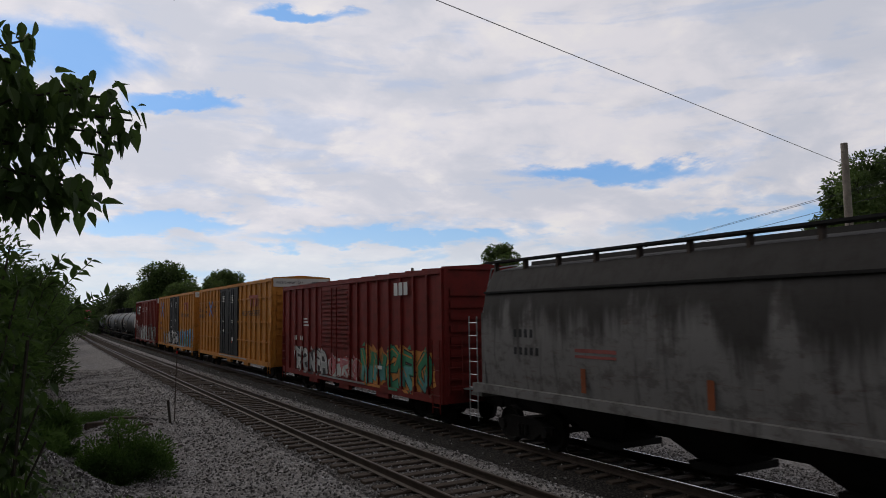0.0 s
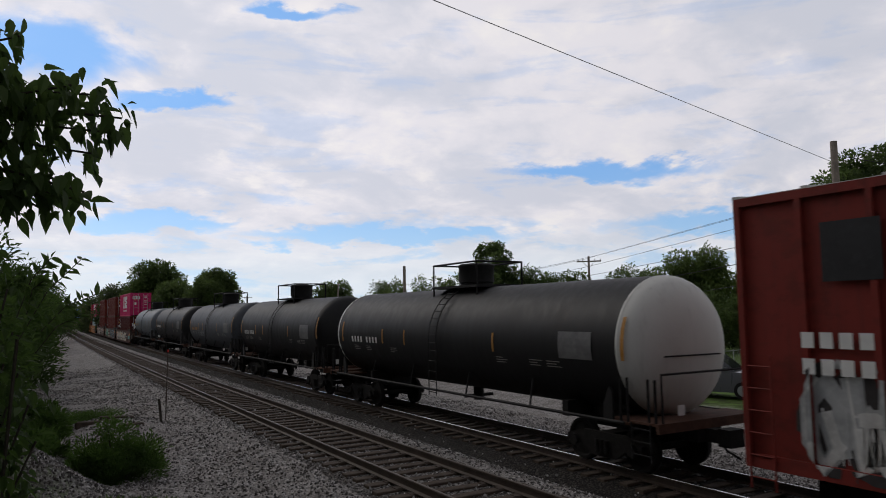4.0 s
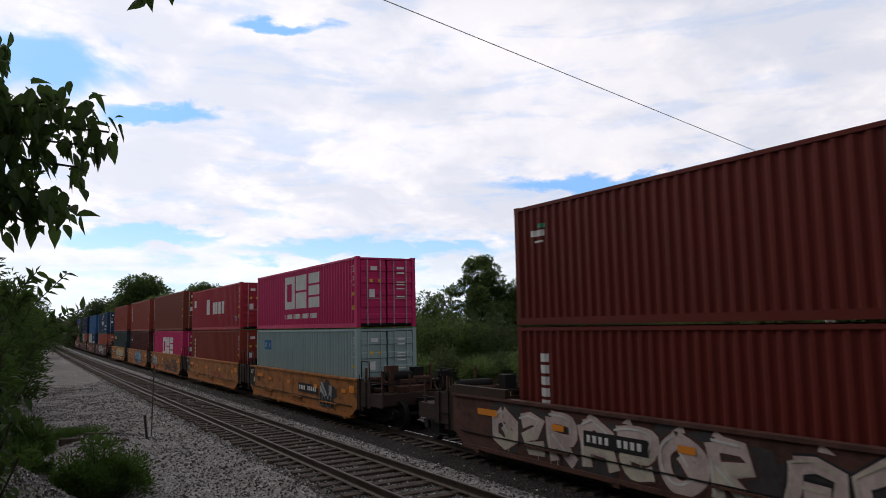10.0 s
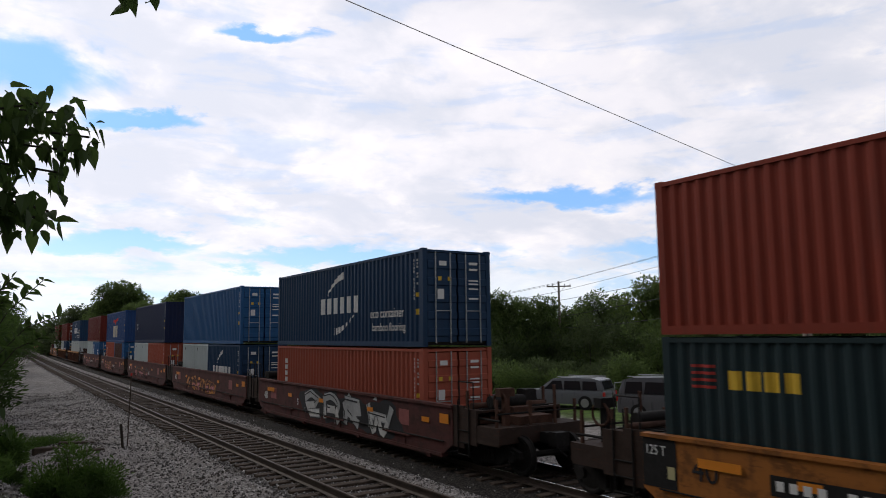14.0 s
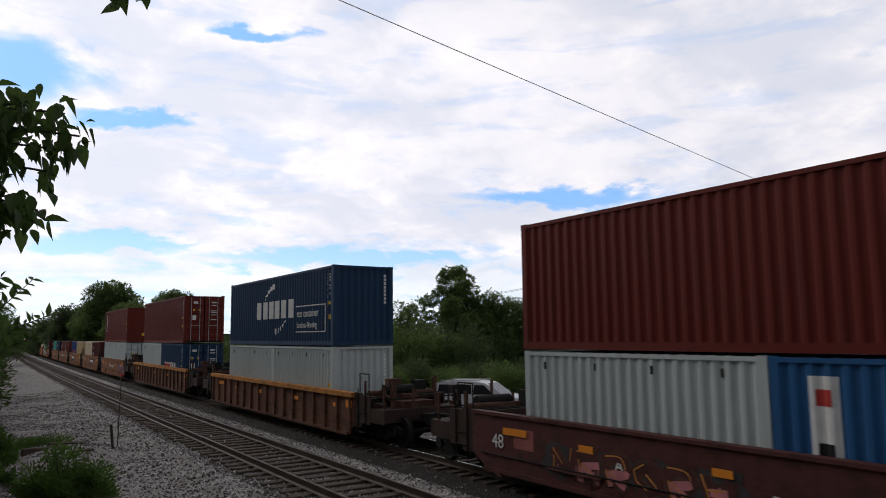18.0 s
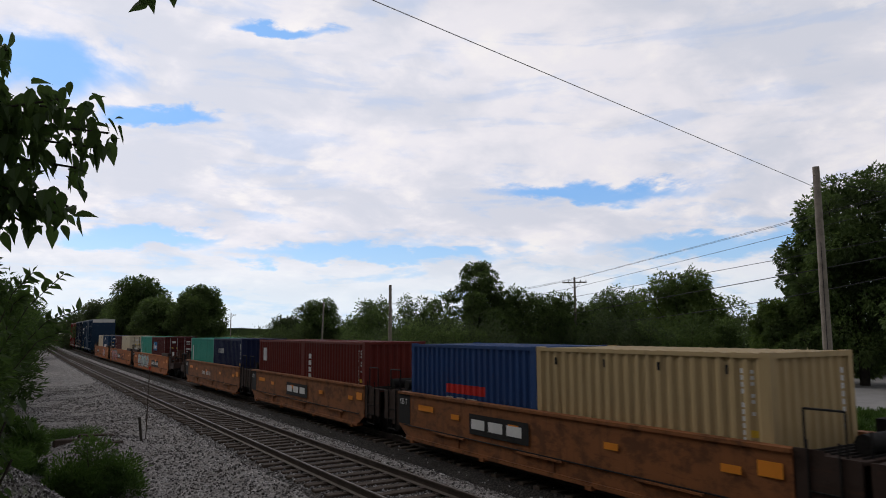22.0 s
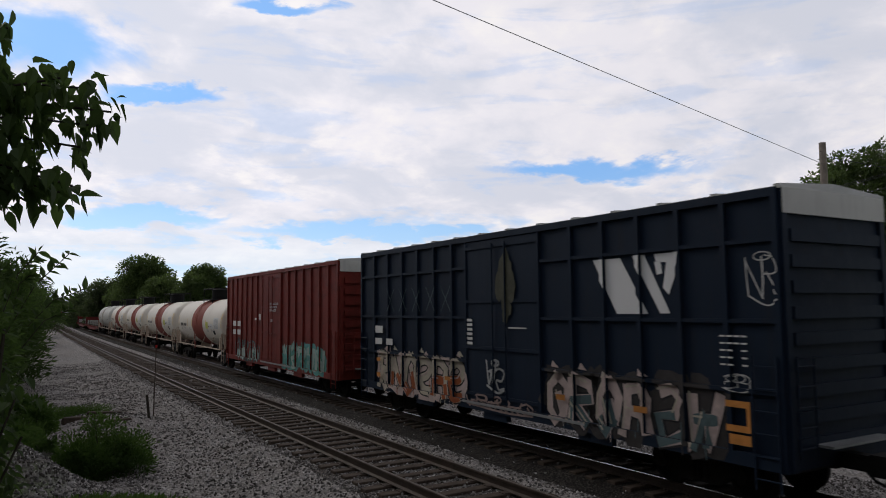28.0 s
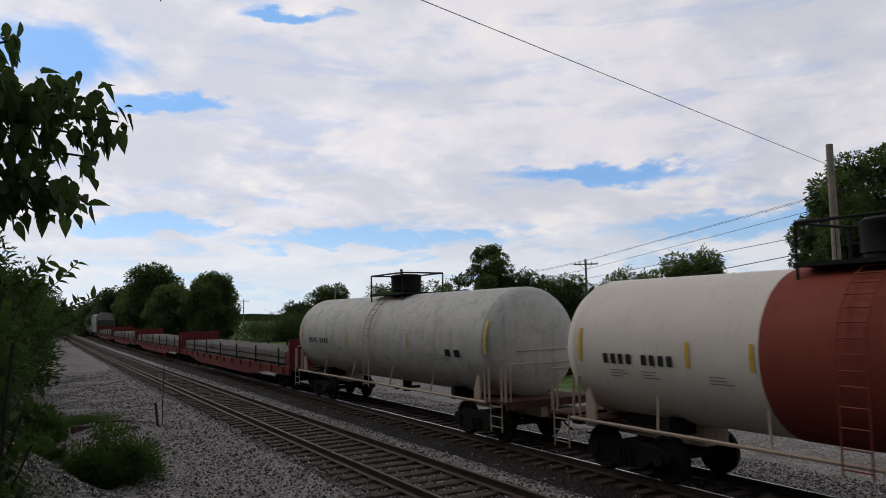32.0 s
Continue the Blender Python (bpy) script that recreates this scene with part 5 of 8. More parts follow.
def container(L, H, mat, label, near_end="doors", code=True):
    c = thing("shipping_container", label, "shipping container", "containers on the train")
    hw, key = 1.219, (L, H)
    def side_mesh():
        bm = bmesh.new()
        pts = corr(L)
        for s in (-1, 1):
            row = [(bm.verts.new((s * (hw - .012 - d), y, .15)), bm.verts.new((s * (hw - .012 - d), y, H - .1))) for y, d in pts]
            for a, b in zip(row, row[1:]):
                bm.faces.new((a[0], a[1], b[1], b[0]) if s < 0 else (a[0], b[0], b[1], a[1]))
        return bm
    def half(s):
        def mk():
            bm = bmesh.new()
            pts = corr(L)
            row = [(bm.verts.new((s * (hw - .012 - d), y, .15)), bm.verts.new((s * (hw - .012 - d), y, H - .1))) for y, d in pts]
            for a, b in zip(row, row[1:]):
                bm.faces.new((a[0], a[1], b[1], b[0]))
            return bm
        return mk
    part("side_panel", cached((*key, "sideL"), mat, half(-1)), None, c, "corrugated steel side")
    part("side_panel", cached((*key, "sideR"), mat, half(1)), None, c, "corrugated steel side")
    def roof():
        bm = bmesh.new()
        prof = [(-L / 2 + .05, H - .1), (-L / 2 + .05, H - .03)]
        for i in range(int((L - .6) / .33)):
            y = -L / 2 + .3 + i * .33
            prof += [(y, H - .03), (y + .03, H - .012), (y + .13, H - .012), (y + .16, H - .03)]
        prof += [(L / 2 - .05, H - .03), (L / 2 - .05, H - .1)]
        loft(bm, [[(x, p, q) for p, q in prof] for x in (-hw + .03, hw - .03)])
        return bm
    part("roof", cached((*key, "roof"), mat, roof), None, c, "corrugated steel roof")
    part("floor", cached((*key, "floor"), BLACK, lambda: boxes((-hw + .06, hw - .06, -L / 2 + .1, L / 2 - .1, .05, .15))), None, c)
    rail = lambda s: (lambda: boxes((min(s * hw, s * (hw - .07)), max(s * hw, s * (hw - .07)), -L / 2 + .16, L / 2 - .16, 0.0, .16)))
    trail = lambda s: (lambda: boxes((min(s * hw, s * (hw - .06)), max(s * hw, s * (hw - .06)), -L / 2 + .16, L / 2 - .16, H - .1, H - .02)))
    for s in (-1, 1):
        part("bottom_rail", cached((*key, "br", s), mat, rail(s)), None, c)
        part("top_rail", cached((*key, "tr", s), mat, trail(s)), None, c)
        for e in (-1, 1):
            def post():
                bm = boxes((min(s * hw, s * (hw - .15)), max(s * hw, s * (hw - .15)), min(e * L / 2, e * (L / 2 - .16)), max(e * L / 2, e * (L / 2 - .16)), .118, H - .118))
                return bm
            part("corner_post", cached((*key, "post", s, e), mat, post), None, c)
            for z0 in (0, H - .118):
                def cast():
                    return boxes((*sorted((s * (hw + .003), s * (hw - .16))), *sorted((e * (L / 2 + .003), e * (L / 2 - .178))), z0, z0 + .118))
                part("corner_casting", cached((*key, "cast", s, e, z0), mat, cast), None, c)
    y = -L / 2
    front = 1 if near_end == "doors" else -1
    def front_mesh():
        bm = bmesh.new()
        pts = corr(2.438 - .02, 0.25, 0.045, .15)
        row = [(bm.verts.new((x, front * (L / 2 - .03 - d), .15)), bm.verts.new((x, front * (L / 2 - .03 - d), H - .1))) for x, d in pts]
        for a, b in zip(row, row[1:]):
            bm.faces.new((a[0], b[0], b[1], a[1]))
        box(bm, -hw + .15, hw - .15, min(front * L / 2, front * (L / 2 - .06)), max(front * L / 2, front * (L / 2 - .06)), .0, .15)
        box(bm, -hw + .15, hw - .15, min(front * L / 2, front * (L / 2 - .06)), max(front * L / 2, front * (L / 2 - .06)), H - .1, H - .01)
        return bm
    part("end_panel", cached((*key, "front", front), mat, front_mesh), None, c, "corrugated steel end")
    d = -front
    for s in (-1, 1):
        def leaf():
            bm = bmesh.new()
            x0, x1 = sorted((s * .015, s * (hw - .15)))
            ys = sorted((d * (L / 2 - .06), d * (L / 2 - .02)))
            base, proud = d * (L / 2 - .02), d * (L / 2 + .012)
            prof, n = [(base, .14)], 5
            for i in range(n):
                z = .2 + (H - .4) * (i + .18) / n
                z2 = z + (H - .4) / n * .5
                prof += [(base, z), (proud, z + .03), (proud, z2 - .03), (base, z2)]
            prof += [(base, H - .13), (d * (L / 2 - .06), H - .13), (d * (L / 2 - .06), .14)]
            loft(bm, [[(x, p, q) for p, q in prof] for x in (x0 + .02, x1 - .02)])
            return bm
        leaf_ob = part("door", cached((*key, "door", s, d), mat, leaf), None, c, "ribbed steel door leaf")
        for xr in (.28, .8):
            yy = d * (L / 2 + .035)
            def bar():
                return rods(((s * xr, yy, .1), (s * xr, yy, H - .1), .02), ((s * xr, yy + d * .015, 1.05), (s * xr + s * .28 * (1 if xr < .5 else -1), yy + d * .015, 1.05), .014), n=5)
            part("locking_bar", cached((*key, "bar", s, d, xr), GREASE if mat.name in ("container_cream", "container_tan", "container_grey") else GALV, bar), None, leaf_ob, "worn steel locking bar")
    if code:
        pts = corr(L)
        yy = -L / 2 + .55
        marks("code_bar", c, WHITE, -hw + .012, [(yy, yy + .06, H - .36 - i * .115, H - .28 - i * .115) for i in range(11) if i != 4] + [(yy - .2, yy - .15, H - .36 - i * .1, H - .3 - i * .1) for i in range(8) if i not in (3, 6)], pts)
        marks("warning_label", c, YELLOWMARK, -hw + .012, [(yy - .24, yy - .12, H - 1.42, H - 1.3), (yy - .26, yy - .12, H - 1.95, H - 1.78)], pts)
        if near_end == "doors":
            ye = -L / 2 - .014
            end_marks("code_bar", c, WHITE, ye, [(.42, .72, H - .45, H - .37), (.42, .72, H - .62, H - .56), (.4, .74, H - .95, H - .91), (.4, .74, H - 1.05, H - 1.01), (.4, .74, H - 1.2, H - 1.16), (.4, .74, H - 1.5, H - 1.45), (-.72, -.5, H - 1.5, H - 1.2), (-.66, -.4, H - .5, H - .36)])
            end_marks("warning_label", c, YELLOWMARK, ye, [(-.7, -.58, H - .95, H - .83), (-.36, -.24, H - .95, H - .83)])
        else:
            end_marks("code_bar", c, WHITE, -L / 2 - .001 + .03, [(.85, .93, H - .4 - i * .14, H - .3 - i * .14) for i in range(8)])
    return c


def well_car(half_len, top, mat, label, style="smooth", plat=1.62, chord=None):
    """One well of a double-stack car; its trucks are set separately."""
    w = thing("well_car", label, "well car", "well cars")
    hl = half_len
    deck = paint("well_platform", (0.042, 0.026, 0.02), 0.7, .5, .5, wear=.8)
    chord = chord or mat
    def side(s):
        bm = bmesh.new()
        x = s * 1.42
        out = [(-hl, .55), (-hl + .55, .2), (hl - .55, .2), (hl, .55), (hl, top), (-hl, top)]
        a = [bm.verts.new((x, p, q)) for p, q in out]
        b = [bm.verts.new((x - s * .03, p, q)) for p, q in out]
        bm.faces.new(a)
        bm.faces.new(b[::-1])
        for i in range(6):
            bm.faces.new((a[i], b[i], b[(i + 1) % 6], a[(i + 1) % 6]))
        return bm
    for s in (-1, 1):
        sd = part("side_sill", side(s), mat, w, "weathered steel well side")
        x0, x1 = sorted((s * 1.25, s * 1.47))
        part("top_chord", boxes((x0, x1, -hl, hl, top - .02, top + .05)), chord, sd)
        part("bottom_chord", boxes((*sorted((s * 1.25, s * 1.46)), -hl + .5, hl - .5, .16, .26)), mat, sd)
        if style == "ribs":
            n = int(2 * hl / 1.02)
            for i in range(n + 1):
                y = -hl + .25 + i * (2 * hl - .5) / n
                part("rib", boxes((*sorted((s * 1.42, s * 1.5)), y - .05, y + .05, .24, top - .02)), mat, sd)
            part("chord_flange", boxes((*sorted((s * 1.4, s * 1.53)), -hl, hl, top - .1, top + .055)), chord, sd)
        else:
            for y in (-hl * .62, -hl * .05, hl * .55):
                part("lift_bracket", boxes((*sorted((s * 1.42, s * 1.5)), y - .8, y + .8, .52, .56)), mat, sd)
                part("stiffener", boxes((*sorted((s * 1.42, s * 1.45)), y - .5, y - .44, .27, .5)), mat, sd)
            part("side_pipe", rods(((s * 1.45, -hl + .4, .58), (s * 1.45, hl - .4, .58), .018), n=6), GREASE, sd, "thin brake pipe along the side")
            for y in (-hl * .86, -hl * .3, hl * .3, hl * .86):
                part("jack_pad", boxes((*sorted((s * 1.3, s * 1.5)), y - .09, y + .09, .1, .2)), mat, sd)
        if hl > 8.5:
            for e in (-1, 1):
                part("end_coaming", boxes((*sorted((s * 1.3, s * 1.47)), *sorted((e * (hl - 2.5), e * hl)), top + .05, top + .27)), deck, sd, "raised dark coaming at the end of the well")
    part("well_floor", boxes((-1.25, 1.25, -hl + .3, hl - .3, .2, .3), *[(-1.3, 1.3, y - .12, y + .12, .3, .405) for y in (-hl + .6, -hl * .33, hl * .33, hl - .6)]), BLACK, w, "dark crossbeams of the well floor")
    for e in (-1, 1):
        y0, y1 = sorted((e * hl, e * (hl + 1.05)))
        part("end_platform", boxes((-1.37, 1.37, y0, y1, plat - .19, plat - .14), (-.5, .5, y0, y1, .75, plat - .19)), deck, w, "dark steel end platform over the truck")
        for s in (-1, 1):
            part("platform_fascia", boxes((*sorted((s * 1.34, s * 1.4)), y0 + (.5 if e > 0 else 0), y1 - (.5 if e < 0 else 0), .62, plat - .12)), deck, w, "stained side beam of the platform")
        for s in (-1, 1):
            part("end_sill_plate", boxes((*sorted((s * 1.36, s * 1.4)), *sorted((e * hl, e * (hl + .5))), .5, plat - .05)), deck, w, "dark end plate of the side sill")
        yb = e * (hl - .03)
        part("bulkhead", boxes((-1.25, 1.25, *sorted((yb, yb + e * .06)), .3, plat - .3)), deck, w)
        part("grating", boxes(*[(-1.1, 1.1, e * (hl + .12 + i * .16) - .02, e * (hl + .12 + i * .16) + .02, plat - .14, plat - .11) for i in range(6)]), GREASE, w)
        part("air_reservoir", rods(((-.75, e * (hl + .75), plat + .02), (.35, e * (hl + .75), plat + .02), .16), n=10), GREASE, w, "dark air reservoir", True)
        part("valve_box", boxes((.55, .95, *sorted((e * (hl + .25), e * (hl + .6))), plat - .14, plat + .28)), GREASE, w)
        part("step_ladder", rods(*[((-1.42, e * (hl + .25), z), (-1.42, e * (hl + .75), z), .016) for z in (.35, .65, .95)], ((-1.42, e * (hl + .25), .3), (-1.42, e * (hl + .25), plat + .1), .018), ((-1.42, e * (hl + .75), .3), (-1.42, e * (hl + .75), plat + .1), .018), n=5), GREASE, w)
        part("handrail", rods(((-1.3, e * (hl + .15), plat - .4), (-1.3, e * (hl + .15), plat + .55), .02), ((-1.3, e * (hl + .15), plat + .55), (-1.3, e * (hl + .8), plat + .55), .02), ((-1.3, e * (hl + .8), plat + .55), (-1.3, e * (hl + .8), plat - .4), .02), ((-.9, e * (hl + .95), plat - .4), (-.9, e * (hl + .95), plat + .25), .02), n=5), BLACK, w)
    return w


def boxcar(L, top, mat, label, door_mat, door=(0, 3.6), leaves=2, rib_step=1.0, rails=(), roof_mat=None, cap_mat=None, rib=0.07, bottom=.75, sub_bottom=.95):
    """A boxcar with outside posts, ribbed ends, plug or sliding doors and a shallow ridged roof."""
    c = thing("boxcar", label, "boxcar", "boxcars")
    hl, hw = L / 2, 1.5
    ht = top - .12
    for s in (-1, 1):
        def wall():
            return boxes((*sorted((s * hw, s * (hw - .05))), -hl, hl, bottom, ht))
        sd = part("side_wall", wall(), mat, c, "painted steel side")
        x0, x1 = sorted((s * hw, s * (hw + rib)))
        part("top_plate", boxes((x0, x1, -hl, hl, ht - .14, ht)), mat, sd)
        part("side_sill", boxes((x0, x1, -hl, hl, bottom - .02, bottom + .2)), mat, sd)
        n = int(2 * hl / rib_step)
        d0, d1 = door[0] - door[1] / 2, door[0] + door[1] / 2
        for i in range(n + 1):
            y = -hl + .05 + i * (2 * hl - .1) / n
            if d0 - .1 < y < d1 + .1:
                continue
            part("side_post", boxes((x0, x1, y - .05, y + .05, bottom + .2, ht - .14)), mat, sd)
        for z in rails:
            for a, b in ((-hl, d0), (d1, hl)):
                part("side_rail", boxes((*sorted((s * hw, s * (hw + rib - .012))), a, b, z - .035, z + .035)), mat, sd)
        for k in range(leaves):
            a, b = d0 + k * door[1] / leaves, d0 + (k + 1) * door[1] / leaves
            dr = part("door", boxes((*sorted((s * (hw + .0), s * (hw + .05))), a + .015, b - .015, bottom + .22, ht - .16)), door_mat, c, "large steel door")
            z0, z1 = bottom + .22, ht - .16
            xs = sorted((s * (hw + .05), s * (hw + .085)))
            part("door_frame", boxes((*xs, a + .015, a + .1, z0, z1), (*xs, b - .1, b - .015, z0, z1), *[(*xs, a + .1, b - .1, z0 + (z1 - z0) * f - .04, z0 + (z1 - z0) * f + .04) for f in (.04, .33, .62, .96)]), door_mat, dr)
            part("locking_bar", rods(((s * (hw + .11), (a + b) / 2 + .25, z0 + .05), (s * (hw + .11), (a + b) / 2 + .25, z1 - .1), .022), ((s * (hw + .11), (a + b) / 2 - .3, z0 + .05), (s * (hw + .11), (a + b) / 2 - .3, z1 - .1), .022), n=5), door_mat, dr)
        part("door_track", boxes((*sorted((s * hw, s * (hw + .1))), d0 - door[1] * .45, d1 + .1, bottom + .12, bottom + .18)), GALV, c)
        for y in (-hl * .45, 0, hl * .45):
            part("gusset", boxes((*sorted((s * (hw - .1), s * (hw + .03))), y - .5, y + .5, bottom - .2, bottom)), mat, sd)
    n = int(2 * hl / rib_step)
    d0, d1 = door[0] - door[1] / 2, door[0] + door[1] / 2
    posts = [y for y in (-hl + .05 + i * (2 * hl - .1) / n for i in range(n + 1)) if not d0 - .1 < y < d1 + .1]
    def relief(y, z):
        if d0 < y < d1 and z > bottom + .22:
            return .088
        if z < bottom + .2 or any(abs(y - q) < .05 for q in posts):
            return rib
        return rib - .012 if any(abs(z - q) < .035 for q in rails) else 0.0
    SKIN[c.name] = (-hw, [d0, d1] + [q + e for q in posts for e in (-.05, .05)], [bottom + .2] + [q + e for q in rails for e in (-.035, .035)], relief)
    rm = roof_mat or mat
    def roof():
        bm = bmesh.new()
        prof = [(-hw - .03, ht - .02), (-hw - .03, ht + .02), (0, top), (hw + .03, ht + .02), (hw + .03, ht - .02)]
        loft(bm, [[(x, y, z) for x, z in prof] for y in (-hl - .02, hl + .02)])
        k = int(L / 1.2)
        for i in range(k + 1):
            y = -hl + i * L / k
            loft(bm, [[(x, y + q, z + .035 if j in (1, 2, 3) else z) for j, (x, z) in enumerate(prof)] for q in (-.06, .06)])
        return bm
    part("roof", roof(), rm, c, "ridged galvanised roof")
    for e in (-1, 1):
        ys = sorted((e * hl, e * (hl - .06)))
        en = part("end_wall", boxes((-hw + .05, hw - .05, *ys, bottom, ht)), mat, c, "steel end with horizontal ribs")
        n = 9
        for i in range(n):
            z = bottom + .3 + i * (ht - bottom - .75) / n
            part("end_rib", boxes((-hw + .2, hw - .2, *sorted((e * hl, e * (hl + .07))), z, z + .2)), mat, en)
        for x in (-hw + .06, hw - .06):
            part("end_post", boxes((x - .07, x + .07, *sorted((e * hl, e * (hl + .06))), bottom, ht)), mat, en)
        if cap_mat:
            part("end_cap", boxes((-hw, hw, *sorted((e * (hl + .02), e * (hl + .075))), ht - .42, ht), ), cap_mat, en, "white painted band above the end")
        add_end_ladder(c, e * (hl + .12), -hw + .1, -hw + .55, 1.0, 2.6, mat)
        add_ladder(c, -hw - .1, e * (hl - .55), e * (hl - .1), .45, 2.6, mat, 6)
        part("crossover_platform", boxes((-.9, .9, *sorted((e * hl, e * (hl + .35))), 1.15, 1.19)), GALV, c)
        add_truck(c, e * (hl - 2.1))
        add_coupler(c, e * hl, e)
    part("underframe", boxes((-.3, .3, -hl, hl, .72, 1.0), (-1.45, 1.45, -hl + .02, hl - .02, bottom - .04, bottom + .02), *[(-1.3, 1.3, y - .08, y + .08, .72, bottom) for y in (-hl * .4, 0, hl * .4)]), BLACK, c, "dark underframe")
    part("brake_gear", rods(((-.5, -2.2, .62), (-.5, 2.2, .62), .03), ((.4, -1.0, .65), (.4, .2, .65), .15), n=8), BLACK, c)
    return c


def tank_car(L, r, mat, label, trim, frame_mat, belt=None, zc=2.62, platform=True, heads=None, wrap=True):
    """A tank car: a domed barrel on stub sills with end platforms, top walkway, ladder and side rods."""
    c = thing("tank_car", label, "tank car", "tank cars")
    hl, dome = L / 2, .75
    def barrel(y0, y1, rr, caps=True):
        bm = bmesh.new()
        rings = []
        ys = [y0 + (y1 - y0) * k / 10 for k in range(11)]
        for y in ys:
            rings.append([(rr * math.sin(i * 6.28318 / 48), y, zc + rr * math.cos(i * 6.28318 / 48)) for i in range(48)])
        loft(bm, rings, caps)
        return bm
    part("barrel", barrel(-hl + dome, hl - dome, r), mat, c, "welded steel tank barrel", True)
    for e in (-1, 1):
        bm = bmesh.new()
        rings = []
        for k in range(9):
            a = k / 8 * math.pi / 2
            rr = max(.02, r * math.cos(a) ** .75)
            rings.append([(rr * math.sin(i * 6.28318 / 48), e * (hl - dome + dome * math.sin(a)), zc + rr * math.cos(i * 6.28318 / 48)) for i in range(48)])
        loft(bm, rings)
        part("head", bm, heads or mat, c, "domed tank end", True)
        part("weld_seam", barrel(e * (hl - dome) - .03, e * (hl - dome) + .03, r + .004, False), heads or mat, c, "", True)
    for y in (-hl * .42, -hl * .05, hl * .38):
        part("weld_seam", barrel(y - .02, y + .02, r + .003, False), mat, c, "", True)
    if belt:
        part("painted_belt", barrel(-belt[1] / 2 + belt[2], belt[1] / 2 + belt[2], r + .012, False), belt[0], c, "rust-red painted belt round the tank", True)
    oy = belt[2] if belt else 0.0
    top = zc + r
    if platform:
        tub = bmesh.new()
        loft(tub, [[(.54 * k * math.sin(i * 6.28318 / 24), oy + .55 * k * math.cos(i * 6.28318 / 24), top + z) for i in range(24)] for k, z in ((.9, -.12), (.93, .14), (1, .16), (1, .6), (1.03, .62), (1.03, .68), (.9, .72), (.3, .75))])
        part("manway", tub, trim, c, "broad round valve housing with a lid", True)
        part("walkway", boxes((-.85, .85, oy - 1.3, oy + 1.3, top - .02, top + .05)), trim, c, "narrow top walkway")
        rows = []
        for x in (-.8, .8):
            for y in (oy - 1.25, oy + 1.25):
                rows.append(((x, y, top - .25), (x, y, top + .72), .028))
            rows.append(((x, oy - 1.25, top + .72), (x, oy + 1.25, top + .72), .028))
        for y in (oy - 1.25, oy + 1.25):
            rows.append(((-.8, y, top + .72), (.8, y, top + .72), .028))
        part("railing", rods(*rows, n=6), trim, c, "tube railing round the walkway")
        # ladder that follows the barrel down on the near side
        for s in (-1, 1):
            rows = []
            for y in (oy - .22, oy + .22):
                p = [(s * (r + .1) * math.sin(a), y, zc + (r + .1) * math.cos(a)) for a in [.35 + k * .23 for k in range(6)]] + [(s * (r + .1), y, .95)]
                rows += [(a, b, .016) for a, b in zip(p, p[1:])]
            for k in range(9):
                a = .45 + k * .15
                rows.append(((s * (r + .1) * math.sin(a), oy - .22, zc + (r + .1) * math.cos(a)), (s * (r + .1) * math.sin(a), oy + .22, zc + (r + .1) * math.cos(a)), .013))
            for k in range(5):
                rows.append(((s * (r + .1), oy - .22, 1.05 + k * .3), (s * (r + .1), oy + .22, 1.05 + k * .3), .013))
            part("ladder", rods(*rows, n=5), belt[0] if belt else frame_mat, c)
    for s in (-1, 1):
        part("side_rod", rods(((s * 1.5, -hl + .6, 1.1), (s * 1.5, hl - .6, 1.1), .04), n=6), frame_mat, c, "long hand rail below the tank")
        for y in (-hl * .55, -hl * .2, hl * .2, hl * .55):
            part("rail_bracket", rods(((s * 1.5, y, 1.1), (s * 1.22, y + .22, 1.72), .026), n=5), frame_mat, c)
    part("bottom_outlet", rods(((0, oy, zc - r - .38), (0, oy, zc - r + .1), .16), ((-.5, oy, zc - r - .25), (.5, oy, zc - r - .25), .05), n=10), BLACK, c)
    for e in (-1, 1):
        y0, y1 = sorted((e * (hl - 3.2), e * (hl + .25)))
        part("stub_sill", boxes((-.35, .35, y0, y1, .72, 1.16)), frame_mat, c, "steel stub sill")
        part("saddle", boxes((-.62, .62, *sorted((e * (hl - 2.4), e * (hl - 1.4))), 1.0, zc - r + .2)), GREASE, c, "dark saddle under the tank")
        part("end_platform", boxes((-1.45, 1.45, *sorted((e * (hl - .5), e * (hl + .28))), 1.12, 1.17), (-1.45, 1.45, *sorted((e * (hl + .2), e * (hl + .28))), .98, 1.17)), RUSTY, c, "rusty end platform")
        for o in (-.78, -.58, -.02, .16):
            part("corner_post", rods(((-1.4, e * (hl + o), 1.1), (-1.4, e * (hl + o), 2.0), .032), n=6), frame_mat, c, "upright tube post")
        part("grab_rail", tube([(-1.3, e * (hl + .24), 1.15), (-1.3, e * (hl + .24), 2.1), (1.3, e * (hl + .24), 2.1), (1.3, e * (hl + .24), 1.15)], .026), frame_mat, c, "tube grab rail")
        part("head_rail", rods(((-.9, e * (hl - .02), 2.42), (.7, e * (hl + .03), 2.42), .018), n=5), frame_mat, c)
        bm = bmesh.new()
        ya, yb = e * (hl - 1.28), e * (hl - 1.0)
        loft(bm, [[(x, ya, 1.1), (x, yb, 1.1), (x, yb, 1.66), (x, yb + (ya - yb) * .35, 1.78), (x, ya, 1.4)] for x in (-1.42, -1.36)])
        part("gusset_plate", bm, frame_mat, c, "upright end plate beside the platform")
        part("end_sill", boxes((-1.45, 1.45, *sorted((e * (hl - 1.3), e * (hl - .5))), 1.06, 1.12)), RUSTY, c, "rusty steel side step")
        add_ladder(c, -1.45, e * (hl - .45), e * (hl + .05), .4, 1.15, frame_mat, 3, "step")
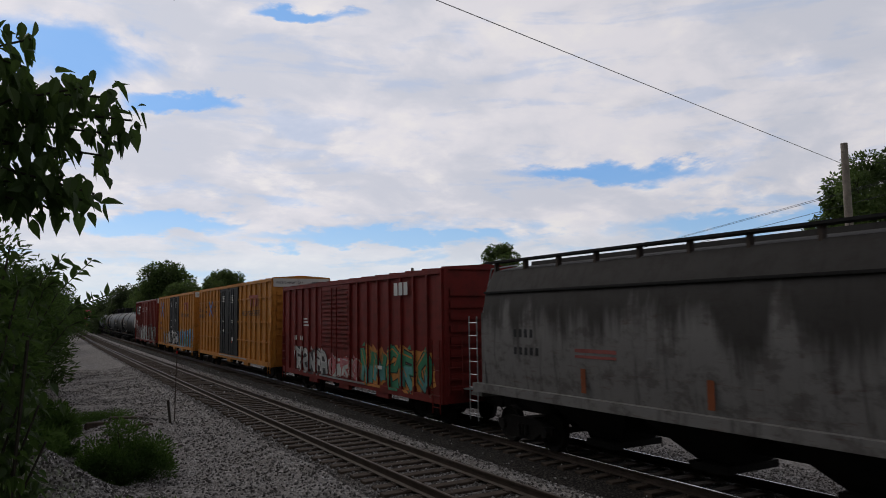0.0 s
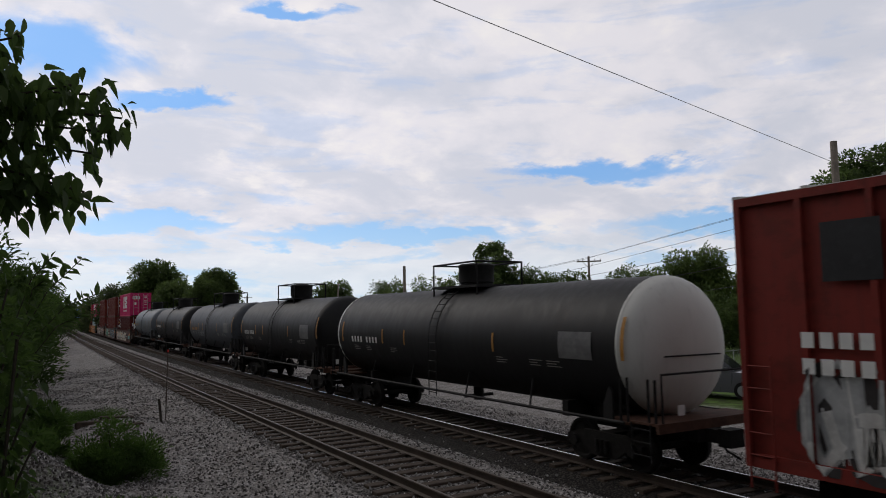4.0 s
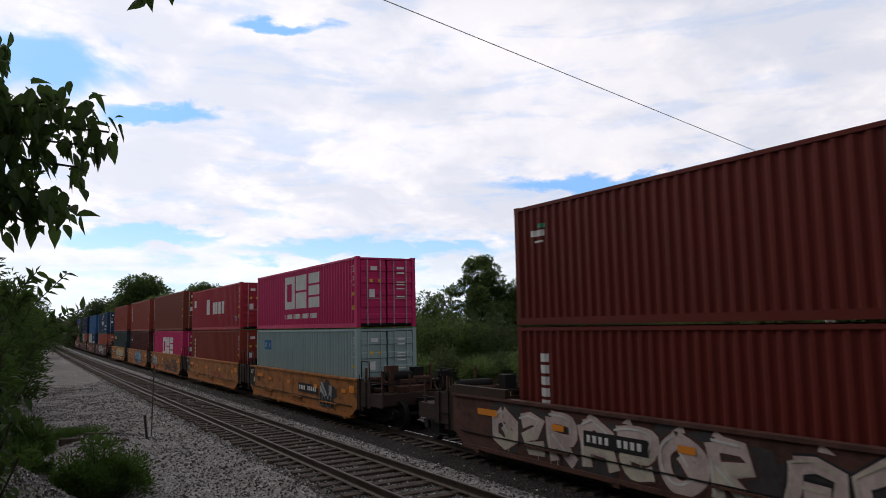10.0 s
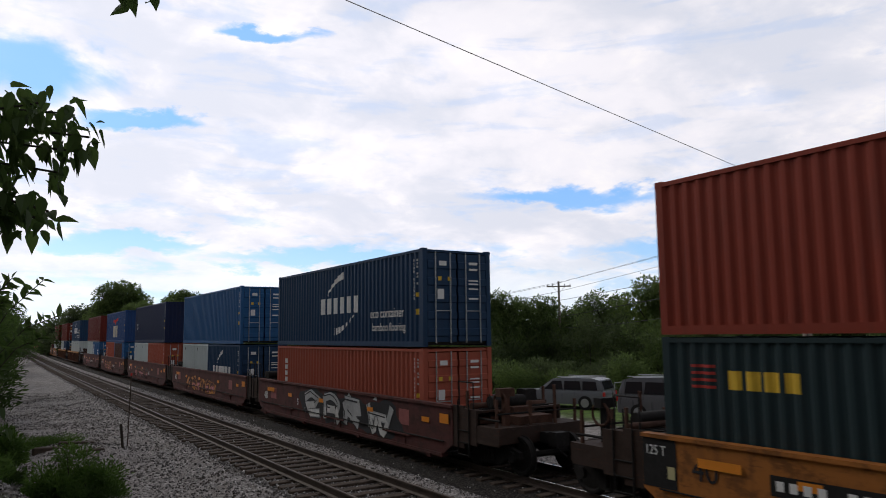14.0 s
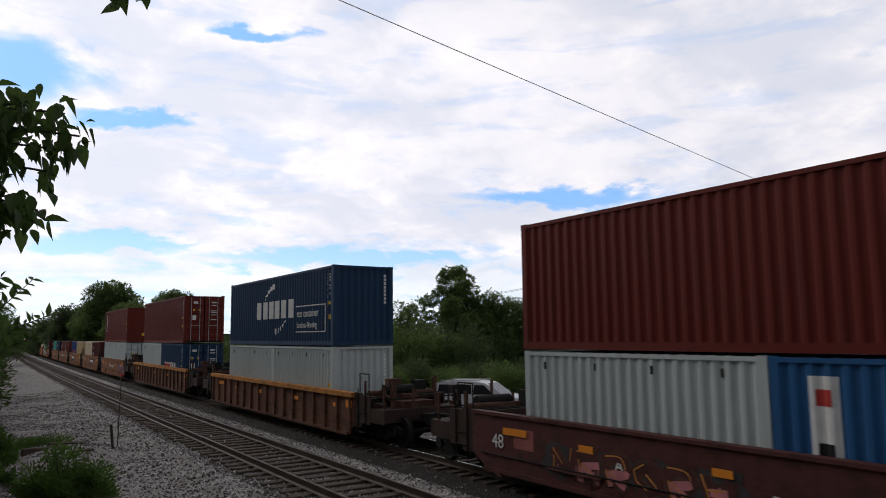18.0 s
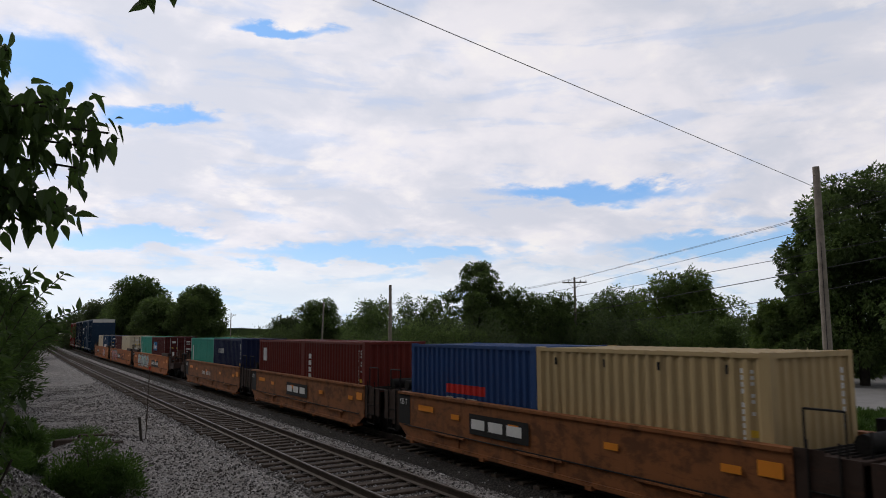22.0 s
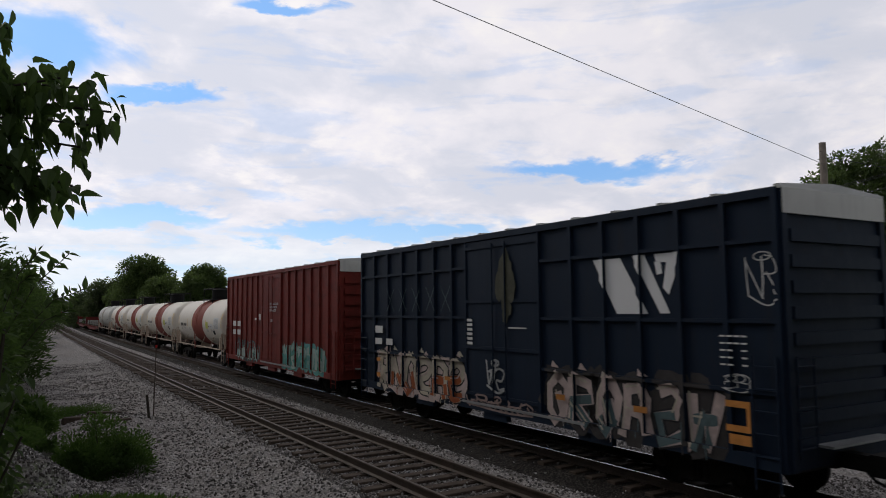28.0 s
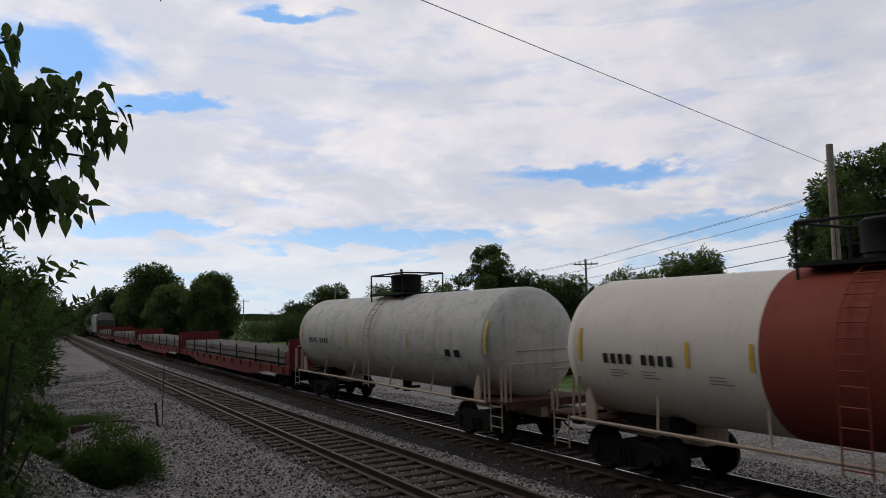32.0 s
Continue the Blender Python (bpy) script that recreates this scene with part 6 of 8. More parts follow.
        part("jacking_pad", boxes((-1.1, 1.1, e * (hl - 2.9) - .1, e * (hl - 2.9) + .1, .95, 1.3)), GREASE, c)
        add_truck(c, e * (hl - 1.75))
        add_coupler(c, e * (hl + .1), e)
    part("brake_cylinder", rods(((-.6, -hl + 1.2, 1.36), (-.6, -hl + 2.0, 1.36), .2), n=12), frame_mat, c, "small air reservoir", True)
    return c


STENCIL = plain("faded_stencil_grey", (0.3, 0.29, 0.27), 0.7, 0, 0.2)
NOTICE = plain("yellow_green_notice", (0.55, 0.56, 0.1), 0.6, 0, 0.2)


def tank_marks(c, L, r, zc, dark, strips, seed):
    """Reflective strips, stencil bars and plates that follow the curve of the barrel's near side."""
    def curved(mat, rows, name):
        if len(rows) > 1 and name != "stencil_bar":
            for one in rows:
                curved(mat, [one], name)
            return
        bm = bmesh.new()
        rr = r + (.02 if name == "stencil_bar" else .015)
        for y0, y1, z0, z1 in rows:
            n = 4
            row = []
            for k in range(n + 1):
                z = z0 + (z1 - z0) * k / n
                x = -math.sqrt(max(.01, rr * rr - (z - zc) ** 2))
                row.append((bm.verts.new((x, y0, z)), bm.verts.new((x, y1, z))))
            for a, b in zip(row, row[1:]):
                bm.faces.new((a[0], b[0], b[1], a[1]))
        me = bpy.data.meshes.new(name)
        bm.to_mesh(me)
        bm.free()
        me.materials.append(mat)
        ob = part(name, me, mat, c)
        if name == "stencil_bar":
            tagged(ob, kind="stuff")
    k = L / 12.8
    curved(strips, [(-5.95 * k - .05, -5.95 * k + .05, zc - .26, zc + .62)] + [(y * k - .04, y * k + .04, zc - .26, zc + .22) for y in (-2.34, 1.55, 2.8)] + [(5.5 * k - .05, 5.5 * k + .05, zc - .26, zc + .45)], "reflective_strip")
    curved(dark, [(y * k, y * k + .13, zc - .26, zc - .06) for y in (4.72, 4.52, 4.32, 4.12, 3.74, 3.54, 3.34, 3.14)], "number_bar")
    rng = random.Random(seed)
    curved(STENCIL, [(y * k - rng.uniform(.3, .55), y * k, zc - z, zc - z + .02) for y in (4.7, 3.9, 2.4, -2.4, -3.5, -4.0) for z in (.4, .46, .52)], "stencil_bar")
    return curved


def hopper(L, mat, label):
    """A covered hopper: rounded sides, sloped ends, side sills, outlet bays and a roof with running boards."""
    c = thing("covered_hopper", label, "covered hopper car", "hopper cars")
    hl = L / 2
    prof = [(-1.45, 1.5), (-1.56, 2.4), (-1.56, 3.4), (-1.47, 3.95), (-1.2, 4.5), (-.6, 4.62), (0, 4.66)]
    prof = prof + [(-x, z) for x, z in prof[-2::-1]]
    bm = bmesh.new()
    rings = []
    for y, f in ((-hl + 2.2, 1.5), (-hl + .9, 2.7), (-hl + .55, 3.2), (-hl + .5, 3.2), (hl - .5, 3.2), (hl - .55, 3.2), (hl - .9, 2.7), (hl - 2.2, 1.5)):
        rings.append([(x, y, z if z > f else z) for x, z in prof])
    loft(bm, [rings[3], rings[4]])
    bmesh.ops.delete(bm, geom=[f for f in bm.faces if abs(f.normal.y) > .9 or len(f.verts) > 6], context="FACES_ONLY")
    part("body", bm, mat, c, "streaked grey steel body", True)
    for e in (-1, 1):
        bm = bmesh.new()
        y0, y1 = e * (hl - .5), e * (hl - 2.4)
        up = [bm.verts.new((x, y0, z)) for x, z in prof if z >= 3.2]
        lo = [bm.verts.new((x, y1, 1.5)) for x in (-1.45, 1.45)]
        bm.faces.new(up)
        bm.faces.new([up[0], up[-1], lo[1], lo[0]])
        part("end_slope", bm, mat, c, "sloped end sheet")
        add_ladder(c, -1.52, e * (hl - .1), e * (hl + .3), .5, 3.3, GALV, 8)
        part("end_post", boxes((-1.5, -1.38, *sorted((e * (hl - .45), e * (hl - .3))), 1.4, 3.4), (1.38, 1.5, *sorted((e * (hl - .45), e * (hl - .3))), 1.4, 3.4), (-1.45, 1.45, *sorted((e * (hl - .2), e * (hl + .35))), 1.15, 1.25)), mat, c)
        part("roof_rail", rods(((-1.2, e * (hl + .1), 3.3), (-1.0, e * (hl - .1), 4.6), .02), ((-1.0, e * (hl - .1), 4.6), (-.2, e * (hl - .2), 4.72), .02), n=5), GALV, c)
        add_truck(c, e * (hl - 1.5))
        add_coupler(c, e * (hl + .2), e)
    for s in (-1, 1):
        part("side_sill", boxes((*sorted((s * 1.4, s * 1.62)), -hl, hl, 1.3, 1.52)), mat, c, "long pale side sill")
        part("eave_flange", boxes((*sorted((s * 1.36, s * 1.53)), -hl + .5, hl - .5, 3.9, 3.95)), BLACK, c)
        part("running_board", boxes((*sorted((s * .95, s * 1.3)), -hl + .2, hl - .2, 4.72, 4.77)), BLACK, c, "sooty grating running board")
        for k in range(13):
            y = -hl + .6 + k * (L - 1.2) / 12
            part("board_bracket", boxes((*sorted((s * 1.1, s * 1.22)), y - .04, y + .04, 4.46, 4.72)), STEEL, c)
    for k in range(4):
        y = -hl + 4.0 + k * (L - 8.0) / 3
        bm = bmesh.new()
        loft(bm, [[(-1.4, y - 1.6, 1.5), (1.4, y - 1.6, 1.5), (1.4, y + 1.6, 1.5), (-1.4, y + 1.6, 1.5)], [(-.5, y - .4, .45), (.5, y - .4, .45), (.5, y + .4, .45), (-.5, y + .4, .45)]])
        part("outlet_bay", bm, BLACK, c, "tapered outlet bay")
        part("outlet_gate", boxes((-.75, .75, y - .45, y + .45, .33, .47)), GREASE, c)
    part("hatch_trough", boxes((-.45, .45, -hl + 1.2, hl - 1.2, 4.6, 4.74)), mat, c)
    part("centre_sill", boxes((-.3, .3, -hl, hl, .72, 1.05)), BLACK, c)
    return c


def flat_car(L, mat, label, load=True):
    c = thing("flat_car", label, "flat car", "flat cars")
    hl = L / 2
    part("deck", boxes((-1.42, 1.42, -hl, hl, 1.02, 1.12)), TIE, c, "timber deck")
    for s in (-1, 1):
        bm = bmesh.new()
        x0, x1 = sorted((s * 1.34, s * 1.45))
        loft(bm, [[(x0, y, zb), (x1, y, zb), (x1, y, 1.1), (x0, y, 1.1)] for y, zb in ((-hl, .75), (-hl * .7, .75), (-hl * .5, .45), (hl * .5, .45), (hl * .7, .75), (hl, .75))])
        part("side_sill", bm, mat, c, "fish-bellied steel side sill")
        for k in range(14):
            y = -hl + .8 + k * (L - 1.6) / 13
            part("stake_pocket", boxes((*sorted((s * 1.45, s * 1.52)), y - .06, y + .06, .82, 1.1)), mat, c)
        for k in range(7):
            y = -hl + 1.5 + k * (L - 3) / 6
            part("stake", boxes((*sorted((s * 1.44, s * 1.5)), y - .05, y + .05, 1.1, 1.95)), GREASE, c)
    for e in (-1, 1):
        part("bulkhead", boxes((-1.4, 1.4, *sorted((e * (hl - .1), e * (hl - .22))), 1.1, 2.35), (-1.3, -1.1, *sorted((e * (hl - .22), e * (hl - .9))), 1.1, 1.7), (1.1, 1.3, *sorted((e * (hl - .22), e * (hl - .9))), 1.1, 1.7)), mat, c, "low red end bulkhead")
        add_truck(c, e * (hl - 2.2))
        add_coupler(c, e * hl, e)
    part("centre_sill", boxes((-.3, .3, -hl, hl, .68, 1.02)), BLACK, c)
    return c


def rail_load(L):
    """Lengths of rail stacked flat on the deck."""
    c = thing("rail_stack", "stack of pale grey steel lengths on timber bearers", "steel load", "loads on the flat cars")
    hl = L / 2 - 1.2
    for k in range(2):
        for i in range(9):
            x = -1.15 + i * .285
            z = 1.22 + k * .3
            part("steel_length", cached(("steel", L), plain("weathered_steel_lengths", (0.17, 0.155, 0.14), 0.6, 0.2), lambda: boxes((-.11, .11, -hl, hl, 0, .2), (-.05, .05, -hl, hl, .2, .26))), None, c).location = (x, 0, z)
        for y in (-hl * .8, -hl * .3, hl * .3, hl * .8):
            part("bearer", boxes((-1.3, 1.3, y - .06, y + .06, 1.12 + k * .3 + (.06 if k else 0), 1.22 + k * .3)), TIE, c)
    return c


# ---- the train, from its head ----
P = {n: paint("container_" + n, c, 0.5, g, r) for n, c, g, r in (
    ("oxide", (0.128, 0.0175, 0.0115), .45, .2), ("brown", (0.185, 0.04, 0.021), .4, .15), ("brick", (0.245, 0.041, 0.023), .4, .18), ("maroon", (0.072, 0.010, 0.009), .35, .15), ("red", (0.36, 0.028, 0.045), .3, .1), ("magenta", (0.53, 0.024, 0.125), .25, .08),
    ("green", (0.02, 0.038, 0.042), .4, .12), ("navy", (0.013, 0.042, 0.095), .4, .15), ("blue", (0.02, 0.095, 0.235), .35, .12), ("aplblue", (0.017, 0.055, 0.17), .4, .3), ("deepblue", (0.009, 0.016, 0.055), .4, .15), ("grey", (0.46, 0.51, 0.50), .25, .12), ("palegreen", (0.30, 0.40, 0.40), .3, .15),
    ("cream", (0.62, 0.54, 0.39), .25, .1), ("tan", (0.47, 0.35, 0.18), .3, .12), ("teal", (0.055, 0.33, 0.25), .35, .15), ("rustred", (0.33, 0.075, 0.04), .35, .15), ("darkbrown", (0.075, 0.03, 0.02), .4, .2), ("orangered", (0.36, 0.085, 0.05), .3, .15))}
WELL_YELLOW = paint("well_yellow", (0.38, 0.14, 0.03), 0.6, .5, .35, wear=.75)
WELL_ORANGE = paint("well_orange", (0.39, 0.122, 0.03), 0.6, .5, .35, wear=.75)
WELL_BROWN = paint("well_brown", (0.10, 0.045, 0.035), 0.65, .5, .5, wear=.75)
WELL_MAROON = paint("well_maroon", (0.09, 0.03, 0.027), 0.65, .45, .35, wear=.75)
WELL_DULL = paint("well_dull_yellow", (0.25, 0.095, 0.034), 0.65, .6, .5, wear=.75)
HC, GP = 2.896, 2.591
HW = -1.219 + 0.012
LINE40, LINE20 = corr(12.192), corr(6.058)
S_WHITE, S_SILVER, S_BLACK = spray("white", (0.62, 0.62, 0.6)), spray("silver", (0.42, 0.43, 0.43)), spray("black", (0.025, 0.025, 0.028))
S_GREEN, S_TEAL, S_BLUE, S_SKY = spray("green", (0.05, 0.26, 0.14)), spray("teal", (0.12, 0.36, 0.34)), spray("blue", (0.03, 0.2, 0.45)), spray("sky", (0.15, 0.42, 0.6))
S_PINK, S_RED, S_ORANGE, S_CREAM, S_MINT = spray("pink", (0.55, 0.2, 0.22)), spray("red", (0.45, 0.05, 0.04)), spray("orange", (0.6, 0.25, 0.06)), spray("cream", (0.55, 0.5, 0.4)), spray("mint", (0.4, 0.52, 0.48))
S_AMBER = spray("dull_amber", (0.42, 0.2, 0.04))
S_HAZE = spray("haze", (0.05, 0.045, 0.045))
S_ROSE = spray("pale_rose", (0.56, 0.45, 0.42))
S_NIGHT = spray("night_blue", (0.03, 0.05, 0.065))
S_YELLOW, S_VIOLET = spray("yellow", (0.6, 0.48, 0.06)), spray("violet", (0.2, 0.1, 0.2))


def logo_ring(c, mat, y, z, w, h, t, pts):
    """Three block shapes in a row: an open square and two stacks of bars; y is their far edge."""
    a = y
    rows = [(a - w, a - w + t, z, z + h), (a - t, a, z, z + h), (a - w + t, a - t, z, z + t), (a - w + t, a - t, z + h - t, z + h)]
    b = a - w - t * .7
    rows += [(b - w, b, z, z + h * .48), (b - w, b, z + h * .54, z + h)]
    d = b - w - t * .7
    rows += [(d - w, d, z, z + h * .3), (d - w, d, z + h * .36, z + h * .64), (d - w, d, z + h * .7, z + h)]
    marks("emblem", c, mat, HW, rows, pts, "large white block emblem")


def word_bars(c, mat, y, z, w, h, n, x=HW, pts=None, gap=.25, name="emblem", label=""):
    """A brand name as n plain upright blocks."""
    p = w / n
    rows = []
    for i in range(n):
        a = y - i * p
        marks(name, c, mat, x, [(a - p * (1 - gap), a, z, z + h)], pts, label)


def tall_bars(c, mat, y, z, w, h, n, pts):
    """A brand name set upright: n small blocks below one another."""
    p = h / n
    rows = []
    for i in range(n):
        zz = z + h - (i + 1) * p
        marks("emblem_block", c, mat, HW, [(y - w, y, zz + p * .14, zz + p * .86)], pts)


def swoosh(c, mat, y0, z0, y1, z1, bow, w, pts):
    """A tapering arc, in short slanted pieces."""
    n, rows = 10, []
    for i in range(n):
        f0, f1 = i / n, (i + 1) / n
        def at(f):
            return y0 + (y1 - y0) * f, z0 + (z1 - z0) * f + bow * math.sin(math.pi * f)
        (ya, za), (yb, zb) = at(f0), at(f1)
        wa, wb = w * (.25 + .75 * f0), w * (.25 + .75 * f1)
        rows.append((yb, ya, zb - wb / 2, za - wa / 2, zb + wb / 2, za + wa / 2))
    marks("emblem", c, mat, HW, rows, pts)


def on_well(s0, z, L, H, mat, label, near_end="doors", code=True):
    return couple(container(L, H, mat, label, near_end, code), s0, s0 + L, 0, z + (0.045 if z > 1 else 0.0))


def end_gear(w, half, e):
    """Stakes, a guard bar and the hand brake wheel on an end platform."""
    for x, o, z in ((-1.28, .5, 1.95), (-1.28, 1.75, 1.8), (1.28, .5, 1.95), (1.28, 1.75, 1.7), (-.3, 1.85, 1.75), (.55, 1.8, 2.1)):
        part("stake", boxes((x - .03, x + .03, e * (half + o) - .03, e * (half + o) + .03, .9, z)), RUSTY, w, "rusty upright stake")
    part("draft_casting", boxes((-.55, .55, *sorted((e * (half + .9), e * (half + 1.7))), 1.13, 1.34), (-.3, .3, *sorted((e * (half + .4), e * (half + 1.2))), 1.34, 1.52), (-1.2, -.7, *sorted((e * (half + .2), e * (half + .9))), 1.13, 1.3)), RUSTY, w, "rusty castings piled over the end deck")
    part("cross_tube", rods(((-1.2, e * (half + .55), 1.55), (1.2, e * (half + .6), 1.5), .09), n=10), RUSTY, w, "rusty cross tube", True)
    part("guard_bar", rods(((-1.28, e * (half + 1.8), 1.45), (1.28, e * (half + 1.8), 1.45), .025), ((-1.3, e * (half + .3), 1.3), (-1.3, e * (half + 1.9), 1.3), .03), n=6), GREASE, w)
    ring = [(-.98, e * (half + 1.5) + .24 * math.cos(k * .5236), 1.72 + .24 * math.sin(k * .5236)) for k in range(13)]
    part("brake_wheel", tube_of(ring, .03), RUSTY, w, "hand brake wheel")


def put_well(sc, half, mat, label, style="smooth", top=1.5, pitch=None, first=False, last=False, own=False, chord=None):
    """A well car centred at sc; an articulated unit carries the truck at its far joint, the first one also the truck before it."""
    w = well_car(half, top, mat, label, style, chord=chord)
    joint = (pitch or 2 * half + 2.4) / 2
    add_truck(w, joint if not (last or own) else half + 1.15)
    if first or own:
        add_truck(w, -half - 1.15)
        part("sill_end", boxes((-.4, .4, -half - 1.9, -half, .7, 1.15), (-1.37, 1.37, -half - 1.95, -half - 1.05, 1.08, 1.13), (-1.39, -1.33, -half - 1.95, -half - 1.05, .7, 1.13), (1.33, 1.39, -half - 1.95, -half - 1.05, .7, 1.13), (-1.39, 1.39, -half - 1.99, -half - 1.93, .75, 1.14)), paint("well_platform", (0.042, 0.026, 0.02), 0.7, .5, .5, wear=.8), w, "stained steel end deck")
        part("brake_stand", boxes((-.9, -.75, -half - 1.6, -half - 1.45, 1.0, 2.0), (-1.05, -.6, -half - 1.62, -half - 1.4, 1.85, 2.05)), RUSTY, w, "rusty hand brake stand")
        add_coupler(w, -half - 1.9, -1)
        end_gear(w, half, -1)
    if last or own:
        part("sill_end", boxes((-.4, .4, half, half + 1.9, .7, 1.15), (-1.37, 1.37, half + 1.05, half + 1.95, 1.08, 1.13), (-1.39, -1.33, half + 1.05, half + 1.95, .7, 1.13), (1.33, 1.39, half + 1.05, half + 1.95, .7, 1.13), (-1.39, 1.39, half + 1.93, half + 1.99, .75, 1.14)), paint("well_platform", (0.042, 0.026, 0.02), 0.7, .5, .5, wear=.8), w, "stained steel end deck")
        part("brake_stand", boxes((-.9, -.75, half + 1.45, half + 1.6, 1.0, 2.0), (-1.05, -.6, half + 1.4, half + 1.62, 1.85, 2.05)), GREASE, w)
        add_coupler(w, half + 1.9, 1)
        end_gear(w, half, 1)
    else:
        part("articulation", boxes((-.5, .5, half, joint + .3, .75, .98)), GREASE, w, "articulated joint casting")
    x = -1.448
    for r in [(y - .2, y + .2, top - .5, top - .36) for y in (-half * .83, -half * .4, half * .1, half * .5)] + [(-half + .15, -half + .6, top - .45, top - .2), (half - 2.1, half - 1.25, top - .42, top - .26)]:
        marks("reflector", w, ORANGE, x, [r], None, "amber reflective patch")
    couple(w, sc - half, sc + half)
    return w


def plaque(w, y, z, width, h, n, mat=BLACK):
    marks("plaque", w, mat, -1.446, [(y - width, y, z, z + h)], None, "black painted plaque")
    p = (width - .2) / n
    marks("emblem", w, WHITE, -1.45, [(y - .1 - (i + 1) * p + p * (.22 if n < 6 else .42), y - .1 - i * p, z + h * .27, z + h * .75) for i in range(n) if n < 6 or i != 4], None, "white block emblem")


def build_train():
    X = -1.57
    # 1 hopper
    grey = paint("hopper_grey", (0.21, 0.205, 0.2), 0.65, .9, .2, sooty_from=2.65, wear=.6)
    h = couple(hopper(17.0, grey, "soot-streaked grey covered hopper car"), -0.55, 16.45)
    marks("number_bar", h, S_BLACK, -1.56, [(6.5 - k * .22, 6.62 - k * .22, 2.78, 2.98) for k in range(4)] + [(6.5 - k * .22, 6.62 - k * .22, 2.36, 2.54) for k in range(5)])
    marks("stripe", h, spray("faded_red", (0.3, 0.09, 0.08)), -1.56, [(3.0, 4.3, 2.5, 2.58), (3.0, 4.3, 2.38, 2.44)])
    marks("rust_streak", h, spray("rust", (0.28, 0.08, 0.03)), -1.53, [(y, y + .16, 1.62, 2.15) for y in (4.0, .6, -3.2, -6.4)])
    # 2 red boxcar with a low door
    red = paint("boxcar_red", (0.19, 0.02, 0.016), 0.55, .45, .2, wear=.4)
    b = couple(boxcar(15.65, 4.84, red, "weathered red boxcar with green and white graffiti", red, (0.9, 3.2), 1, .92), 18.35, 34.0)
    part("louvre", boxes(*[(-1.6, -1.55, -.55, 2.3, 2.15 + i * .17, 2.24 + i * .17) for i in range(13)]), red, b, "horizontal door ribs")
    word_bars(b, WHITE, -4.6, 4.0, 1.1, .42, 3, X)
    marks("number_bar", b, WHITE, X, [(5.85 - k * .2, 5.95 - k * .2, z, z + .2) for k in (0, 1, 4, 5) for z in (2.28, 1.8)])
    marks("stencil_bar", b, WHITE, X, [(4.2 - k * .1, 4.7, 3.2 - k * .14, 3.26 - k * .14) for k in range(3)] + [(-3.6, -3.1, 1.5, 1.62)])
    graffiti(b, X - .003, -7.2, -1.6, .92, 2.3, (S_GREEN, S_TEAL, S_ORANGE), S_BLACK, 1, 5, "green and black sprayed graffiti")
    graffiti(b, X - .003, 1.6, 5.9, .92, 1.95, (S_WHITE, S_SILVER), S_BLACK, 2, 5, "white sprayed graffiti")
    graffiti(b, X - .003, -1.5, 1.5, 1.0, 1.8, (S_PINK, S_WHITE), S_RED, 3, 4, "faded pink graffiti")
    # 3, 4 yellow boxcars
    yel = paint("boxcar_yellow", (0.52, 0.215, 0.037), 0.5, .45, .2, wear=.3)
    dark = paint("boxcar_black_door", (0.018, 0.019, 0.02), 0.5, .3, .1)
    galv = plain("galvanised_roof", (0.5, 0.5, 0.48), 0.5, .3, .2, 2.0)
    cap = paint("white_cap", (0.62, 0.62, 0.58), .55, .25, .1)
    ttx_red = spray("mark_red", (0.30, 0.05, 0.03))
    for s0, s1, rails, words in ((36.1, 55.05, (2.0, 3.05, 4.35), 0), (57.3, 76.1, (), 1)):
        b = couple(boxcar(s1 - s0, 5.4, yel, "tall yellow boxcar with black double doors" + (" and blue graffiti" if words else ""), dark, (0.05, 4.75), 2, 1.05, rails, yel, cap, .08, .8), s0, s1)
        marks("emblem", b, ttx_red, X - .012, [(-6.9, -5.0, 4.38, 4.52), (-5.5, -5.3, 3.9, 4.38), (-6.1, -5.9, 3.9, 4.38), (-6.55, -6.35, 3.9, 4.52), (-6.85, -6.65, 3.9, 4.45)], None, "dark red block emblem")
        lettering("RAILCAR POOLING EXPERTS" if not words else "Railcar Pooling Experts", b, S_BLACK, X - .012, -3.5 if not words else -3.8, 3.4, .42 if not words else .4, "dark lettering", .72 if not words else .95)
        yc = 5.25 if not words else 6.85
        k, zc = (.74, 3.88) if not words else (1.0, 4.1)
        for col, lift, wide, rows in ((S_BLUE, .016, .24, ((.78, -.68, 0, -.04), (.78, .68, 0, .04))), (ttx_red, .012, .2, ((.85, -.42, .14, -.1), (.85, .42, .14, .1)))):
            cross = []
            for a, za, q, zq in rows:
                for e in (-1, 1):
                    ya, yb, ha, hb = yc + e * a * k, yc + e * q * k, zc + za * k, zc + zq * k
                    (ya, ha), (yb, hb) = sorted(((ya, ha), (yb, hb)))
                    cross.append((ya, yb, ha - wide * k / 2, hb - wide * k / 2, ha + wide * k / 2, hb + wide * k / 2))
            marks("emblem", b, col, X - lift, cross, None, "crossed blue and red emblem")
        lettering("next\nload", b, S_BLACK, X - .012, yc + 1.75, zc + .07, .34 if words else .3, "dark lettering")
        lettering("any\nroad", b, S_BLACK, X - .012, yc - 1.15, zc + .07, .34 if words else .3, "dark lettering")
        cols, tops = ((9.0, 8.17, 7.34), (3.7, 3.3)) if not words else ((8.1, 7.28, 6.45), (2.68, 2.22))
        marks("number_bar", b, S_BLACK, X - .012, [(y + o - .07, y + o + .07, z, z + .25) for z in tops for y in cols for o in (.14, -.14) if not (z == tops[0] and y == cols[2])][:9 if words else 10])
        marks("warning_label", b, S_ORANGE, X - .012, [(yc + 1.28, yc + 1.42, 1.35, 1.75)])
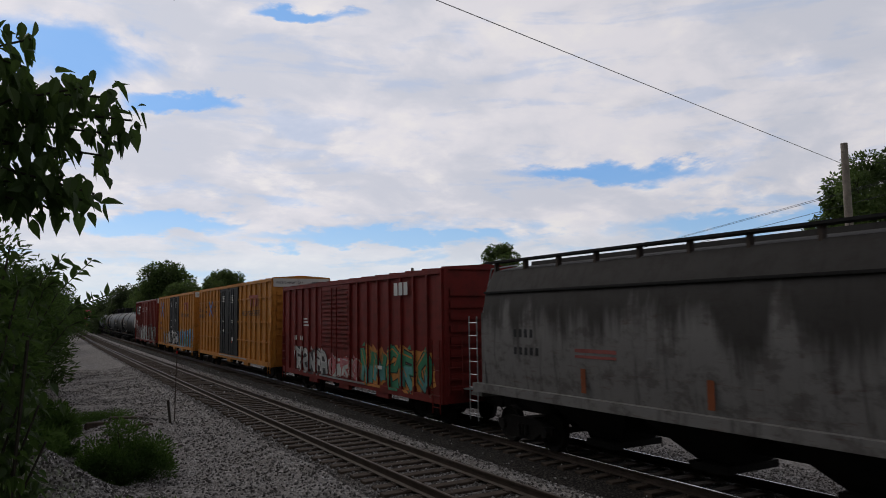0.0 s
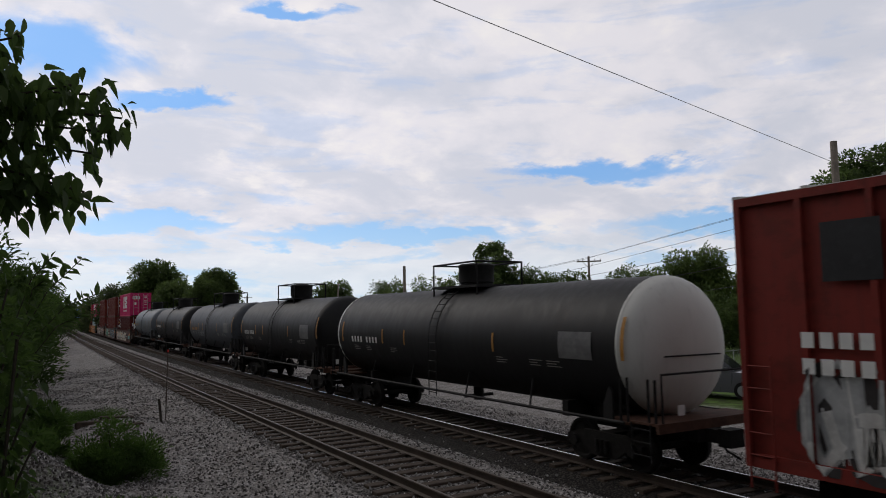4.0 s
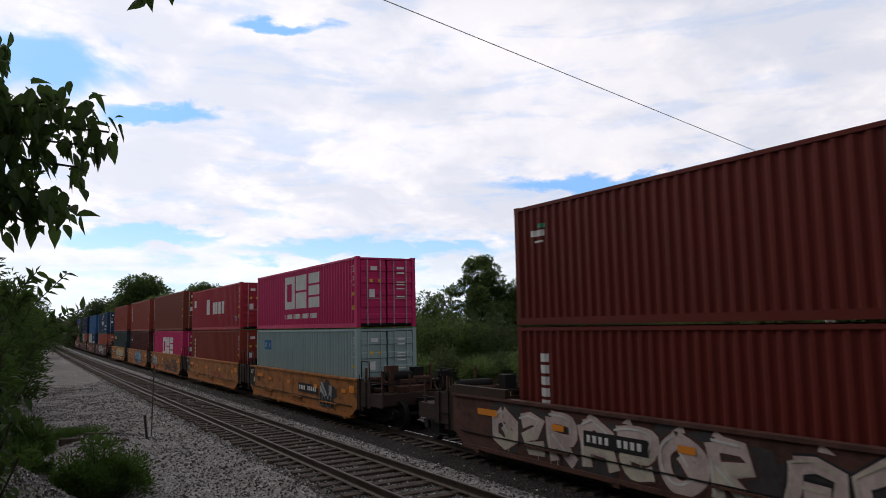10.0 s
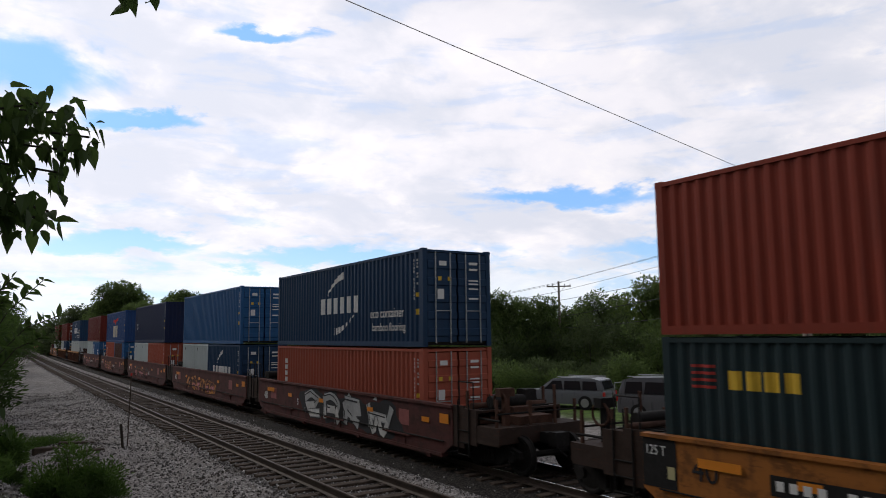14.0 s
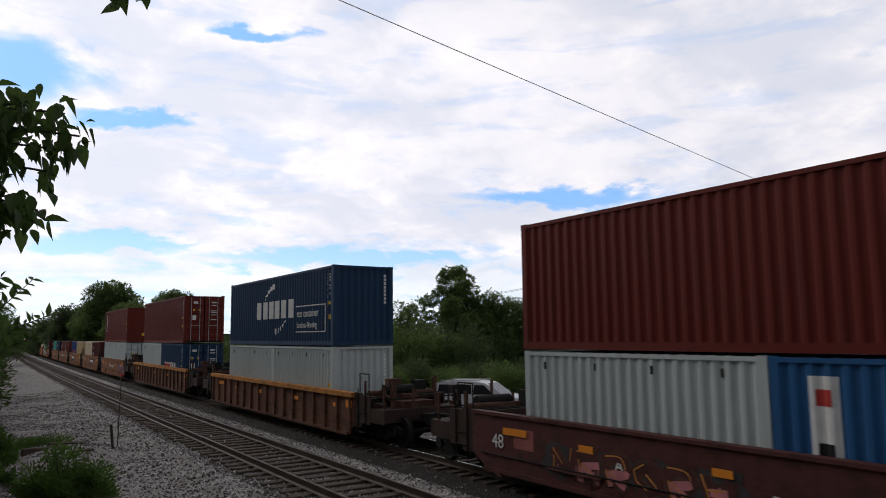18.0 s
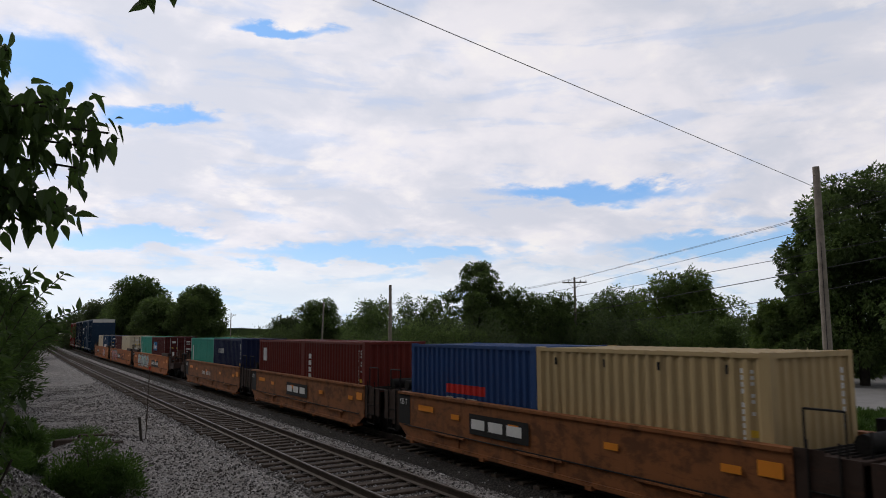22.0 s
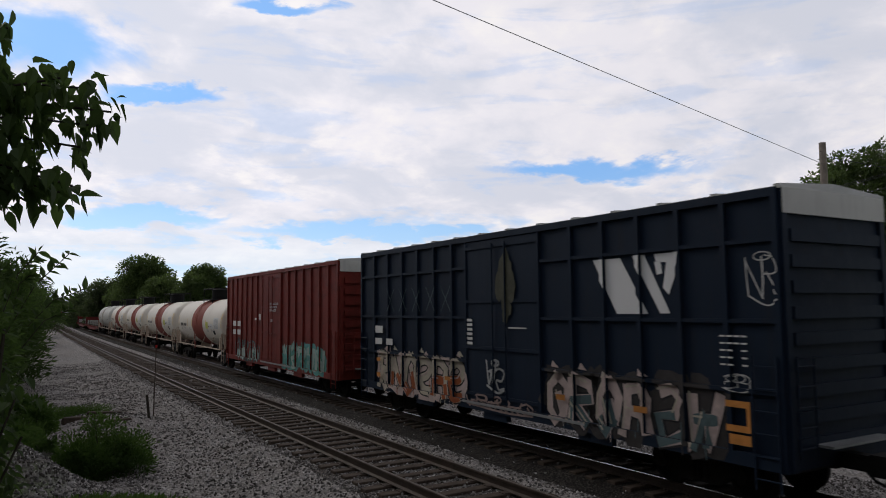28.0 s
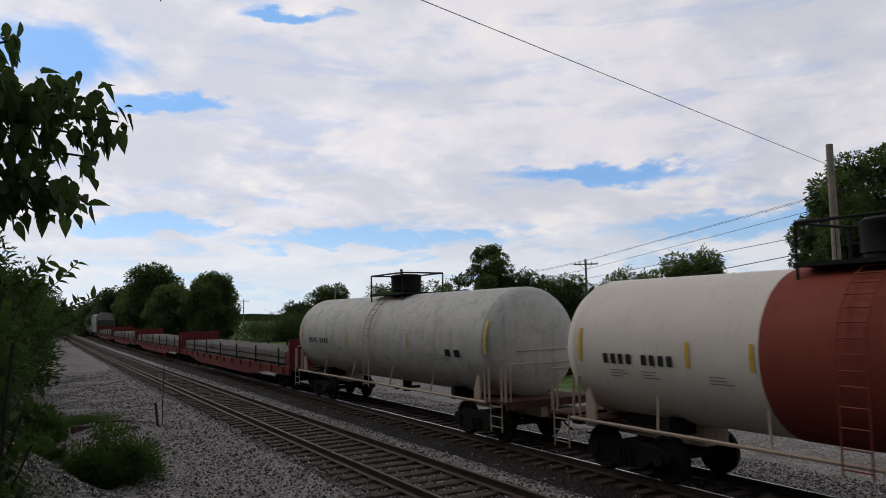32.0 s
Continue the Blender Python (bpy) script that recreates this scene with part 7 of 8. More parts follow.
        marks("stencil_bar", b, WHITE, -1.6, [(-1.5 + k * .02, -.7, 4.6 - k * .1, 4.65 - k * .1) for k in range(5)] + [(.9 + k * .02, 1.7, 4.6 - k * .1, 4.65 - k * .1) for k in range(4)] + [(1.1, 1.4, 2.4, 2.55), (-1.3, -1.0, 1.9, 2.1), (-1.4, -.9, 3.0, 3.04), (-1.4, -.9, 3.1, 3.14), (1.0, 1.6, 3.05, 3.1)])
        marks("warning_dot", b, S_RED, -1.602, [(.9, 1.05, 1.75, 1.9), (-1.1, -.95, 1.75, 1.9)])
        end_lettering("EXCESS HEIGHT CAR", b, S_BLACK, -1.35, -(s1 - s0) / 2 - .08, 5.02, .15)
        end_marks("stencil_bar", b, S_BLACK, -(s1 - s0) / 2 - .076, [(.55 + k * .1, .62 + k * .1, 5.02, 5.12) for k in range(8) if k != 4])
        if words:
            graffiti(b, X - .016, -9.2, -2.3, 1.0, 2.35, (S_BLUE, S_GREEN, S_SKY), S_WHITE, 5, 6, "large blue and green graffiti")
            graffiti(b, X - .016, 2.6, 6.4, .95, 2.0, (S_SILVER, S_CREAM), S_BLACK, 6, 5, "silver graffiti")
            graffiti(b, -1.61, -2.2, 2.2, 1.1, 2.1, (dark, S_WHITE), S_BLACK, 7, 4, "white scrawled graffiti")
    # 5 red boxcar with tall pale graffiti
    red2 = paint("boxcar_dull_red", (0.195, 0.027, 0.02), 0.55, .5, .25, wear=.4)
    b = couple(boxcar(18.8, 5.33, red2, "dull red boxcar with pale graffiti along its lower half", red2, (0.2, 4.8), 2, 1.05, (), galv, cap, .08, .8), 78.05, 96.88)
    end_lettering("Excess Height Car", b, S_BLACK, -1.25, -9.4 - .08, 4.98, .15)
    end_marks("stencil_bar", b, S_BLACK, -9.4 - .076, [(.6 + k * .1, .67 + k * .1, 4.98, 5.08) for k in range(6) if k != 2])
    graffiti(b, X - .016, -9.2, -2.2, .9, 2.6, (S_MINT, S_SILVER, S_CREAM), S_TEAL, 8, 8, "pale mint graffiti")
    graffiti(b, -1.61, -2.2, 2.6, .95, 2.5, (S_SILVER, S_MINT, S_WHITE), S_BLACK, 9, 6, "pale blue graffiti")
    graffiti(b, X - .016, 2.6, 8.4, .9, 2.5, (S_SILVER, S_WHITE), S_SILVER, 10, 8, "silver graffiti")
    word_bars(b, WHITE, 6.2, 4.45, 1.9, .2, 8, X - .012)
    word_bars(b, WHITE, 6.2, 4.1, 1.4, .2, 6, X - .012)
    word_bars(b, WHITE, 6.2, 3.75, 1.5, .2, 7, X - .012)
    marks("emblem", b, S_BLACK, X - .012, [(7.0, 7.9, 3.75, 4.65)], None, "dark round emblem")
    marks("number_bar", b, WHITE, X - .012, [(8.1 - k * .3, 8.3 - k * .3, z, z + .24) for k in range(4) for z in (2.75, 2.35)])
    lettering("Close And Lock\nBoth Doors Before\nMoving Car", b, WHITE, -1.6, -.5, 4.4, .19, "white lettering")
    lettering("Important\nClose This Door\nBefore Closing\nMain Door", b, WHITE, -1.6, 2.1, 4.5, .17, "white lettering")
    # 6 to 10 tank cars
    black = paint("tank_black", (0.014, 0.014, 0.015), 0.45, .25, .1)
    tgrey = paint("tank_grey", (0.075, 0.083, 0.094), 0.5, .8, .15, wear=.35)
    tgrey2 = paint("tank_light_grey", (0.115, 0.13, 0.145), 0.4, .5, .08)
    white_head = paint("tank_white_head", (0.6, 0.6, 0.57), .5, .3, .1)
    for s0, s1, m, lab, heads, seed, num in ((99.3, 115.8, black, "glossy black tank car with white ends", white_head, 1, WHITE), (117.2, 130.6, black, "black tank car with amber strips", None, 2, WHITE), (131.6, 145.5, tgrey, "sooty grey tank car with yellow marks", None, 3, S_AMBER), (147.8, 162.4, black, "black tank car with a top railing", None, 4, WHITE), (164.5, 178.3, tgrey2, "blue-grey tank car with amber strips", None, 5, S_AMBER)):
        L = s1 - s0
        c = couple(tank_car(L, 1.5, m, lab, BLACK, BLACK, None, 2.6, True, heads), s0, s1)
        put = tank_marks(c, L, 1.5, 2.6, num, S_AMBER, seed)
        put(spray("plate_grey", (0.16, 0.16, 0.16)), [(-L / 2 + 1.5, -L / 2 + 2.6, 2.3, 2.9)], "data_plate")
        if seed in (3,):
            put(spray("chalk", (0.35, 0.36, 0.37)), [(1.5 + .35 * k, 1.6 + .35 * k, 1.95, 2.35) for k in range(6)], "chalk_mark")
        end_marks("placard", c, WHITE, -L / 2 - .3, [(-.95, -.75, 1.3, 1.5)])
    # first three-well car
    labels = "dark rust-brown well car covered in graffiti"
    w = put_well(191.9, 8.85, WELL_BROWN, labels, pitch=19.55, first=True)
    graffiti(w, -1.425, -4.6, 6.8, .3, 1.38, (S_CREAM, S_SILVER, S_CREAM), S_BLACK, 21, 7, "cream and grey graffiti")
    lettering("53", w, WHITE, -1.43, 8.35, .55, .55, "white number")
    plaque(w, -3.0, .7, 2.3, .36, 10)
    graffiti(w, -1.425, -8.2, -6.4, .6, 1.0, (S_TEAL,), S_TEAL, 22, 6)
    w = put_well(211.4, 8.85, WELL_BROWN, labels, pitch=19.55)
    graffiti(w, -1.425, 2.0, 6.6, .3, 1.4, (S_GREEN, S_GREEN, S_MINT), S_BLACK, 23, 4, "green graffiti")
    graffiti(w, -1.425, -8.0, -1.5, .3, 1.4, (S_NIGHT, S_NIGHT, S_SKY), S_SILVER, 24, 4, "black and pale blue graffiti")
    lettering("53", w, WHITE, -1.43, 8.35, .55, .55, "white number")
    graffiti(w, -1.425, -1.6, 2.0, .3, 1.38, (WELL_BROWN, S_CREAM), WELL_BROWN, 27, 3, "faded brown and cream graffiti")
    lettering("Transport", w, WHITE, -1.455, 1.2, .85, .3, "white lettering")
    w = put_well(230.95, 8.85, WELL_BROWN, labels, last=True)
    graffiti(w, -1.425, -.6, 7.0, .3, 1.42, (S_ROSE, S_CREAM, S_WHITE), WELL_BROWN, 26, 7, "pale rose and white graffiti")
    graffiti(w, -1.425, -7.5, -1.0, .3, 1.42, (S_ROSE, WELL_BROWN, S_CREAM), S_BLACK, 28, 6, "pale rose and brown graffiti")
    plaque(w, 3.6, .8, 1.8, .32, 9)
    c = on_well(185.8, .42, 12.192, HC, P["maroon"], "dark maroon shipping container in a well car")
    marks("emblem", c, WHITE, HW, [(5.1, 5.22, 2.2, 2.6), (4.95, 5.4, 2.42, 2.48), (4.95, 5.35, 1.75, 2.0), (5.0, 5.3, 1.35, 1.62)], LINE40)
    end_marks("emblem", c, WHITE, -6.11, [(-.95, -.85, 1.7, 2.1), (-.8, -.6, 1.7, 1.95), (-.55, -.35, 1.7, 1.95)])
    c = on_well(185.8, .42 + HC, 12.192, HC, P["magenta"], "bright magenta shipping container with white block emblem")
    logo_ring(c, WHITE, 1.82, 1.04, 1.3, 1.5, .32, LINE40)
    word_bars(c, WHITE, 1.75, .62, 4.15, .2, 19, HW, LINE40, .3)
    end_marks("emblem", c, WHITE, -6.11, [(-.95, -.85, 2.1, 2.45), (-.75, -.68, 2.1, 2.45), (-.85, -.75, 2.38, 2.45), (-.85, -.75, 2.1, 2.17), (-.6, -.38, 2.1, 2.45), (-.3, -.1, 2.1, 2.45)])
    c = on_well(205.3, .42, 12.192, HC, P["oxide"], "rust-brown shipping container in a graffitied well car")
    c = on_well(205.3, .42 + HC, 12.192, HC, P["oxide"], "dark oxide-red shipping container stacked on another")
    marks("emblem", c, S_SKY, HW, [(4.9, 5.25, 2.1, 2.45)], LINE40, "small blue emblem")
    c = on_well(224.85, .42, 12.192, HC, P["oxide"], "oxide-red shipping container in a graffitied well car")
    tall_bars(c, WHITE, 5.3, .7, .3, 1.6, 6, LINE40)
    c = on_well(224.85, .42 + HC, 12.192, HC, P["oxide"], "oxide-red shipping container with small leaf emblem")
    marks("emblem", c, WHITE, HW, [(5.0, 5.5, 2.1, 2.25), (5.05, 5.35, 1.95, 2.0)], LINE40)
    marks("emblem", c, S_GREEN, HW, [(4.95, 5.25, 2.3, 2.4)], LINE40)
    # five-well yellow car
    rows = ((246.8, "palegreen", HC, "magenta", GP), (262.35, "brick", HC, "red", GP), (277.9, "magenta", HC, "brown", HC), (293.4, "maroon", HC, "brick", HC), (308.95, "green", HC, "brick", HC))
    for i, (s, lo, h0, up, h1) in enumerate(rows):
        w = put_well(s + 6.096, 6.5, WELL_YELLOW, "weathered yellow well car", pitch=15.55, first=i == 0, last=i == 4)
        lettering("40", w, S_BLACK, -1.43, 5.4, .85, .55, "dark number")
        marks("panel", w, BLACK, -1.425, [(5.72, 6.49, .6, 1.48)], None, "black painted end of the side")
        lettering("125 T", w, WHITE, -1.435, 6.42, 1.18, .25, "white lettering", .8)
        marks("notice", w, S_PALE, -1.432, [(5.76, 5.92, .78, 1.0)], None, "small yellow notice")
        if i == 0:
            plaque(w, -.6, .75, 2.2, .36, 10)
            graffiti(w, -1.425, -4.2, -3.0, .35, 1.35, (S_SILVER, S_BLACK), S_BLACK, 31, 1, "round grey graffiti figure")
        else:
            marks("emblem", w, ttx_red, -1.42, [(-1.9 + k * .9, -1.15 + k * .9, .78, .9) for k in range(2)] + [(-1.6 + k * .9, -1.44 + k * .9, .9 - .5, .9) for k in range(2)] + [(-2.9, -2.1, .45, .75, .62, .92), (-2.9, -2.1, .75, .45, .92, .62)])
        if i == 2:
            graffiti(w, -1.425, -5.0, 0.3, .35, 1.2, (WELL_YELLOW, S_BLACK), S_BLACK, 32, 5, "black scrawled graffiti")
            graffiti(w, -1.425, 3.6, 4.7, .35, 1.3, (S_SILVER, S_SKY), S_BLACK, 33, 1, "small graffiti figure")
        if i == 3:
            graffiti(w, -1.425, -3.1, .55, .3, 1.42, (S_SKY, S_BLUE, S_BLUE), S_MINT, 34, 5, "pale blue graffiti")
        if i == 4:
            graffiti(w, -1.425, -5.0, .8, .3, 1.4, (S_CREAM, S_SILVER, S_YELLOW), S_BLACK, 35, 5, "cream and grey graffiti")
            plaque(w, 3.9, .85, 2.2, .32, 9)
        a = on_well(s, .42, 12.192, h0, P[lo], {"palegreen": "pale grey-green", "brick": "brick-red", "magenta": "bright magenta", "maroon": "dark maroon", "green": "dark green"}[lo] + " shipping container in a yellow well car")
        b = on_well(s, .42 + h0, 12.192, h1, P[up], {"magenta": "bright magenta", "red": "crimson", "brown": "rust-brown", "brick": "brick-red"}[up] + " shipping container stacked on another")
        for k, col in ((a, lo), (b, up)):
            if col == "magenta":
                z = (.86 if k is b else .95)
                logo_ring(k, WHITE, 1.92, z, 1.28, 1.44, .32, LINE40)
                if k is b:
                    word_bars(k, WHITE, 1.95, .42, 4.1, .2, 19, HW, LINE40, .3)
            if col == "red":
                word_bars(k, WHITE, 1.95, .95, 1.15, .95, 1, HW, LINE40, .25, "emblem", "tall white block")
                word_bars(k, WHITE, .35, .95, 3.05, .72, 4, HW, LINE40, .3, "emblem", "white block emblem")
                marks("emblem", k, WHITE, HW, [(4.95, 5.55, 1.5, 1.95)], LINE40)
                lettering("TIR", k, S_SKY, HW, -4.9, .45, .42, "pale blue lettering")
            if col == "palegreen":
                marks("emblem", k, S_BLUE, HW, [(4.5, 4.9, 1.95, 2.4), (3.95, 4.35, 1.95, 2.4)], LINE40, "blue square emblem")
                marks("emblem", k, WHITE, HW - .004, [(4.62, 4.8, 2.05, 2.3), (4.05, 4.22, 2.05, 2.3)], LINE40)
            if col == "green":
                marks("emblem", k, S_RED, HW, [(5.0, 5.5, 2.0 + q * .12, 2.05 + q * .12) for q in range(4)], LINE40, "red striped emblem")
                word_bars(k, YELLOWMARK, 4.75, 2.0, 1.4, .32, 4, HW, LINE40)
        if i == 1:
            tall_bars(a, WHITE, 5.3, .8, .3, 1.6, 6, LINE40)
        if i == 3:
            tall_bars(b, WHITE, 5.2, .95, .3, 1.6, 6, LINE40)
            marks("emblem", a, WHITE, HW, [(4.7, 5.3, 1.95, 2.12)], LINE40)
            marks("emblem", a, S_GREEN, HW, [(4.7, 5.0, 2.2, 2.35)], LINE40)
    # five-well maroon car
    rows = ((330.0, (("orangered", 40),), "navy", "doors"), (347.8, (("navy", 20), ("grey", 20)), "blue", "doors"), (365.9, (("rustred", 20), ("grey", 20)), "deepblue", "front"), (383.9, (("blue", 20), ("rustred", 20)), "aplblue", "front"), (401.97, (("blue", 20), ("grey", 20)), "oxide", "front"))
    for i, (s, low, up, end) in enumerate(rows):
        w = put_well(s + 6.096, 7.9, WELL_MAROON, "dark maroon well car with faded graffiti", pitch=18.0, first=i == 0, last=i == 4)
        lettering("48", w, WHITE, -1.43, 7.1, .75, .45, "white number")
        lettering("SADEA"[i], w, WHITE, -1.43, 3.2, .75, .34, "white letter")
        marks("faded_patch", w, spray("faded_pink", (0.3, 0.1, 0.09)), -1.42, [(5.6, 6.3, .8, 1.25), (-5.6, -5.0, .8, 1.25)])
        marks("number_bar", w, WHITE, -1.42, [(-.2 - k * .2, -.09 - k * .2, .66, .86) for k in range(10) if k != 4])
        if i == 0:
            graffiti(w, -1.425, -4.6, 2.6, .35, 1.42, (S_SILVER, S_WHITE, S_BLACK), S_BLACK, 41, 4, "big silver block graffiti")
        else:
            graffiti(w, -1.425, -3.5 + i, 3.0 + i * .5, .4, 1.1, (WELL_MAROON, S_PINK, S_ORANGE), WELL_BROWN, 42 + i, 6, "faded pink graffiti")
        if low[0][1] == 40:
            a = on_well(s, .42, 12.192, GP, P[low[0][0]], "orange-red shipping container in a maroon well car")
            tall_bars(a, WHITE, 5.3, .6, .3, 1.5, 6, LINE40)
        else:
            for k, (col, _) in enumerate(low):
                a = on_well(s + k * 6.134, .42, 6.058, GP, P[col], "short " + {"navy": "navy blue", "grey": "pale grey", "rustred": "rust-red", "blue": "blue"}[col] + " shipping container in a maroon well car", "doors", k == 0)
                if col == "grey":
                    marks("hook", a, BLACK, HW - .02, [(y, y + .06, 2.2, 2.36) for y in (-2.2, -.7, .8, 2.3)], LINE20)
                if i == 1 and col == "navy":
                    word_bars(a, WHITE, 2.0, .9, 3.6, .55, 6, HW, LINE20)
                    swoosh(a, WHITE, 1.2, 1.6, .1, 2.2, .1, .22, LINE20)
                if i == 3 and k == 0:
                    marks("rusty_patch", a, P["darkbrown"], HW, [(-1.75, 2.86, .17, 2.48)], LINE20, "dark rusty brown side sheets")
                if i == 3 and k == 1:
                    tall_bars(a, WHITE, 2.5, .6, .3, 1.5, 6, LINE20)
                if i == 4 and k == 0:
                    marks("placard", a, WHITE, HW, [(1.95, 2.4, .6, 2.3)], LINE20, "white panel with a diamond")
                    marks("placard", a, BLACK, HW - .004, [(2.05, 2.3, .9, 1.3)], LINE20)
                    marks("placard", a, S_RED, HW - .004, [(2.05, 2.3, 1.85, 2.1)], LINE20)
                    marks("number_bar", a, WHITE, HW, [(-1.2 - q * .2, -1.05 - q * .2, 1.5, 1.7) for q in range(6)] + [(-1.2 - q * .2, -1.05 - q * .2, 1.2, 1.4) for q in range(5)], LINE20)
        u = on_well(s, .42 + GP, 12.192, HC, P[up], {"navy": "navy blue", "blue": "bright blue", "deepblue": "deep blue", "aplblue": "scuffed blue", "oxide": "oxide-red"}[up] + " shipping container stacked above others", end)
        z0 = .42 + GP
        if i == 0:
            word_bars(u, WHITE, 1.49, 4.15 - z0, 3.4, .58, 6, HW, LINE40, .28, "emblem", "white block emblem")
            swoosh(u, WHITE, .9, 4.85 - z0, -.5, 5.5 - z0, .12, .26, LINE40)
            swoosh(u, WHITE, -1.35, 4.05 - z0, .2, 3.5 - z0, -.12, .26, LINE40)
            lettering("eco container", u, WHITE, HW, -2.7, 3.92 - z0, .44, "white lettering", .92)
            lettering("bamboo flooring", u, WHITE, HW, -2.83, 3.5 - z0, .36, "white lettering", .92)
        if i == 3:
            marks("emblem", u, REDMARK, HW, [(.15, 1.5, 4.98 - z0, 4.85 - z0, 5.12 - z0, 5.22 - z0), (-1.55, -.15, 5.05 - z0, 4.92 - z0, 5.32 - z0, 5.2 - z0), (-.3, .3, 4.72 - z0, 5.15 - z0)], LINE40, "red wing emblem")
            word_bars(u, S_CREAM, 1.4, 3.46 - z0, 2.85, 1.1, 3, HW, LINE40, .14, "emblem", "large cream block emblem")
        if i == 2:
            marks("emblem", u, WHITE, HW, [(5.2, 5.35, 1.0, 1.5), (4.85, 5.0, 1.0, 1.5)], LINE40)
    # two ribbed yellow well cars
    for i, s in enumerate((424.9, 446.85)):
        w = put_well(s + 6.096, 8.25, paint("well_rust", (0.14, 0.06, 0.036), .65, .5, .6, wear=.8), "rusty brown well car with ribs and a worn yellow top chord", "ribs", own=True, top=1.5, chord=paint("well_worn_chord", (0.46, 0.19, 0.04), .6, .5, .45, wear=.6))
        for k, col in enumerate(("grey", "grey") if i == 0 else ("navy", "grey")):
            a = on_well(s + k * 6.134, .42, 6.058, GP, P[col], "short " + {"grey": "pale grey", "navy": "dark blue"}[col] + " shipping container in a rusty yellow well car", "front" if i == 0 else "doors", k == 0)
            if col == "grey":
                marks("hook", a, BLACK, HW - .02, [(y, y + .06, 2.2, 2.36) for y in (-2.2, -.7, .8, 2.3)], LINE20)
            else:
                word_bars(a, WHITE, 1.9, .7, 3.2, .7, 6, HW, LINE20)
                marks("emblem", a, S_RED, HW - .004, [(.4, 1.9, .75, 1.3)], LINE20)
        if i == 0:
            u = on_well(s, .42 + GP, 12.192, HC, P["navy"], "navy blue shipping container with white arcs", "front")
            z0 = .42 + GP
            word_bars(u, WHITE, 2.2, 4.1 - z0, 4.65, .75, 6, HW, LINE40, .28, "emblem", "white block emblem")
            swoosh(u, WHITE, 1.2, 4.95 - z0, -.1, 5.5 - z0, .12, .26, LINE40)
            swoosh(u, WHITE, -1.35, 4.0 - z0, -.1, 3.55 - z0, -.12, .26, LINE40)
            lettering("eco container", u, WHITE, HW, -2.65, 4.1 - z0, .42, "white lettering", .9)
            lettering("bamboo flooring", u, WHITE, HW, -2.65, 3.68 - z0, .33, "white lettering", .9)
            marks("outline", u, WHITE, HW, [(-5.4, -2.45, 4.5 - z0, 4.54 - z0), (-5.4, -2.45, 3.5 - z0, 3.54 - z0), (-5.4, -5.36, 3.5 - z0, 4.54 - z0), (-2.49, -2.45, 3.5 - z0, 4.54 - z0)], LINE40)
        else:
            on_well(s, .42 + GP, 12.192, HC, P["oxide"], "dark oxide-red shipping container stacked above others")
    # five-well yellow car with single containers
    rows = ((466.9, ("grey", "grey"), "oxide"), (482.4, ("maroon", "cream"), None), (497.75, ("tan", "aplblue"), None), (513.4, ("oxide", "oxide"), None), (528.8, ("deepblue", "teal"), None))
    names = {"grey": "pale grey", "maroon": "dark maroon", "cream": "cream", "tan": "tan", "aplblue": "scuffed blue", "oxide": "oxide-red", "deepblue": "deep blue", "teal": "teal green", "navy": "navy blue"}
    for i, (s, low, up) in enumerate(rows):
        w = put_well(s + 6.096, 6.5, WELL_DULL, "dull yellow-brown well car", pitch=15.5, first=i == 0, last=i == 4)
        marks("panel", w, BLACK, -1.425, [(5.8, 6.49, .6, 1.48)], None, "black painted end of the side")
        lettering("125 T", w, WHITE, -1.435, 6.42, 1.18, .24, "white lettering", .8)
        if i in (0, 4):
            marks("number_bar", w, WHITE, -1.42, [(.6 - i * -.3 - k * .22, .72 - i * -.3 - k * .22, .82, 1.03) for k in range(10) if k != 4])
        if i == 0:
            graffiti(w, -1.425, -7.0, -3.6, .3, 1.2, (S_VIOLET, WELL_DULL), S_BLACK, 51, 3, "dark graffiti")
        if i in (1, 2, 3):
            plaque(w, -.65 + (3.2 if i == 2 else 2.0 if i == 3 else 0), .72, 2.5, .52, 3)
        for k, col in enumerate(low):
            a = on_well(s + k * 6.134, .42, 6.058, GP, P[col], "short " + names[col] + " shipping container in a dull yellow well car", "doors" if (i, k) in ((0, 0),) else "front", k == 0)
            if col in ("grey", "cream", "tan"):
                marks("hook", a, BLACK, HW - .02, [(y, y + .06, 2.2, 2.36) for y in (-2.2, -.7, .8, 2.3)], LINE20)
            if i == 1 and k == 0:
                marks("emblem", a, WHITE, HW, [(2.1, 2.22, 1.7, 2.2), (1.95, 2.4, 1.98, 2.05), (1.95, 2.35, 1.2, 1.5), (2.0, 2.3, .8, 1.1)], LINE20)
            if col == "aplblue":
                marks("emblem", a, REDMARK, HW, [(-.9, 1.1, 1.25, 1.5)], LINE20)
                word_bars(a, S_CREAM, 1.1, .55, 1.7, .6, 3, HW, LINE20)
            if i == 3:
                (tall_bars(a, WHITE, 2.5, .5, .35, 1.6, 6, LINE20) if k == 0 else marks("emblem", a, WHITE, HW, [(2.0, 2.4, 1.6, 2.2)], LINE20))
            if col == "deepblue":
                word_bars(a, WHITE, 2.0, 1.75, 1.3, .28, 5, HW, LINE20)
            if col == "teal":
                marks("emblem", a, WHITE, HW, [(2.45, 2.65, .7, 2.1)], LINE20)
        if up:
            u = on_well(s, .42 + GP, 12.192, HC, P[up], "oxide-red shipping container stacked above others", "front")
            tall_bars(u, WHITE, 5.35, .9, .3, 1.6, 6, LINE40)
            end_marks("warning_label", u, YELLOWMARK, -6.09, [(.0, .2, .5, .75), (.7, .85, .5, .7)])
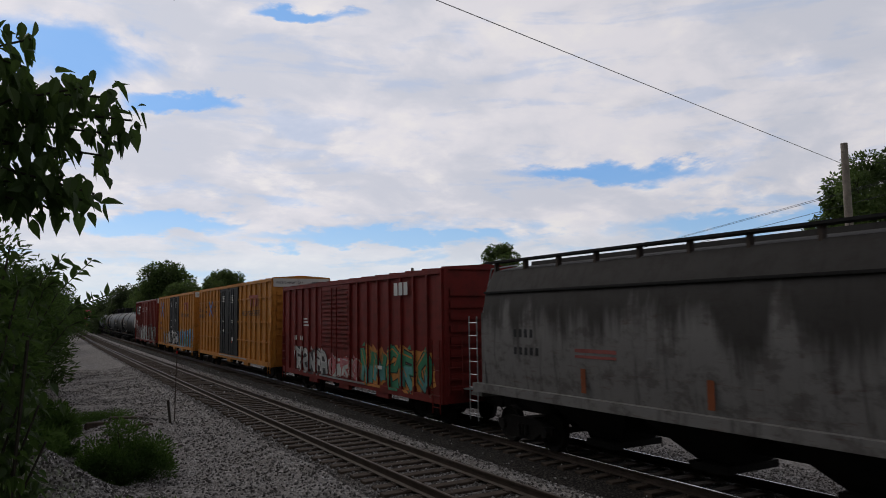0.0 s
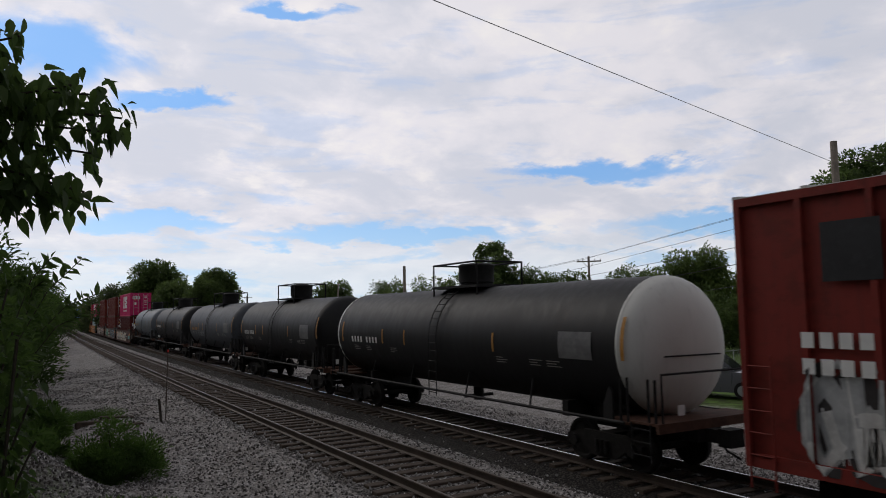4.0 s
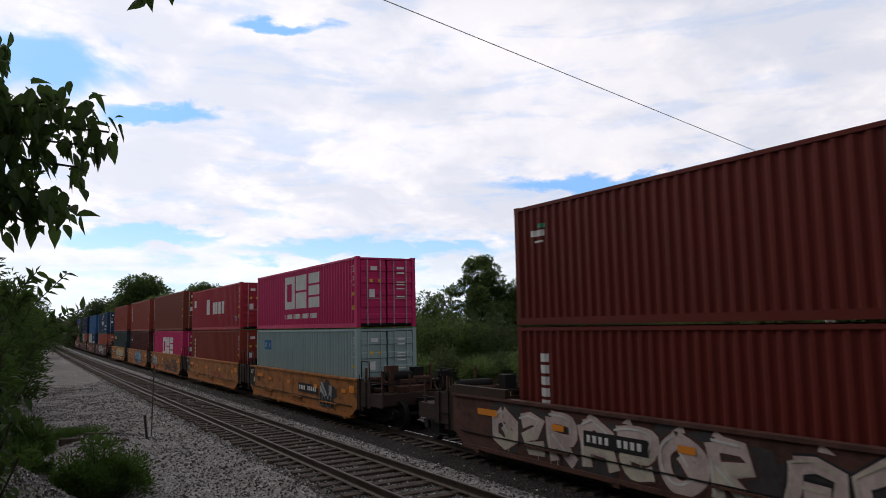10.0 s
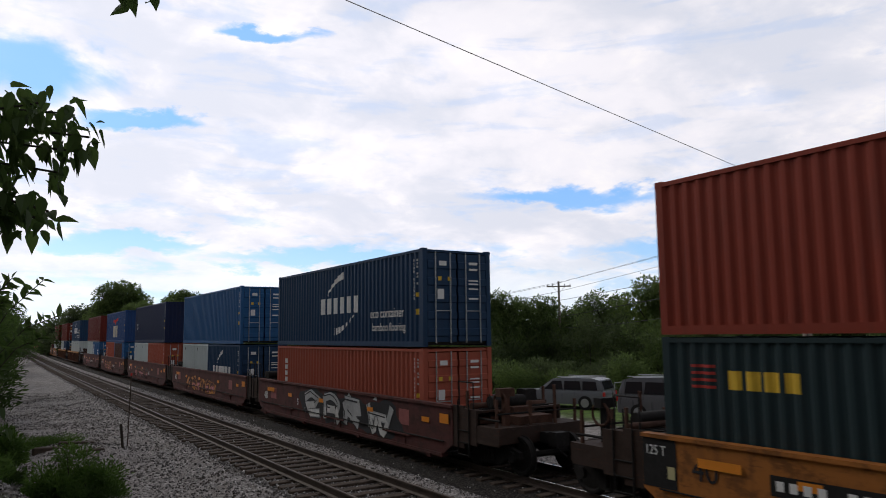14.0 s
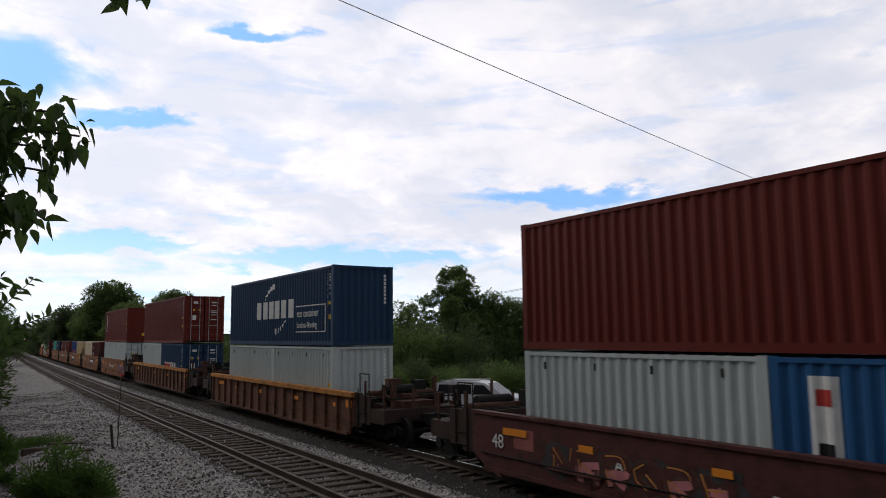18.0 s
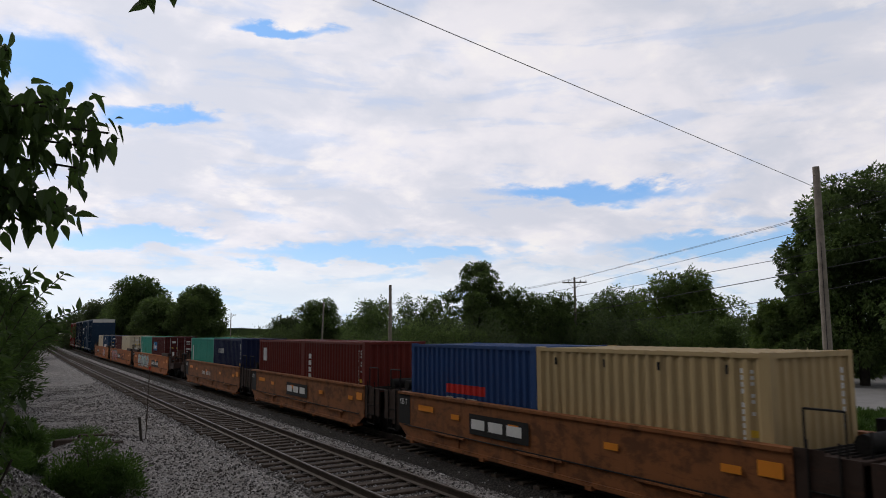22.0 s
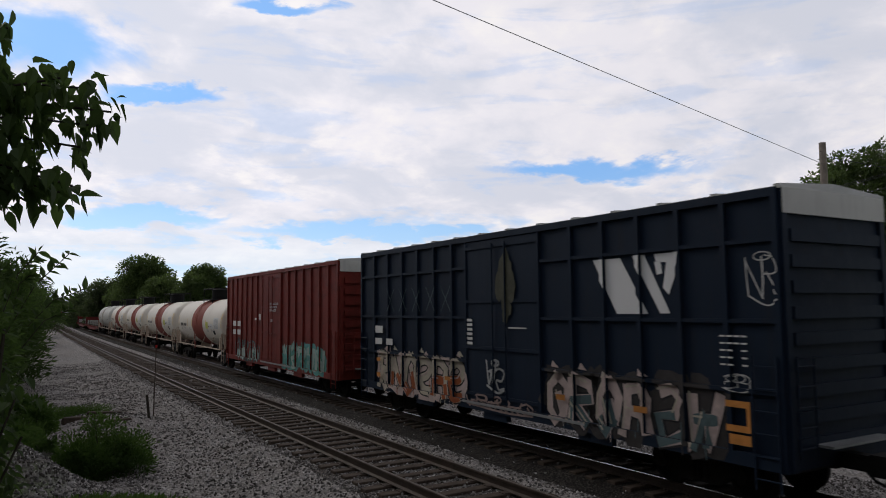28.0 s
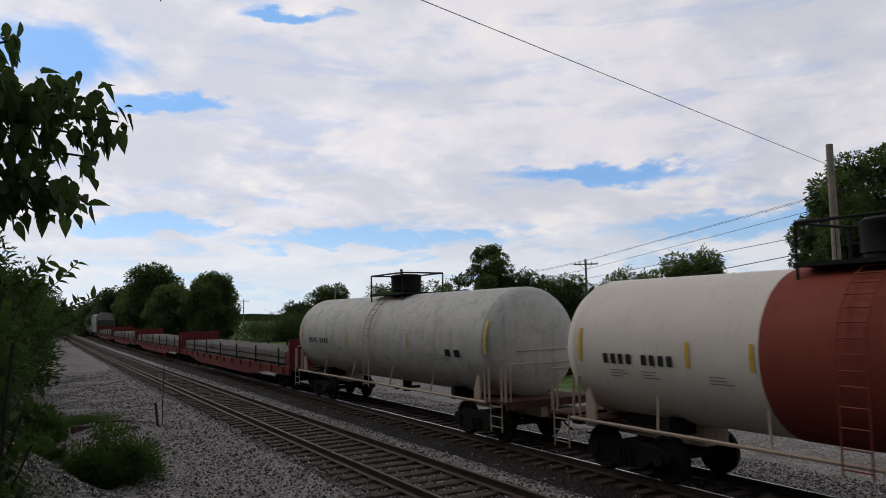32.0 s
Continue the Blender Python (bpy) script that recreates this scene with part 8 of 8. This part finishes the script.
    # three-well orange car
    rows = ((550.9, ("maroon", "teal")), (570.85, ("cream", "maroon")), (590.65, ("navy", "cream")))
    for i, (s, low) in enumerate(rows):
        w = put_well(s + 6.096, 8.85, WELL_ORANGE, "bright orange-yellow well car with graffiti", pitch=19.85, first=i == 0, last=i == 2)
        lettering("53", w, S_BLACK, -1.43, 7.95, .65, .68, "dark number")
        marks("panel", w, BLACK, -1.425, [(8.3, 8.84, 1.2, 1.48)], None, "black painted end of the side")
        lettering("125 T", w, WHITE, -1.435, 8.8, 1.27, .17, "white lettering", .8)
        if i == 0:
            graffiti(w, -1.425, .1, 5.7, .35, 1.4, (S_MINT, S_SILVER), S_BLACK, 61, 6, "pale green graffiti with black edges")
            plaque(w, -1.6, .6, 3.2, .48, 10)
        if i == 1:
            graffiti(w, -1.425, 1.9, 6.5, .35, 1.42, (S_PINK, S_RED, S_TEAL), S_TEAL, 62, 5, "pink and teal graffiti")
            plaque(w, 1.2, .55, 2.3, .55, 3)
            graffiti(w, -1.425, -4.0, -1.4, .5, 1.2, (WELL_ORANGE, WELL_BROWN), WELL_BROWN, 63, 4, "brown scrawl")
        if i == 2:
            plaque(w, 4.8, .75, 2.6, .42, 9)
            graffiti(w, -1.425, -5.0, -2.6, .35, 1.3, (S_PINK, S_CREAM), S_SILVER, 64, 3, "faded pink graffiti")
        for k, col in enumerate(low):
            a = on_well(s + k * 6.134, .42, 6.058, GP, P[col], "short " + names[col] + " shipping container in an orange well car", "doors", k == 0)
            if col == "cream":
                marks("hook", a, BLACK, HW - .02, [(y, y + .06, 2.2, 2.36) for y in (-2.2, -.7, .8, 2.3)], LINE20)
            if i == 0 and col == "maroon":
                marks("emblem", a, S_BLUE, HW, [(.6, 2.2, 1.45, 2.15)], LINE20, "blue sign with white blocks")
                marks("emblem", a, WHITE, HW - .004, [(.8 + q * .2, .95 + q * .2, 1.6, 1.85) for q in range(6)] + [(1.95, 2.08, 1.55, 2.05)], LINE20)
            if i == 0 and col == "teal":
                marks("emblem", a, WHITE, HW, [(2.45, 2.65, .7, 2.1)], LINE20)
                marks("emblem", a, S_GREEN, HW, [(.1, .5, 1.1, 1.6)], LINE20)
            if i == 1 and col == "maroon":
                marks("emblem", a, WHITE, HW, [(2.3, 2.42, 1.7, 2.1), (2.2, 2.5, 1.2, 1.5), (2.2, 2.5, .7, 1.0)], LINE20)
            if i == 2 and col == "navy":
                word_bars(a, WHITE, 2.0, .85, 3.6, .6, 6, HW, LINE20)
                swoosh(a, WHITE, 1.2, 1.65, .1, 2.25, .1, .22, LINE20)
    # boxcars behind the wells
    S_DUSK = spray("dusky_pink", (0.36, 0.27, 0.25))
    S_SLATE, S_RUST = spray("slate_teal", (0.1, 0.15, 0.16)), spray("rust_orange", (0.36, 0.1, 0.035))
    navy = paint("boxcar_navy", (0.012, 0.036, 0.075), 0.45, .4, .12, spec=.2)
    coal = paint("boxcar_dark_blue", (0.009, 0.019, 0.038), 0.5, .4, .15, spec=.15)
    b = couple(boxcar(18.7, 5.4, navy, "dark navy boxcar with white and yellow graffiti", navy, (-.6, 5.6), 2, 1.05, (2.0, 3.0, 4.3), galv, cap, .08, .8), 610.0, 628.7)
    graffiti(b, X - .016, 4.9, 8.8, .85, 2.0, (S_WHITE, S_MINT, S_YELLOW), S_YELLOW, 71, 4, "white graffiti edged in yellow")
    marks("number_bar", b, WHITE, X - .012, [(7.4 - k * .42, 7.65 - k * .42, z, z + .3) for k in range(5) for z in (3.75, 3.25)])
    lettering("CLOSE AND LOCK\nDOORS BEFORE\nMOVING CAR", b, WHITE, -1.6, 1.6, 4.3, .17, "white lettering")
    marks("stencil_bar", b, WHITE, X - .012, [(3.2, 3.5, 2.2, 2.6), (2.2, 2.6, 2.5, 2.62), (-5.0, -4.2, 2.4, 2.46), (-5.0, -4.4, 2.2, 2.26)])
    b = couple(boxcar(15.85, 5.42, coal, "dark blue boxcar with a white slanted emblem and graffiti", coal, (-.3, 3.2), 1, .98, (2.0, 3.15, 4.47), galv, cap, .08, .8), 631.2, 647.05)
    bands = (((-3.63, 4.38), (-4.42, 4.38), (-5.12, 3.26), (-4.29, 3.26)), ((-4.74, 4.4), (-5.06, 4.4), (-5.66, 3.27), (-5.42, 3.27)), ((-5.31, 4.4), (-5.93, 4.4), (-5.9, 4.2), (-5.35, 4.25)), ((-5.6, 4.23), (-5.91, 4.21), (-5.64, 3.62), (-5.5, 3.75)), ((-5.31, 4.25), (-5.46, 4.24), (-5.5, 4.02), (-5.36, 4.0)))
    verts, faces = conform([(.01, ys) for ys in bands], SKIN[b.name])
    me = bpy.data.meshes.new("emblem")
    me.from_pydata(verts, [], faces)
    part("emblem", me, WHITE, b, "white slanted block emblem")
    graffiti(b, X - .016, -6.75, -2.0, .76, 2.12, (S_ROSE, S_SLATE, S_CREAM), S_BLACK, 82, 6, "dusky pink graffiti with dark edges")
    graffiti(b, X - .016, 1.4, 6.6, .8, 2.15, (S_CREAM, S_RUST, S_ROSE), S_BLACK, 73, 6, "cream, orange and dusky pink graffiti")
    scrawl(b, X - .016, -7.88, -7.3, 3.4, 4.28, S_WHITE, 74, 2, .024, "thin white scrawl")
    scrawl(b, X - .016, -7.27, -6.78, 1.96, 2.26, S_WHITE, 78, 2, .02, "thin white scrawl")
    scrawl(b, X - .016, -.5, .25, 1.3, 2.1, S_SILVER, 79, 2, .06, "grey scrawl on the door")
    scrawl(b, X - .016, -1.6, 1.2, .85, 1.2, S_DUSK, 81, 6, .05, "faded pink scrawl")
    marks("warning_label", b, S_ORANGE, X - .03, [(-7.32, -6.85, 1.72, 1.83), (-7.32, -6.85, 1.32, 1.43), (-7.32, -7.25, 1.43, 1.72), (-7.32, -6.9, 1.11, 1.28), (-2.75, -2.45, 1.38, 1.5), (-5.1, -4.75, 1.38, 1.5), (2.0, 2.3, 1.42, 1.53), (6.35, 6.6, 1.2, 1.34), (6.35, 6.6, 1.7, 1.82)])
    marks("stencil_bar", b, WHITE, X - .012, [(-6.88 - k * .14, -6.77 - k * .14, z, z + .03) for z in (2.88, 2.76, 2.64, 2.52, 2.4) for k in range(4) if (k != 2 or z > 2.7)] + [(.9, 1.15, 2.45 + .12 * k, 2.52 + .12 * k) for k in range(6)] + [(-1.4, -.7, 2.9, 2.93)])
    marks("number_bar", b, WHITE, X - .012, [(6.2, 6.75, 2.62, 2.85), (6.25, 6.75, 2.25, 2.45), (5.5, 5.95, 2.25, 2.45)])
    faded = plain("faded_olive_paint", (0.075, 0.075, 0.05), 0.6, 0, 0.4)
    stain(b, X - .012, -.58, 4.1, .4, .62, faded, 3, "faded olive blotch on the door")
    stain(b, X - .012, -.62, 3.36, .2, .3, faded, 5, "faded olive blotch on the door")
    marks("scratch", b, S_SLATE, X - .012, [(y, y + .5, 3.3, 4.0, 3.33, 4.03) for y in (2.0, 2.85, 3.7, 4.55, 5.4)] + [(y, y + .5, 4.0, 3.3, 4.03, 3.33) for y in (2.0, 2.85, 3.7, 4.55, 5.4)])
    b = couple(boxcar(16.1, 5.35, red2, "red boxcar with faded green graffiti", red2, (0, 2.9), 1, .92, (), galv, cap, .07, .78), 649.3, 665.4)
    graffiti(b, X - .003, -6.6, -1.6, .85, 2.0, (S_MINT, S_TEAL), S_GREEN, 75, 5, "pale green graffiti")
    graffiti(b, X - .003, 2.0, 6.0, .85, 1.9, (red2, S_MINT), S_TEAL, 76, 5, "faded green graffiti")
    marks("number_bar", b, WHITE, X, [(6.1, 6.7, 2.55, 2.82), (5.2, 5.8, 2.55, 2.82), (6.1, 6.7, 2.1, 2.37), (5.2, 5.8, 2.1, 2.37)])
    lettering("CLOSE AND LOCK\nDOORS BEFORE\nMOVING CAR", b, WHITE, -1.595, .1, 3.62, .15, "white lettering")
    marks("stencil_bar", b, WHITE, X, [(1.6, 1.9, 2.9, 3.2), (-.3, .0, 2.85, 2.95), (-.1, .25, 2.3, 2.34), (2.3, 2.6, 2.9, 3.0)])
    # white tank cars with red belts
    S_MAROON = spray("dark_maroon", (0.1, 0.012, 0.03))
    cream = paint("tank_cream", (0.80, 0.745, 0.655), 0.5, .22, .1, 0, (0.2, 0.14, 0.09))
    dull = paint("tank_dull_white", (0.56, 0.56, 0.52), 0.55, .65, .25, wear=.25)
    belt = paint("tank_belt_red", (0.27, 0.06, 0.04), 0.6, .4, .3)
    fr = paint("tank_frame_cream", (0.46, 0.37, 0.29), 0.6, .5, .4)
    for k, (s0, s1) in enumerate(((666.7, 680.7), (682.0, 695.9), (698.2, 711.0), (712.6, 726.3))):
        L = s1 - s0
        c = couple(tank_car(L, 1.5, cream, "cream-white tank car with a broad rust-red belt", BLACK, fr, (belt, 3.15, -0.05), 2.6), s0, s1)
        put = tank_marks(c, L, 1.5, 2.6, S_BLACK, YELLOWMARK, 80 + k)
        put(WHITE, [(-5.82, -4.65, 2.27, 2.95)], "data_plate")
        put(STENCIL, [(-5.74, -4.74 - .1 * (q % 3), 2.31 + q * .052, 2.325 + q * .052) for q in range(11)], "stencil_bar")
        put(NOTICE, [(-3.16, -2.5, 2.26, 2.66)], "hazard_label")
        put(WHITE, [(-4.45, -3.3, 2.28, 2.56)], "notice")
        lettering("REMOVE", c, S_MAROON, -1.5, -3.36, 2.36, .2, "dark red lettering")
        put(BLACK, [(-4.78, -4.3, 1.92, 2.17)], "hazard_label")
        if k == 0:
            part("end_shield", boxes((-1.3, 1.3, -L / 2 + .05, -L / 2 + .12, 1.2, 2.3)), fr, c, "cream end shield plate")
    c = couple(tank_car(15.7, 1.52, dull, "dirty white tank car with a top railing", BLACK, fr, None, 2.6), 728.6, 744.3)
    put = tank_marks(c, 15.7, 1.52, 2.6, S_BLACK, YELLOWMARK, 90)
    put(BLACK, [(-6.0, -5.7, 2.2, 2.4), (-5.5, -5.2, 2.2, 2.4)], "hazard_label")
    # flat cars
    flat_red = paint("flat_car_red", (0.15, 0.024, 0.02), 0.6, .4, .25)
    for k in range(4):
        s0 = 745.4 + k * 27.3
        couple(flat_car(26.2, flat_red, "long red flat car with low end bulkheads"), s0, s0 + 26.2)
        couple(rail_load(26.2), s0, s0 + 26.2)
    hop2 = paint("hopper_pale", (0.3, 0.3, 0.29), 0.65, .5, .2)
    for k in range(3):
        couple(hopper(17.0, hop2 if k == 0 else black, ("grey" if k == 0 else "black") + " covered hopper car far back in the train"), 855.5 + k * 18.6, 872.5 + k * 18.6)
    for k in range(4):
        couple(boxcar(15.7, 4.7, coal if k % 2 else red2, "dark boxcar far back in the train", coal, (0, 3.0), 1, 1.5), 912 + k * 18, 927.7 + k * 18)


build_train()
near_track, far_track, grey_car, pale_car, dark_car = build_place()
make_ties(near_track, NEAR_X, NEAR_Z)
make_ties(far_track, FAR_X, 0.0)


def motions():
    """The whole train rolls towards -y at one steady speed, each car and its load following the bend."""
    for ob, s, x, z in TRAIN:
        rows = []
        for k in range(17):
            t = k * 2.0
            y = s - SPEED * t
            a = heading(y)
            cx = FAR_X + x
            rows.append((t, pose(bend(y) + cx * math.cos(a), y - cx * math.sin(a), z, 0, 0, -math.degrees(a))))
        walk(ob, rows)
    # cars on the side road: one drives away, one comes and waits, one passes
    walk(dark_car, [(t, pose(x, y, -.28, 0, 0, r)) for t, x, y, r in ((0, 24.3, 70, 180), (22.4, 24.3, 70, 180), (23.2, 24.5, 58, 181), (24.0, 24.8, 42, 183), (24.6, 25.6, 28, 190), (25.1, 28.6, 17.2, 198), (26.0, 33, 4, 200), (28.0, 44, -30, 200), (32, 60, -78, 200))])
    walk(grey_car, [(t, pose(x, y, -.28, 0, 0, r)) for t, x, y, r in ((0, 60, -78, 20), (11.2, 44, -30, 20), (12.6, 33, 8, 20), (13.2, 28.2, 19.5, 26), (14.0, 24.9, 27.4, 24), (14.8, 24.4, 38, 4), (16.5, 24.0, 66, 0), (32, 24.0, 190, 0))])
    walk(pale_car, [(t, pose(x, y, -.28, 0, 0, r)) for t, x, y, r in ((0, 24.3, 190, 180), (15.0, 24.3, 70, 180), (16.6, 23.2, 48, 184), (17.6, 21.2, 32, 200), (18.3, 20.0, 25.4, 222), (18.6, 20.2, 24.9, 228), (20.8, 20.2, 24.9, 228), (21.5, 23.5, 23.0, 232), (22.2, 27.6, 19.2, 222), (22.9, 31.5, 10, 204), (24.2, 38, -12, 200), (32, 70, -110, 200))])


motions()
